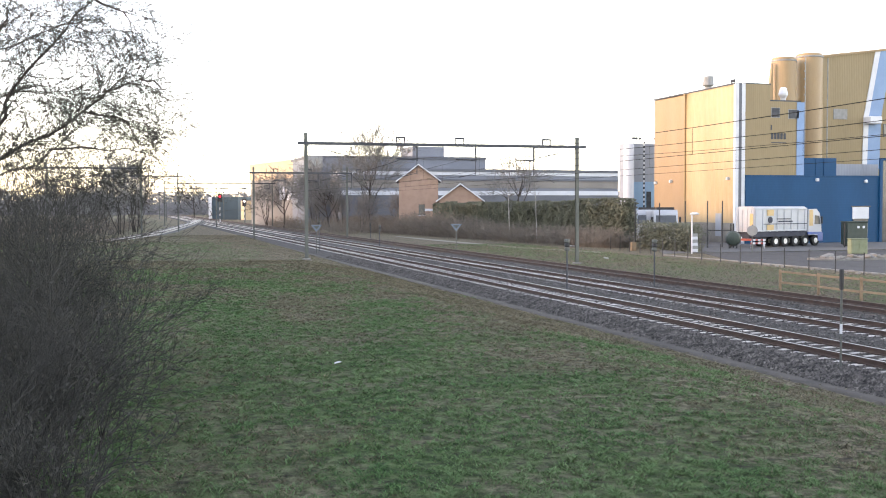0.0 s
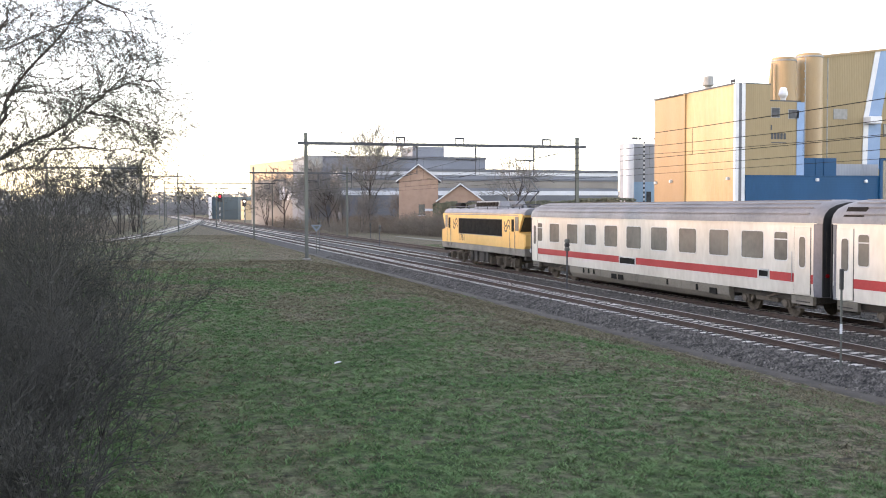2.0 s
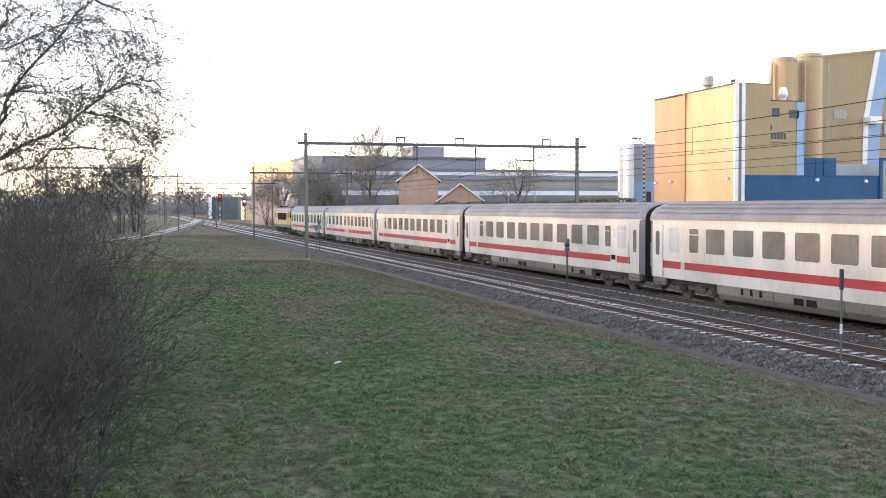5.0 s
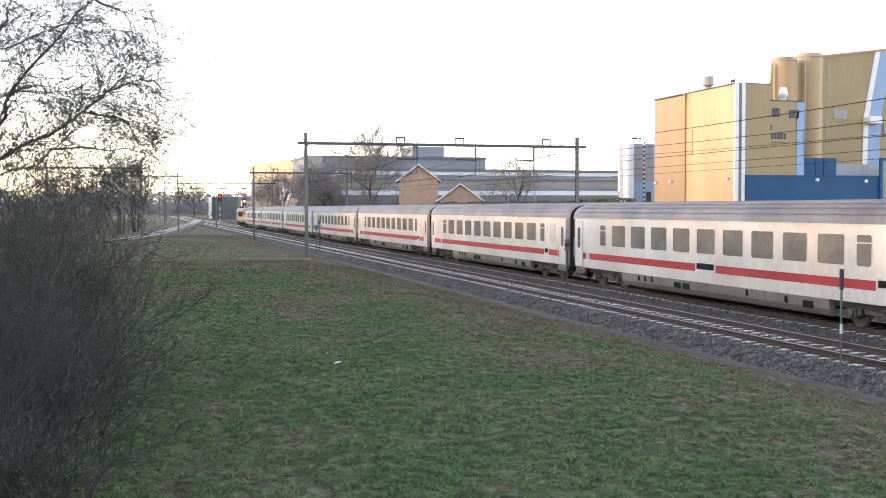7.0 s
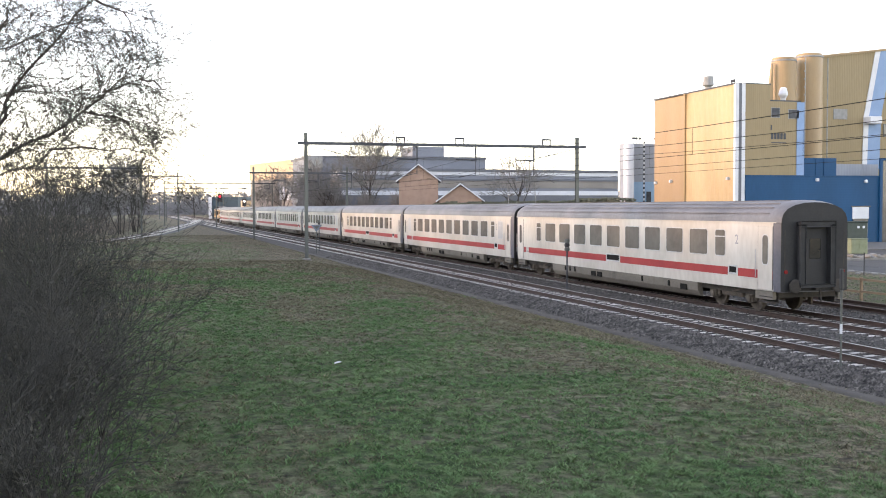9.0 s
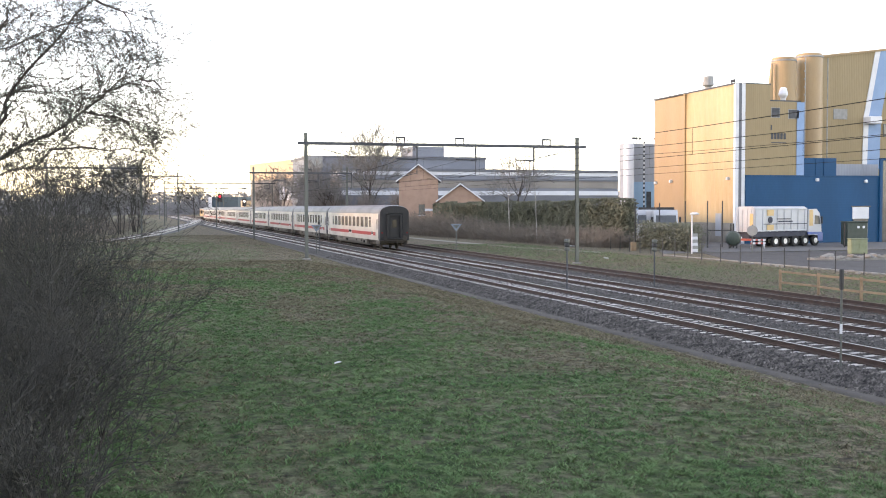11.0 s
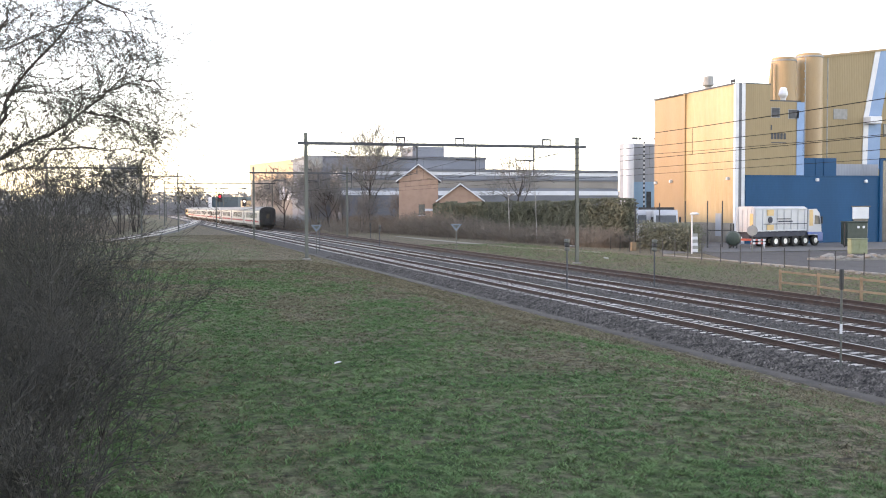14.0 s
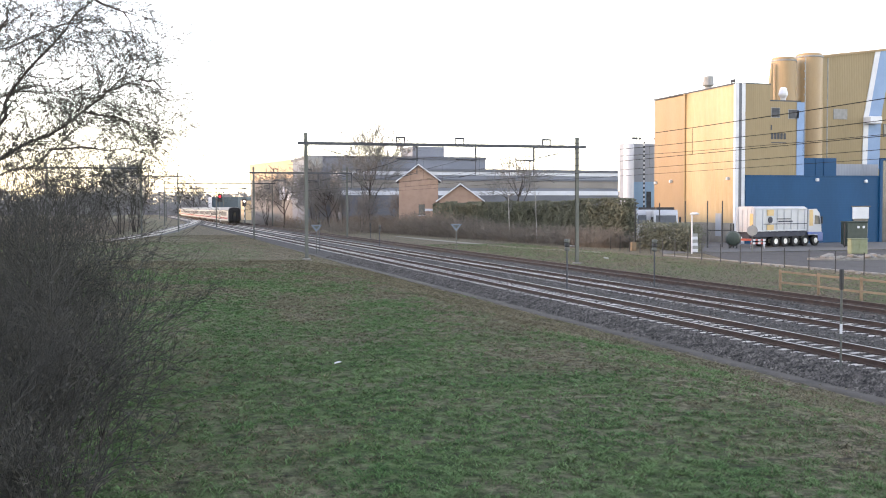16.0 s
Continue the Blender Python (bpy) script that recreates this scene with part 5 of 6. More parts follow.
def build_far_core():
    """Solid backdrop added to close gaps in the distant woods, with an uneven top."""
    s = Shape()
    rows = []
    for i in range(245):
        a = -16 + i * 0.25
        h = 8 + 5 * noise.noise((a * 0.35, 3, 2)) + 1.8 * noise.noise((a * 1.7, 7, 2)) + 1.2 * noise.noise((a * 6.0, 1, 2))
        u, v = math.sin(radians(a)), math.cos(radians(a))
        rows.append([(770 * u, 770 * v, -0.6), (770 * u, 770 * v, max(2.0, h)), (776 * u, 776 * v, max(2.0, h)), (776 * u, 776 * v, -0.6)])
    s.loft(rows)
    solid("far_woods_core", s, M_FARWOOD, "solid haze-paled backdrop added behind the distant woods", "woods", kind="stuff")


build_far_core()


def build_birch():
    """Large birch whose limbs reach over the grass from beyond the edge."""
    rnd = random.Random(77)
    t = thing("birch_tree", "large bare birch with drooping fine twigs over the grass", "tree")
    limbs, twigs = Shape(), Twigs()
    trunk = [(-4.3, 23.9, 0.2), (-4.2, 23.9, 2.5), (-3.9, 23.8, 4.5), (-3.7, 23.8, 7.0), (-3.5, 23.9, 10.0), (-3.2, 24.0, 13.0)]
    for i in range(5):
        limbs.tube(trunk[i], trunk[i + 1], 0.24 - 0.035 * i, 0.24 - 0.035 * (i + 1), n=8)
    part("trunk", limbs, M_BARK, t)
    main = [
        ([(-2.96, 23.8, 5.07), (-2.52, 23.8, 5.75), (-2.24, 23.8, 6.35), (-1.79, 23.8, 7.07), (-1.46, 23.8, 7.38), (-1.11, 23.8, 7.82), (-0.71, 23.8, 8.31), (-0.36, 23.8, 8.69)], 0.1),
        ([(-3.06, 23.8, 4.56), (-2.41, 23.8, 5.01), (-1.63, 23.8, 5.45), (-0.94, 23.8, 5.91), (-0.6, 23.8, 6.2), (-0.22, 23.8, 6.45), (0.19, 23.8, 6.63), (0.46, 23.8, 6.96), (0.84, 23.8, 7.39)], 0.085),
        ([(0.19, 23.7, 6.62), (0.52, 23.7, 6.61), (0.79, 23.7, 6.43), (0.96, 23.7, 6.13)], 0.05),
        ([(-0.95, 23.9, 5.92), (-0.42, 23.9, 5.89), (-0.11, 23.9, 5.7), (0.25, 23.9, 5.13), (0.64, 23.9, 5.31), (0.89, 23.9, 5.58)], 0.05),
    ]
    side = [
        ([(-1.13, 24.2, 5.88), (-0.96, 24.2, 6.19), (-0.58, 24.2, 6.32), (-0.07, 24.2, 6.65), (0.17, 24.2, 6.8)], 0.05),
        ([(-1.6, 23.4, 5.02), (-0.93, 23.4, 5.08), (-0.36, 23.4, 5.07), (0.22, 23.4, 5.04), (0.63, 23.4, 4.83)], 0.05),
        ([(-2.7, 23.5, 7.05), (-1.94, 23.5, 7.36), (-1.27, 23.5, 7.67), (-0.7, 23.5, 7.8), (-0.3, 23.5, 7.51)], 0.05),
        ([(-0.71, 23.6, 8.28), (-0.3, 23.6, 8.18), (0.05, 23.6, 7.84), (0.17, 23.6, 7.25)], 0.06),
        ([(-2.32, 24.0, 6.4), (-1.81, 24.0, 6.35), (-1.39, 24.0, 6.26), (-1.12, 24.0, 6.01)], 0.045),
        ([(-2.89, 23.3, 7.01), (-2.46, 23.3, 7.49), (-2.3, 23.3, 7.96), (-2.14, 23.3, 8.43)], 0.09),
        ([(-2.58, 24.4, 4.65), (-1.9, 24.4, 4.78), (-1.43, 24.4, 5.21), (-0.97, 24.4, 5.71), (-0.43, 24.4, 5.85), (0.11, 24.4, 5.65)], 0.055),
        ([(-2.57, 24.3, 4.16), (-1.77, 24.3, 4.35), (-0.96, 24.3, 4.29), (-0.31, 24.3, 4.4), (0.35, 24.3, 4.45)], 0.04),
    ]
    arms = []
    for pts, r in main + side:
        if pts[0][0] < -2.0:
            pts = [(-4.0, 23.9, pts[0][2] - 1.0)] + pts
        arms.append((pts, r))
    for i in range(6):
        z = rnd.uniform(3.6, 8.8)
        ex, ey, ez = rnd.uniform(-1.6, 0.6), 23.8 + rnd.gauss(0, 0.9), z + rnd.uniform(-0.3, 1.5)
        arms.append(([(-4.0 + 0.05 * z, 23.9, z), (-2.9, 23.9 + (ey - 23.9) * 0.3, z + rnd.uniform(0.5, 1.2)), ((ex - 3) * 0.5, 23.9 + (ey - 23.9) * 0.7, ez + rnd.uniform(0.1, 0.6)), (ex, ey, ez)], 0.035))
    for pts, r in arms:
        pts = [Vector(p) for p in pts]
        n = len(pts) - 1
        fine = []
        for i in range(n):
            for u in (0.0, 0.5):
                fine.append(pts[i].lerp(pts[i + 1], u) + Vector((rnd.gauss(0, 0.04), rnd.gauss(0, 0.04), rnd.gauss(0, 0.04))))
        fine.append(pts[-1])
        m = len(fine) - 1
        limbs = Shape()
        for i in range(m):
            ra, rb = r * (1 - 0.85 * i / m), r * (1 - 0.85 * (i + 1) / m)
            limbs.tube(fine[i], fine[i + 1], ra * 0.5, rb * 0.5, n=6, caps=False)
            if i > 0:
                for _ in range(4 if fine[i].x < 0.1 else 2):
                    d = (fine[i + 1] - fine[i]).normalized() * 0.8 + Vector((rnd.gauss(0.1, 0.65), rnd.gauss(0, 0.7), rnd.gauss(-0.05, 0.65)))
                    grow(limbs, twigs, fine[i].lerp(fine[i + 1], rnd.random()), d.normalized(), rnd.uniform(0.55, 1.3) * (1.0 if i < m * 0.6 else 0.85), max(0.006, rb * 0.22), 0, rnd, 0.06, 0.24, (4, 3, 2), 0.75, 0.0037, 0.08, 0.02)
        part("limb", limbs, M_BARK, t)
    part("crown", twigs.mesh("crown", M_TWIG), None, t)


def build_shrub(x, y, seed, stems, height, lean, dense=(6, 4, 2)):
    rnd = random.Random(seed)
    t = thing("bare_shrub", "dense dark bare shrub with many thin stems", "shrub", "shrubs under the birch")
    twigs = Twigs()
    if height > 3:
        dense = (4, 2, 2)
    for i in range(stems):
        d = Vector((rnd.gauss(lean, 0.32), rnd.gauss(0, 0.3), 1)).normalized()
        limbs = Shape()
        grow(limbs, twigs, Vector((rnd.gauss(0, 0.3), rnd.gauss(0, 0.3), -0.15)), d, height * rnd.uniform(0.55, 1.05), rnd.uniform(0.012, 0.035), 0, rnd, 0.05, 0.04, dense, 0.6, 0.0038, 0.15, 0.022)
        if limbs.v:
            part("stem", limbs, M_BARK, t)
    part("crown", twigs.mesh("crown", M_TWIG), None, t)
    t.matrix_basis = pose(x, y, ground_z(x, y))


build_birch()
for x, y, seed, stems, height, lean in (
    (-1.75, 24.0, 41, 3, 5.4, 0.03), (-1.3, 23.6, 42, 5, 3.1, 0.12), (-2.6, 22.6, 43, 4, 3.4, 0.0), (-3.3, 26.5, 48, 2, 4.6, 0.05), (-2.1, 27.5, 50, 3, 3.4, 0.1),
    (-1.0, 25.6, 56, 3, 3.3, 0.12), (-1.9, 20.0, 44, 20, 2.8, 0.1), (-2.7, 18.6, 45, 20, 3.0, 0.05), (-1.2, 21.6, 49, 14, 2.2, 0.08), (-1.5, 17.6, 46, 18, 2.1, 0.1),
):
    build_shrub(x, y, seed, stems, height, lean)
for x, y, seed, stems, height, lean in (
    (-2.0, 15.4, 47, 22, 1.9, 0.05), (-1.4, 13.8, 52, 22, 1.7, 0.1), (-1.2, 12.3, 51, 22, 1.3, 0.05), (-1.1, 10.9, 53, 20, 1.0, 0.0), (-1.1, 15.8, 54, 18, 1.5, 0.06),
    (-0.9, 22.4, 55, 8, 2.0, 0.1), (-1.2, 19.2, 57, 14, 1.7, 0.06), (-1.6, 22.8, 58, 12, 2.9, 0.1), (-2.3, 25.4, 59, 6, 2.9, 0.1),
):
    build_shrub(x, y, seed, stems, height, lean)
# ---- branch line ----
BRANCH = [(19.5, 330), (16.9, 292), (13.3, 252), (8.4, 205), (3.9, 163), (-0.1, 136), (-3.3, 118), (-7.6, 98), (-13.6, 75), (-22.0, 50)]


def along(pts, step):
    """Points and headings at even steps along a smoothed line."""
    p = [Vector((*q, 0)) for q in pts]
    for _ in range(3):
        s = [p[0]]
        for a, b in zip(p, p[1:]):
            s += [a.lerp(b, 0.25), a.lerp(b, 0.75)]
        p = s + [p[-1]]
    out, rest = [], 0.0
    for a, b in zip(p, p[1:]):
        n = (b - a).length
        u = rest
        while u < n:
            out.append((a.lerp(b, u / n), (b - a).normalized()))
            u += step
        rest = u - n
    return out


def build_branch():
    t = thing("railway_track", "curved single branch track with pale sleepers", "railway track", kind="structure")
    line = along(BRANCH, 3.0)
    zr = 0.3
    for e in (-0.753, 0.753):
        s = Shape()
        prof = [(-0.06, -0.15), (0.06, -0.15), (0.036, -0.03), (0.036, 0.0), (-0.036, 0.0), (-0.036, -0.03)]
        rings = []
        for p, d in line:
            side = Vector((-d.y, d.x, 0))
            rings.append([tuple(p + side * (e + a) + Vector((0, 0, zr + b))) for a, b in prof])
        n = len(prof)
        s.loft(rings)
        s.k = [1 if (i % n) == 3 else 0 for i in range(len(s.f))]
        part("rail", s, [M_RUST, M_RAILTOP], t)
    rows = Shape()
    for p, d in along(BRANCH, 0.6):
        side = Vector((-d.y, d.x, 0))
        rows.beam(p - side * 1.25 + Vector((0, 0, zr - 0.2)), p + side * 1.25 + Vector((0, 0, zr - 0.2)), 0.24, 0.14)
    tagged(part("sleeper_row", rows, M_SLEEPER, t), kind="stuff")
    s = Shape()
    rings = []
    for p, d in line:
        side = Vector((-d.y, d.x, 0))
        rings.append([tuple(p + side * a + Vector((0, 0, b))) for a, b in ((-2.7, -0.1), (-1.7, zr - 0.2), (1.7, zr - 0.2), (2.7, -0.1))])
    s.loft(rings, closed=False)
    part("ballast", s, M_STONE, t)


build_branch()


# ---- lineside posts and signs ----
M_BLACK = surface("black_paint", (0.015, 0.015, 0.016), (0.03, 0.03, 0.032), 0.6, 4, 30, 0.05)
M_SIGNBLUE = surface("pale_blue_sign", (0.12, 0.155, 0.2), (0.17, 0.205, 0.25), 0.5, 3, 20, 0.03)
M_WOOD = surface("weathered_fence_wood", (0.19, 0.125, 0.075), (0.3, 0.21, 0.13), 0.85, 3, 30, 0.3, streak=(1, 1, 0.3))
M_GREENBOX = surface("olive_green_cabinet_paint", (0.16, 0.18, 0.1), (0.22, 0.24, 0.15), 0.6, 2, 20, 0.05)
M_DKGREEN = surface("dark_green_paint", (0.02, 0.035, 0.028), (0.04, 0.055, 0.045), 0.5, 2, 20, 0.05)
M_TYRE = surface("tyre_rubber", (0.012, 0.012, 0.013), (0.03, 0.03, 0.03), 0.9, 4, 30, 0.2)
M_TRUCKWHITE = surface("white_truck_paint", (0.36, 0.375, 0.405), (0.46, 0.47, 0.49), 0.4, 0.8, 8, 0.02, coat=0.3)
M_TRUCKBLUE = surface("blue_truck_paint", (0.04, 0.09, 0.28), (0.07, 0.13, 0.36), 0.4, 1, 10, 0.02, coat=0.3)
M_TRUCKTAN = surface("tan_stripe_paint", (0.45, 0.3, 0.12), (0.55, 0.38, 0.18), 0.5, 1, 10, 0.02)
M_CHASSIS = surface("dark_blue_chassis", (0.015, 0.018, 0.035), (0.035, 0.04, 0.06), 0.7, 2, 20, 0.1)
M_REDPAINT = surface("red_barrier_paint", (0.3, 0.05, 0.04), (0.4, 0.08, 0.06), 0.5, 2, 20, 0.02)


def post_with_box():
    t = thing("marker_post", "thin steel post with a black box near the tracks", "post")
    part("pole", Shape().tube((0, 0, -0.3), (0, 0, 2.7), 0.028, n=10), M_STEEL, t)
    part("box", Shape().box(-0.04, -0.05, 2.2, 0.04, 0.05, 2.72, 0, 0.015), M_BLACK, t, "black box")
    part("band", Shape().tube((0, 0, 1.1), (0, 0, 1.35), 0.034, n=10), M_WHITETRIM, t, "white band")
    t.matrix_basis = pose(16.95, 22.21, -0.45)


def dwarf_post(x, y, h, label):
    t = thing("signal_post", label, "post", "lineside marker posts")
    part("pole", Shape().tube((0, 0, -0.2), (0, 0, h - 0.55), 0.04, n=8), M_DARKSTEEL, t)
    for i, m in enumerate((M_STEEL, M_BLACK, M_STEEL)):
        part("band", Shape().lathe((0, 0, h - 0.6 + i * 0.2), [(0.1, 0), (0.13, 0.05), (0.13, 0.14), (0.1, 0.19)], 12), m, t)
    t.matrix_basis = pose(x, y, -0.2)
    return t


def vee_sign(x, y, h, size, label):
    t = thing("triangle_sign", label, "railway sign", "triangle signs")
    part("pole", Shape().tube((0, 0, -0.3), (0, 0, h), 0.045, n=8), M_STEEL, t)
    s = Shape().loft([[(-size, e, h + 0.35), (size, e, h + 0.35), (0, e, h - size * 1.25 + 0.35)] for e in (-0.09, -0.05)])
    part("plate", s, M_SIGNBLUE, t)
    s = Shape().loft([[(-size * 0.55, e, h + 0.24), (size * 0.55, e, h + 0.24), (0, e, h - size * 0.6 + 0.25)] for e in (-0.1, -0.095)])
    part("symbol", s, M_STEEL, t)
    t.matrix_basis = pose(x, y, ground_z(x, y) if x < 16 else -0.4, 0, 0, -12)


post_with_box()
dwarf_post(20.7, 48.1, 2.45, "banded marker post between the two main tracks")
dwarf_post(25.1, 47.34, 2.4, "banded marker post beside the siding")
dwarf_post(24.9, 107, 2.2, "banded marker post beside the siding")
vee_sign(16.4, 96.0, 2.3, 0.52, "pale blue triangle sign on a pole by the track")
vee_sign(29.6, 95.2, 2.3, 0.55, "pale blue triangle sign on a pole by the siding")
dwarf_post(16.9, 97.5, 2.9, "striped pale post beside the triangle sign")
dwarf_post(30.4, 136, 2.0, "pale marker post on the verge")


def rail_signal(x, y, h, colour, strength, label):
    t = thing("railway_signal", label, "signal", "line signals")
    part("pole", Shape().tube((0, 0, -0.3), (0, 0, h), 0.09, n=10), M_STEEL, t)
    s = Shape()
    for i in range(3):
        s.tube((0, 0, 0.5 + i * 1.4), (0, 0, 1.2 + i * 1.4), 0.1, n=10)
    part("band", s, M_WHITETRIM, t)
    part("head", Shape().lathe((0, 0, h), [(0.55, -0.1), (0.6, 0.0), (0.55, 0.12)], 20, 0, "y").box(-0.55, -0.05, h - 1.3, 0.55, 0.1, h + 0.75, 0, 0.05), M_BLACK, t)
    part("lamp", Shape().lathe((0, -0.12, h), [(0.05, 0), (0.3, -0.02), (0.3, -0.05), (0.05, -0.06)], 14, 0, "y"), glow("signal_glass", colour, strength), t, "lit signal lamp")
    t.matrix_basis = pose(x, y, 0)


rail_signal(20.7, 258, 6.6, (0.5, 0.015, 0.025), 0.45, "tall signal beside the line showing red")
rail_signal(29.9, 291, 5.6, (1.0, 0.85, 0.7), 1.0, "signal beside the siding showing a pale light")


def wooden_fence():
    t = thing("wooden_fence", "low weathered wooden post and rail fence", "fence")
    ys = [46.3, 43.2, 40.1, 37.0, 33.9, 30.8, 27.7]
    for y in ys:
        part("post", Shape().box(31.6, y - 0.06, -0.7, 31.72, y + 0.06, 0.62, 0, 0.02), M_WOOD, t)
    for a, b in zip(ys, ys[1:]):
        for z in (0.52, -0.02):
            part("rail", Shape().beam((31.57, a - 0.03, z + random.uniform(-0.03, 0.03)), (31.57, b + 0.03, z + random.uniform(-0.03, 0.03)), 0.05, 0.1), M_WOOD, t)


wooden_fence()


def yard_fence():
    t = thing("wire_fence", "thin dark steel post fence round the yard", "fence")
    y = 96.0
    pts = []
    while y > 30:
        pts.append((43.4 + (0.12 * (y - 74) if y > 74 else 0), y))
        y -= 2.75
    for x, y in pts:
        lean = random.uniform(-0.05, 0.05)
        part("post", Shape().beam((x, y, -0.6), (x + lean, y + lean, 0.95), 0.06, 0.06), M_BLACK, t)
    for (a, b), (c, d) in zip(pts, pts[1:]):
        for z in (0.1, 0.5, 0.88):
            part("wire", Shape().tube((a, b, z), (c, d, z), 0.006, n=4), M_DARKSTEEL, t)
    for i, (x, y, h) in enumerate(((49.5, 97.5, 4.2), (53.6, 100, 4.2), (55.5, 98, 4.4), (58.0, 97.8, 4.4), (59.4, 97.2, 4.4), (70.5, 92, 2.2), (77, 91, 2.2), (83, 92, 2.2))):
        part("post", Shape().beam((x, y, -0.6), (x, y, h), 0.09, 0.09), M_BLACK, t)


yard_fence()


def build_yard():
    s = Shape()
    s.loft([[(45.0, 20, z), (45.0, 72, z), (50.5, 86, z), (95, 84, z), (95, 20, z)] for z in (-0.46, -0.44)])
    solid("yard", s, M_ASPHALT, "dark asphalt yard road with worn surface", "road", kind="structure")
    s = Shape()
    s.loft([[(46.2, 85.5, z), (52, 97.5, z), (66.5, 130, z), (67, 104.5, z), (100, 104.5, z), (100, 86.5, z), (51.0, 86.5, z)] for z in (-0.46, -0.425)])
    solid("yard_paving", s, M_PAVING, "pale grey paved apron before the factory", "pavement", kind="structure")
    for i in range(26):
        y = 31 + i * 2.0
        solid("kerb_stone", Shape().box(44.78, y, -0.6, 44.98, y + 1.94, -0.36 + random.uniform(-0.01, 0.01), 0, 0.02), M_CONCRETE, "weathered concrete kerb stone edging the yard", "kerb", "kerb stones", "structure")
    # traffic island with rubble
    isl = thing("traffic_island", "unfinished kerbed island with rubble in the yard", "traffic island", kind="structure")
    ring = [(51.8 + 7 * (1 - math.cos(a)) * 0.5 * 2, 71.8 + 2.2 * math.sin(a)) for a in [2 * math.pi * i / 28 for i in range(28)]]
    part("bed", Shape().loft([[(x, y, z) for x, y in ring] for z in (-0.5, -0.36)]), surface("bare_sand", (0.16, 0.14, 0.12), (0.28, 0.25, 0.22), 0.95, 2, 20, 0.4), isl)
    for i in range(28):
        (a, b), (c, d) = ring[i], ring[(i + 1) % 28]
        part("kerb", Shape().beam((a, b, -0.38), (c, d, -0.38), 0.16, 0.16), M_CONCRETE, isl)
    rnd = random.Random(9)
    for i in range(26):
        x, y = 54 + rnd.uniform(-1, 6), 71.8 + rnd.uniform(-1.2, 1.2)
        q = rnd.uniform(0.15, 0.55)
        part("rubble", Shape().box(-q, -q * 0.6, 0, q, q * 0.6, q * 0.5, 0, q * 0.15), (M_CONCRETE, M_PLINTH)[i % 2], isl, m=pose(x, y, -0.37, rnd.uniform(-15, 15), rnd.uniform(-15, 15), rnd.uniform(0, 180)))
    for i in range(40):
        y = rnd.uniform(40, 74)
        q = rnd.uniform(0.06, 0.18)
        solid("loose_stone", Shape().box(-q, -q * 0.7, -0.05, q, q * 0.7, q * 0.6, 0, q * 0.2), M_CONCRETE, "loose grey stone lying along the yard edge", "stone", "loose stones", m=pose(44.2 + rnd.gauss(0, 0.3), y, -0.44, 0, 0, rnd.uniform(0, 180)))
    s = Shape()
    s.loft([[(36.2, 150, z), (37.8, 150, z), (39.8, 105, z), (42.6, 90, z), (41.4, 89, z), (38.2, 105, z)] for z in (-0.45, -0.415)])
    solid("footpath", s, M_GRAVEL, "narrow pale gravel footpath through the verge", "path", kind="structure")


build_yard()


def wheel(parent, x, y, r, w):
    t = part("wheel", Shape().lathe((x, y, r), [(r * 0.55, -w / 2), (r * 0.95, -w / 2), (r, -w * 0.35), (r, w * 0.35), (r * 0.95, w / 2), (r * 0.55, w / 2)], 22, 0, "y"), M_TYRE, parent, smooth=True)
    part("rim", Shape().lathe((x, y, r), [(r * 0.2, -w * 0.62), (r * 0.3, -w * 0.56), (r * 0.42, -w * 0.53), (r * 0.48, -w * 0.58), (r * 0.48, w * 0.58), (r * 0.2, w * 0.6)], 18, 0, "y"), M_FRAME, t, smooth=True)


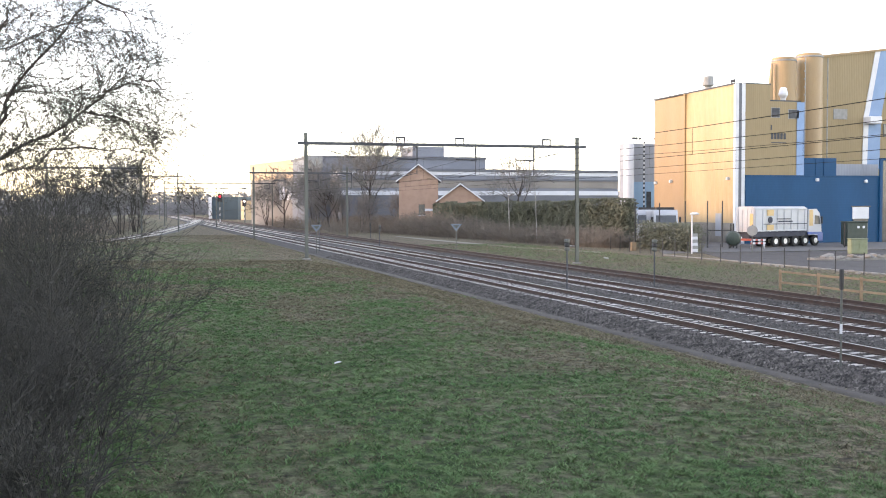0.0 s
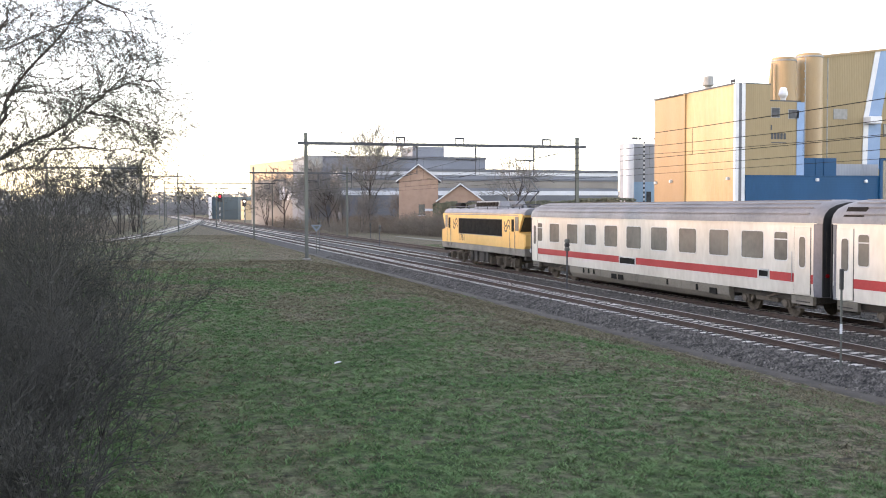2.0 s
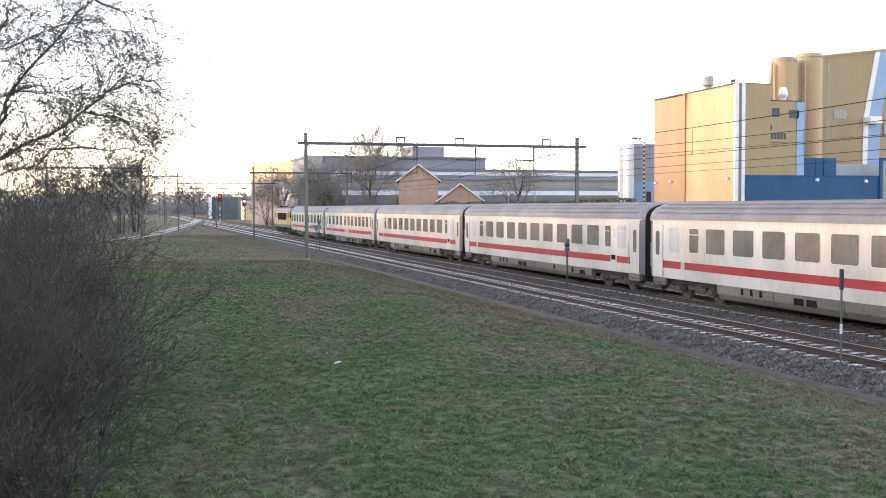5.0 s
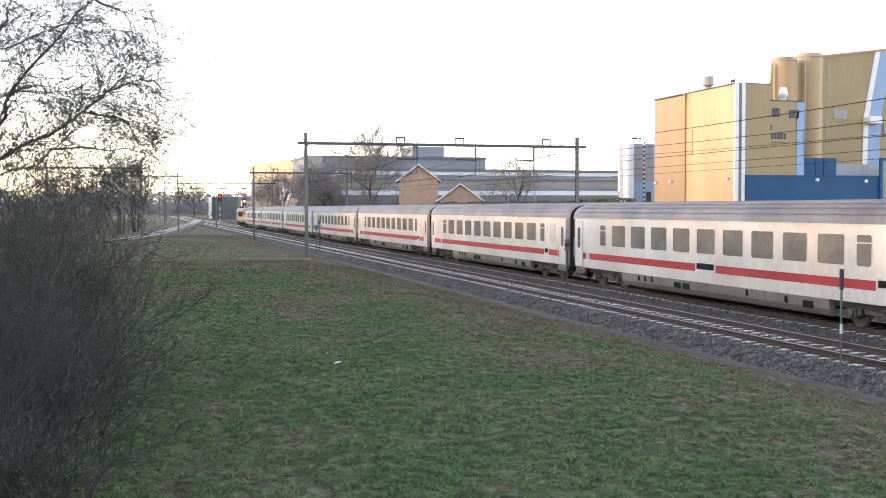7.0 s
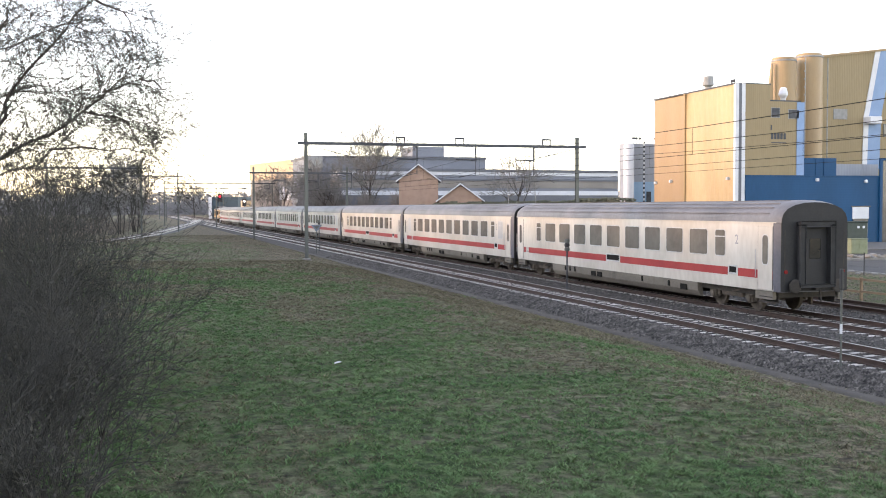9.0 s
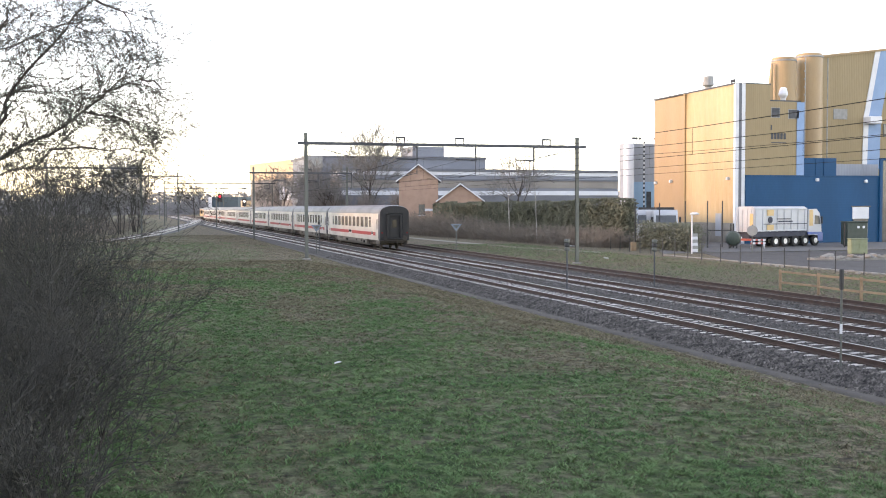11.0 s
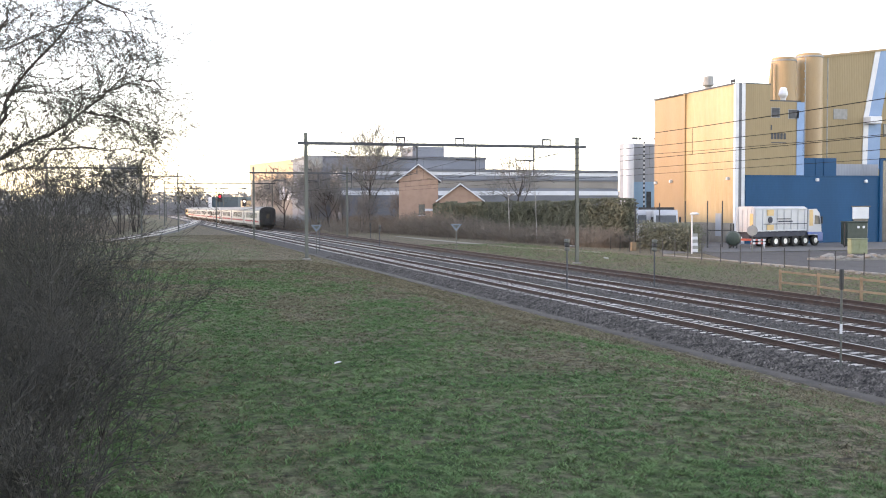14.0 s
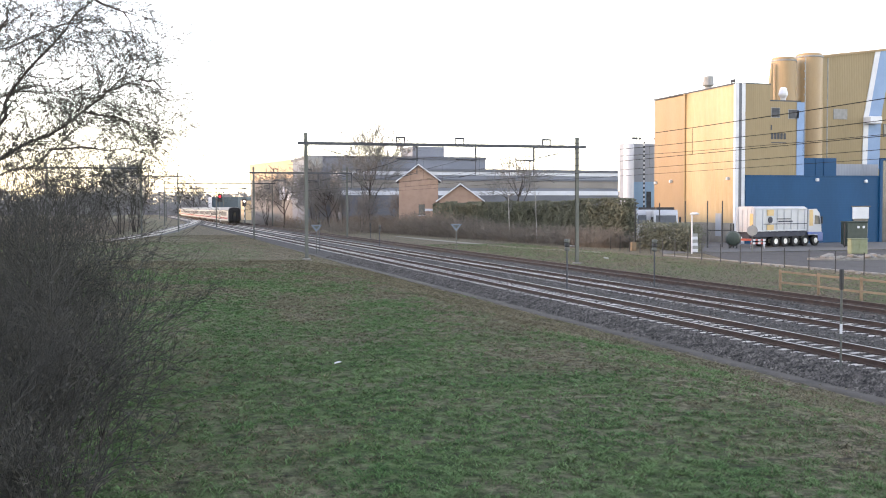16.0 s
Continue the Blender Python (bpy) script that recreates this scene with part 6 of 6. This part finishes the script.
def tipper_truck():
    """Five-axle tipper; length along x, rear at 0, front at 9.6, near side at y = -1.25."""
    t = thing("tipper_truck", "white five-axle tipper truck with covered body, parked in the yard", "truck")
    s = Shape()
    s.loft([[(x, -1.25, 1.5), (x, -1.27, 3.55), (x, -0.9, 3.75), (x, 0.9, 3.75), (x, 1.27, 3.55), (x, 1.25, 1.5)] for x in (0.0, 7.3)])
    part("tipper_body", s, M_TRUCKWHITE, t)
    for i in range(8):
        x = 0.1 + i * 0.98
        part("rib", Shape().box(x, -1.33, 1.4, x + 0.09, -1.24, 3.52, 0, 0.015), M_TRUCKWHITE, t)
    part("rail", Shape().box(0, -1.34, 1.45, 7.3, -1.24, 1.58, 0, 0.02), M_TRUCKWHITE, t)
    part("rail", Shape().box(0, -1.33, 3.45, 7.3, -1.24, 3.6, 0, 0.02), M_TRUCKWHITE, t)
    for z in (1.5, 2.9):
        part("stripe", Shape().box(1.65, -1.335, z, 2.55, -1.28, z + 0.55), M_TRUCKTAN, t, "tan block on the side")
    part("emblem", Shape().lathe((2.1, -1.29, 2.5), [(0.3, 0), (0.3, -0.05)], 12, 0, "y"), M_CHASSIS, t)
    part("lettering", Shape().box(3.0, -1.335, 2.55, 4.9, -1.28, 2.63).box(3.2, -1.335, 2.3, 5.2, -1.28, 2.42), M_CHASSIS, t)
    part("line", Shape().box(1.2, -1.335, 2.1, 7.2, -1.28, 2.16), M_CHASSIS, t)
    part("tailgate", Shape().box(-0.06, -1.2, 1.4, 0.0, 1.2, 3.6, 0, 0.02), M_TRUCKWHITE, t)
    s = Shape()
    for y in (-0.9, -0.3, 0.3, 0.9):
        s.box(-0.12, y - 0.05, 1.4, -0.05, y + 0.05, 3.5)
    part("tailgate_rib", s, M_TRUCKWHITE, t)
    part("stripe", Shape().box(-0.13, -1.15, 1.6, -0.06, -0.75, 3.1), M_TRUCKTAN, t, "tan band on the tailgate")
    part("chassis", Shape().box(0.1, -0.5, 0.75, 9.3, 0.5, 1.1).box(0.2, -1.2, 0.95, 7.3, 1.2, 1.49), M_CHASSIS, t)
    part("rear_bar", Shape().box(-0.1, -1.2, 0.6, 0.05, 1.2, 0.8), M_REDPAINT, t, "red and white rear bar")
    s = Shape()
    s.loft([[(x0, y, z0), (x1, y, z0), (x1 - 0.03, y, 1.9), (x1 - 0.28, y, 3.1), (x1 - 0.75, y, 3.5), (x0, y, 3.5)] for y, x0, x1, z0 in ((-1.22, 7.6, 9.5, 1.05), (-1.1, 7.55, 9.62, 1.0), (1.1, 7.55, 9.62, 1.0), (1.22, 7.6, 9.5, 1.05))])
    c = part("cab", s, M_TRUCKWHITE, t)
    part("cab_window", Shape().loft([[(8.45, y, 2.05), (9.35, y, 2.05), (9.15, y, 2.85), (8.5, y, 2.9)] for y in (-1.235, -1.2)]), M_WINDOW, c)
    part("windscreen", Shape().loft([[(9.6, y, 1.95), (9.37, y, 3.05), (9.34, y, 3.05), (9.56, y, 1.95)] for y in (-1.0, 1.0)]), M_WINDOW, c)
    part("cab_stripe", Shape().box(7.7, -1.235, 1.9, 8.25, -1.2, 3.4), M_TRUCKTAN, c)
    part("bumper", Shape().box(8.9, -1.25, 0.4, 9.75, 1.25, 1.25, 0, 0.08), M_TRUCKBLUE, t, "blue bumper")
    part("mudguard", Shape().box(7.5, -1.24, 1.05, 9.6, -1.0, 1.35, 0, 0.05), M_TRUCKBLUE, t)
    part("fuel_tank", Shape().box(6.7, -1.2, 0.55, 7.4, -0.7, 1.1, 0, 0.08), M_STEEL, t)
    part("mirror", Shape().box(9.3, -1.5, 2.1, 9.4, -1.3, 2.8, 0, 0.03), M_BLACK, c)
    for x in (3.0, 4.3, 5.75, 7.15, 8.65):
        for y in (-1.05, 1.05):
            wheel(t, x, y, 0.52, 0.34)
    t.matrix_basis = pose(61.3, 95.9, -0.425, 0, 0, 15) @ Matrix.Diagonal((1.1, 1.0, 1.13, 1))
    return t


def parked_cab(x, y, rz):
    t = thing("parked_truck", "white truck parked behind the shrubs", "truck", "trucks behind the hedge")
    s = Shape().loft([[(-1.2, y0, z0), (1.2, y0, z0), (1.2, 2.0, z0), (-1.2, 2.0, z0)] for z0, y0 in ((0.5, 0.0), (1.9, 0.0), (3.1, 0.25), (3.5, 0.6))])
    c = part("cab", s, M_TRUCKWHITE, t)
    part("windscreen", Shape().loft([[(-1.05, e, 1.95), (1.05, e, 1.95), (1.0, e + 0.22, 2.95), (-1.0, e + 0.22, 2.95)] for e in (-0.03, 0.02)]), M_WINDOW, c)
    part("grille", Shape().box(-0.8, -0.05, 0.8, 0.8, 0.02, 1.6, 0, 0.03), M_GREYWIN, c)
    part("bumper", Shape().box(-1.25, -0.12, 0.3, 1.25, 0.3, 0.75, 0, 0.06), M_TRUCKWHITE, t)
    part("body", Shape().box(-1.25, 2.2, 1.0, 1.25, 8.5, 3.4, 0, 0.05), M_TRUCKWHITE, t)
    for sx in (-1, 1):
        part("mirror", Shape().box(sx * 1.3, 0.1, 2.0, sx * 1.5, 0.2, 2.8, 0, 0.02), M_BLACK, c)
        for y0 in (1.0, 6.5):
            part("wheel", Shape().lathe((sx * 1.0, y0, 0.5), [(0.3, -0.15), (0.5, -0.14), (0.5, 0.14), (0.3, 0.15)], 16, 0, "x"), M_TYRE, t)
    part("roof_bar", Shape().box(-0.9, 0.7, 3.5, 0.9, 0.8, 3.75), M_BLACK, c)
    t.matrix_basis = pose(x, y, -0.45, 0, 0, rz) @ Matrix.Diagonal((1.1, 1.1, 1.12, 1))


tipper_truck()
parked_cab(57.9, 111.0, -25)
parked_cab(57.1, 105.0, -20)


def yard_items():
    t = thing("utility_cabinet", "olive green steel utility cabinet in the yard", "cabinet")
    part("body", Shape().box(0, 0, 0, 1.55, 0.7, 1.3, 0, 0.03), M_GREENBOX, t)
    part("roof", Shape().box(-0.05, -0.05, 1.3, 1.6, 0.75, 1.38, 0, 0.02), M_GREENBOX, t)
    part("door", Shape().box(0.08, -0.03, 0.1, 0.74, 0.0, 1.22, 0, 0.01).box(0.8, -0.03, 0.1, 1.47, 0.0, 1.22, 0, 0.01), M_GREENBOX, t)
    t.matrix_basis = pose(61.4, 79.2, -0.44, 0, 0, -10)
    t = thing("skip_container", "dark green container standing on the apron", "container")
    part("body", Shape().box(0, 0, 0.15, 2.3, 1.4, 2.5, 0, 0.06), M_DKGREEN, t)
    part("lid", Shape().box(-0.05, -0.05, 2.5, 2.35, 1.45, 2.62, 0, 0.03), M_DKGREEN, t)
    part("label_plate", Shape().box(1.1, -0.03, 1.9, 1.35, 0.0, 2.15).box(1.7, -0.03, 1.9, 1.95, 0.0, 2.15), M_WHITETRIM, t)
    for x in (0.2, 1.9):
        part("foot", Shape().box(x, 0.2, 0, x + 0.2, 1.2, 0.16), M_BLACK, t)
    t.matrix_basis = pose(72.4, 94.0, -0.42, 0, 0, -8)
    t = thing("round_container", "dark green round container on short feet", "container")
    part("body", Shape().lathe((0, 0, 1.0), [(0.3, -0.75), (0.62, -0.62), (0.78, -0.3), (0.78, 0.3), (0.62, 0.62), (0.3, 0.75)], 28, 0, "y"), M_DKGREEN, t, smooth=True)
    for x in (-0.35, 0.35):
        part("foot", Shape().box(x - 0.08, -0.5, 0, x + 0.08, 0.5, 0.45), M_BLACK, t)
    t.matrix_basis = pose(58.7, 94.0, -0.425, 0, 0, -32)
    t = thing("bollard_lamp", "short white lamp post with a flat head", "lamp")
    part("pole", Shape().tube((0, 0, 0), (0, 0, 3.5), 0.06, n=10), M_WHITETRIM, t)
    part("head", Shape().lathe((0.25, 0, 3.5), [(0.1, 0), (0.42, 0.06), (0.42, 0.14), (0.2, 0.24)], 14), M_WHITETRIM, t)
    t.matrix_basis = pose(48.6, 84.6, -0.44)
    t = thing("striped_panel", "white and black striped warning panels", "warning panel")
    for i in range(6):
        part("stripe", Shape().box(0, i * 0.01, 0.15 + i * 0.28, 0.5, 0.06 + i * 0.01, 0.42 + i * 0.28, 0, 0.01), (M_WHITETRIM, M_GREYWIN)[i % 2], t)
    part("pole", Shape().tube((-0.15, 0.05, 0), (-0.15, 0.05, 1.9), 0.04), M_BLACK, t)
    t.matrix_basis = pose(48.9, 85.0, -0.44, 0, 0, -15)
    t = thing("round_sign", "grey back of a round road sign on a pole", "road sign")
    part("pole", Shape().tube((0, 0, 0), (0, 0, 2.6), 0.04), M_STEEL, t)
    part("disc", Shape().lathe((0, -0.06, 2.05), [(0.1, 0.0), (0.46, 0.0), (0.48, -0.02), (0.1, -0.03)], 24, 0, "y"), M_GREYWIN, t)
    t.matrix_basis = pose(54.7, 84.4, -0.44, 0, 0, -30)
    t = thing("road_barrier", "red and white striped road barrier", "barrier")
    for z in (0.55, 1.0):
        for i in range(6):
            part("board", Shape().box(i * 0.45, 0, z, i * 0.45 + 0.44, 0.05, z + 0.25), (M_REDPAINT, M_WHITETRIM)[i % 2], t)
    for x in (0.2, 2.4):
        part("leg", Shape().beam((x, -0.3, 0), (x, 0.05, 1.2), 0.06, 0.06).beam((x, 0.4, 0), (x, 0.05, 1.2), 0.06, 0.06), M_WHITETRIM, t)
    t.matrix_basis = pose(60.2, 93.2, -0.425, 0, 0, -10) @ Matrix.Diagonal((0.6, 0.6, 0.75, 1))
    t = thing("gate_frame", "dark steel gate posts by the yard entrance", "gate")
    for x in (0, 2.4, 2.7):
        part("post", Shape().box(x, 0, 0, x + 0.14, 0.14, 2.5 if x else 1.9, 0, 0.02), M_BLACK, t)
    part("top_bar", Shape().box(0.1, 0.03, 1.75, 2.5, 0.09, 1.85), M_BLACK, t)
    t.matrix_basis = pose(56.9, 96.0, -0.43, 0, 0, -15)
    t = thing("wooden_crate", "small pale wooden stake box by the fence", "stake")
    part("board", Shape().box(0, 0, 0, 0.5, 0.3, 0.85, 0, 0.02), M_WOOD, t)
    t.matrix_basis = pose(46.6, 92.5, -0.44)
    for x, y, q in ((45.5, 104.6, 0.5), (37.5, 79.0, 0.25), (9.06, 24.6, 0.0), (7.3, 31.2, 0.0)):
        if q:
            solid("pale_rag", Shape().box(-q, -q * 0.5, 0, q, q * 0.5, q * 0.25, 0, q * 0.1), M_WHITETRIM, "scrap of pale litter lying in the grass", "litter", "litter", m=pose(x, y, ground_z(x, y), 0, 5, 30))
    for x, y in ((4.2, 22.1),):
        solid("paper_scrap", Shape().loft([[(-0.08, -0.03, z), (0.09, -0.025, z + 0.01), (0.03, 0.03, z + 0.015), (-0.06, 0.025, z)] for z in (0.03, 0.045)]), M_WHITETRIM, "crumpled white paper scrap lying in the grass", "litter", "litter", m=pose(x, y, ground_z(x, y) + 0.02, 2, -4, 20))


yard_items()


# ---- birds ----
M_CROW = surface("black_feathers", (0.012, 0.012, 0.014), (0.03, 0.03, 0.034), 0.6, 20, 80, 0.1)


def crow(label):
    b = thing("crow", label, "bird", "flying crows")
    s = Shape().loft([[(r * math.cos(a), y, r * 0.85 * math.sin(a)) for a in [2 * math.pi * i / 10 for i in range(10)]] for y, r in ((0.26, 0.008), (0.2, 0.022), (0.15, 0.042), (0.08, 0.05), (0.0, 0.065), (-0.1, 0.055), (-0.17, 0.03))])
    part("body", s, M_CROW, b, smooth=True)
    s = Shape().loft([[(-0.03, y0, z), (0.03, y0, z), (w, y1, z), (-w, y1, z)] for y0, y1, w, z in ((-0.14, -0.32, 0.07, 0.0), (-0.14, -0.32, 0.07, 0.012))])
    part("tail", s, M_CROW, b)
    wings = []
    for sx in (-1, 1):
        out = [(0.0, 0.09), (0.2, 0.13), (0.38, 0.06), (0.47, -0.08), (0.4, -0.09), (0.3, -0.1), (0.2, -0.11), (0.0, -0.1)]
        s = Shape().loft([[(sx * x, y, z + 0.03 * x) for x, y in out] for z in (0.0, 0.012)])
        w = part("wing", s, M_CROW, b)
        w.location = (sx * 0.04, 0, 0.03)
        wings.append((sx, w))
    return b, wings


BIRDS = [crow("black crow in flapping flight above the train"), crow("black crow gliding higher over the tracks")]
# seconds and place along each flight
BIRD_WAYS = [
    [(0.0, 64.0, 14.8, 20.0), (2.8, 21.4, 27.0, 10.0), (3.1, 17.7, 28.1, 8.95), (3.4, 13.2, 29.4, 8.05), (3.7, 9.2, 30.6, 7.45), (4.0, 5.1, 31.9, 7.2), (4.2, 3.0, 32.5, 7.3), (6.2, -23.0, 40.0, 7.6), (16.0, -150.0, 78.0, 9.0)],
    [(0.0, 58.0, 17.0, 24.0), (3.3, 11.0, 32.2, 10.5), (3.5, 8.5, 32.9, 10.0), (3.7, 6.2, 33.6, 9.6), (3.9, 4.0, 34.2, 9.2), (4.2, 1.2, 35.1, 8.95), (6.2, -22.0, 42.0, 8.6), (16.0, -140.0, 77.0, 10.0)],
]


# ---- loose stones on the track bed ----
def build_stones():
    rng = np.random.default_rng(4)
    oct_v = np.array([(1, 0, 0), (-1, 0, 0), (0, 1, 0), (0, -1, 0), (0, 0, 1), (0, 0, -1)], float)
    oct_f = np.array([(0, 2, 4), (2, 1, 4), (1, 3, 4), (3, 0, 4), (2, 0, 5), (1, 2, 5), (3, 1, 5), (0, 3, 5)])
    n = 75000
    y = 18 + 72 * rng.random(n) ** 1.6
    x = rng.uniform(15.75, 30.0, n)
    x[: n // 3] = rng.uniform(15.75, 17.3, n // 3)
    prof_x = [15.7, 16.1, 17.0, 20.0, 20.7, 21.4, 24.4, 25.0, 25.9, 28.9, 29.9, 30.3]
    prof_z = [-0.6, -0.46, -0.19, -0.185, -0.24, -0.185, -0.185, -0.25, -0.185, -0.185, -0.4, -0.6]
    keep = np.ones(n, bool)
    for c in TRACKS:
        for e in (-0.753, 0.753):
            keep &= np.abs(x - c - e) > 0.1
    phase = np.abs((y - Y_NEAR + 0.3) % 0.6 - 0.3)
    for c in TRACKS[:2]:
        keep &= (np.abs(x - c) > 1.27) | (phase > 0.125)
    z = np.interp(x, prof_x, prof_z)
    size = rng.uniform(0.026, 0.062, n)
    v = oct_v[None] * size[:, None, None] * rng.uniform(0.6, 1.3, (n, 6, 1))
    a = rng.uniform(0, 6.283, n)
    ca, sa = np.cos(a)[:, None], np.sin(a)[:, None]
    v = np.stack([v[..., 0] * ca - v[..., 1] * sa, v[..., 0] * sa + v[..., 1] * ca, v[..., 2] * 0.8], -1)
    v += np.stack([x, y, z + 0.005], -1)[:, None]
    v = v[keep]
    m = len(v)
    f = oct_f[None] + 6 * np.arange(m)[:, None, None]
    me = bpy.data.meshes.new("ballast_stones")
    me.from_pydata(v.reshape(-1, 3).tolist(), [], f.reshape(-1, 3).tolist())
    mat = surface("loose_ballast_stone", (0.02, 0.019, 0.018), (0.105, 0.097, 0.088), 0.9, 3, 30, 0.0)
    t = mat.node_tree
    g = t.nodes.new("ShaderNodeNewGeometry")
    hs = t.nodes.new("ShaderNodeHueSaturation")
    mr = t.nodes.new("ShaderNodeMapRange")
    mr.inputs["To Min"].default_value, mr.inputs["To Max"].default_value = 0.35, 2.3
    mixn = [q for q in t.nodes if q.bl_idname == "ShaderNodeMix"][0]
    t.links.new(g.outputs["Random Per Island"], mr.inputs["Value"])
    t.links.new(mr.outputs[0], hs.inputs["Value"])
    t.links.new(mixn.outputs["Result"], hs.inputs["Color"])
    t.links.new(hs.outputs[0], t.nodes["Principled BSDF"].inputs["Base Color"])
    me.materials.append(mat)
    tagged(new("ballast_stones", me), "angular grey ballast stones lying between the sleepers", "ballast", kind="stuff")


build_stones()


# ---- grass ----
def build_grass(name, seed, n, xr, yr, power, h, w, mat, label, patch):
    """Short tufts of bent blades, thinning with distance."""
    rng = np.random.default_rng(seed)
    y = yr[0] + (yr[1] - yr[0]) * rng.random(n) ** power
    x = rng.uniform(xr[0], xr[1], n)
    ok = ((x < 15.45 + 0.2 * rng.standard_normal(n)) | (x > 30.4)) & (x > -0.16 * y - 2) & (x < 0.85 * y + 1)
    x, y = x[ok], y[ok]
    q = np.array([1.3 * noise.noise((a * 0.28, b * 0.22, 11)) + 0.9 * noise.noise((a * 1.1, b * 0.9, 5)) + 0.6 * noise.noise((a * 3.2, b * 2.6, 8)) for a, b in zip(x, y)])
    lush = 1 / (1 + np.exp(-5 * (q + 0.55 + np.where(x > 20, 0.6, 0.0) - 0.65 * np.clip((y - 16) / 26, 0, 1) - np.where(x < 20, np.clip((x - 7.5) / 6, 0, 1) * 1.1, 0.3))))
    ok = rng.random(len(x)) < (lush if patch else 1.05 - lush)
    x, y, q = x[ok], y[ok], q[ok]
    tuft = np.array([noise.noise((a * 4.5, b * 3.2, 21)) + 0.5 * noise.noise((a * 9, b * 7, 2)) for a, b in zip(x, y)])
    ok = tuft > rng.uniform(-0.6, 0.12, len(x))
    x, y, tuft = x[ok], y[ok], tuft[ok]
    n = len(x)
    z = np.array([ground_z(a, b) for a, b in zip(x, y)]) - 0.01
    hh = h * rng.uniform(0.4, 1.3, n) * np.clip(0.8 + 1.7 * tuft, 0.35, 2.1)
    ww = w * rng.uniform(0.6, 1.3, n) * (0.3 + y / 25)
    a = rng.uniform(0, 6.283, n)
    ux, uy = np.cos(a), np.sin(a)
    b = rng.uniform(0, 6.283, n)
    lean = hh * rng.uniform(0.6, 2.2, n)
    p = np.stack([x, y, z], -1)
    u = np.stack([ux * ww, uy * ww, np.zeros(n)], -1)
    mid = p + np.stack([np.cos(b) * lean * 0.35, np.sin(b) * lean * 0.35, hh * 0.6], -1)
    tip = p + np.stack([np.cos(b) * lean, np.sin(b) * lean, hh], -1)
    v = np.stack([p, mid + u, tip, mid - u], 1)
    quads = np.arange(4 * n).reshape(-1, 4).tolist()
    me = bpy.data.meshes.new(name)
    me.from_pydata(v.reshape(-1, 3).tolist(), [], quads)
    me.materials.append(mat)
    tagged(new(name, me), label, "grass", kind="stuff")


def blade_material(name, a, b):
    m = surface(name, a, b, 0.8, 0.6, 6, 0.0, spec=0.2)
    t = m.node_tree
    g = t.nodes.new("ShaderNodeNewGeometry")
    hs = t.nodes.new("ShaderNodeHueSaturation")
    mr = t.nodes.new("ShaderNodeMapRange")
    mr.inputs["To Min"].default_value, mr.inputs["To Max"].default_value = 0.35, 1.65
    mixn = [q for q in t.nodes if q.bl_idname == "ShaderNodeMix"][0]
    t.links.new(g.outputs["Random Per Island"], mr.inputs["Value"])
    t.links.new(mr.outputs[0], hs.inputs["Value"])
    t.links.new(mixn.outputs["Result"], hs.inputs["Color"])
    t.links.new(hs.outputs[0], t.nodes["Principled BSDF"].inputs["Base Color"])
    return m


build_grass("grass_blades", 1, 1150000, (-8, 16), (9.5, 60), 1.7, 0.046, 0.0078, blade_material("green_grass_blade", (0.057, 0.13, 0.046), (0.12, 0.184, 0.08)), "short green grass blades in uneven tufts", 0.9)
build_grass("dry_grass", 2, 660000, (-8, 16), (9.5, 70), 1.6, 0.044, 0.008, blade_material("dry_grass_blade", (0.092, 0.082, 0.053), (0.186, 0.162, 0.106)), "withered straw-coloured grass blades", 0.0)
build_grass("far_grass", 6, 260000, (-14, 15), (58, 115), 1.3, 0.045, 0.0035, bpy.data.materials["green_grass_blade"], "short green grass farther along the line", 0.9)
build_grass("far_dry_grass", 5, 240000, (-14, 16), (58, 150), 1.2, 0.05, 0.0035, bpy.data.materials["dry_grass_blade"], "withered grass farther along the line", 0.0)
build_grass("verge_grass", 3, 90000, (30.4, 43), (38, 115), 1.3, 0.055, 0.007, blade_material("verge_grass_blade", (0.072, 0.12, 0.05), (0.14, 0.175, 0.088)), "rough green grass on the verge beside the siding", 0.9)
build_grass("verge_dry_grass", 4, 70000, (30.4, 43), (38, 115), 1.3, 0.06, 0.007, bpy.data.materials["dry_grass_blade"], "withered tufts on the verge beside the siding", 0.0)


def motions():
    """All that moves: the train along the second track, and two birds."""
    for n, ob in TRAIN:
        half = 17.48 / 2 if n == 9 else COACH / 2
        rows = []
        for i in range(33):
            t = math.floor(i * 0.5 * 25) / 25
            y = Y_LAST_9S + SPEED * (t - 9) + n * COACH + half
            rows.append((i * 0.5, pose(22.906, y, 0)))
        walk(ob, rows)
    for k, ((bird, wings), way) in enumerate(zip(BIRDS, BIRD_WAYS)):
        rows = []
        for i, (t, x, y, z) in enumerate(way):
            a, b = way[max(0, i - 1)], way[min(len(way) - 1, i + 1)]
            rows.append((t, pose(x, y, z, 0, 0, math.degrees(math.atan2(-(b[1] - a[1]), b[2] - a[2])))))
        walk(bird, rows)
        for sx, w in wings:
            ts = [0.0, 2.4] + [2.5 + 0.0667 * j for j in range(30)] + [16.0]
            walk(w, [(t, pose(sx * 0.04, 0, 0.03, 0, -sx * (4 + 32 * math.sin(19.0 * t + 1.7 * k)), 0)) for t in ts])


motions()
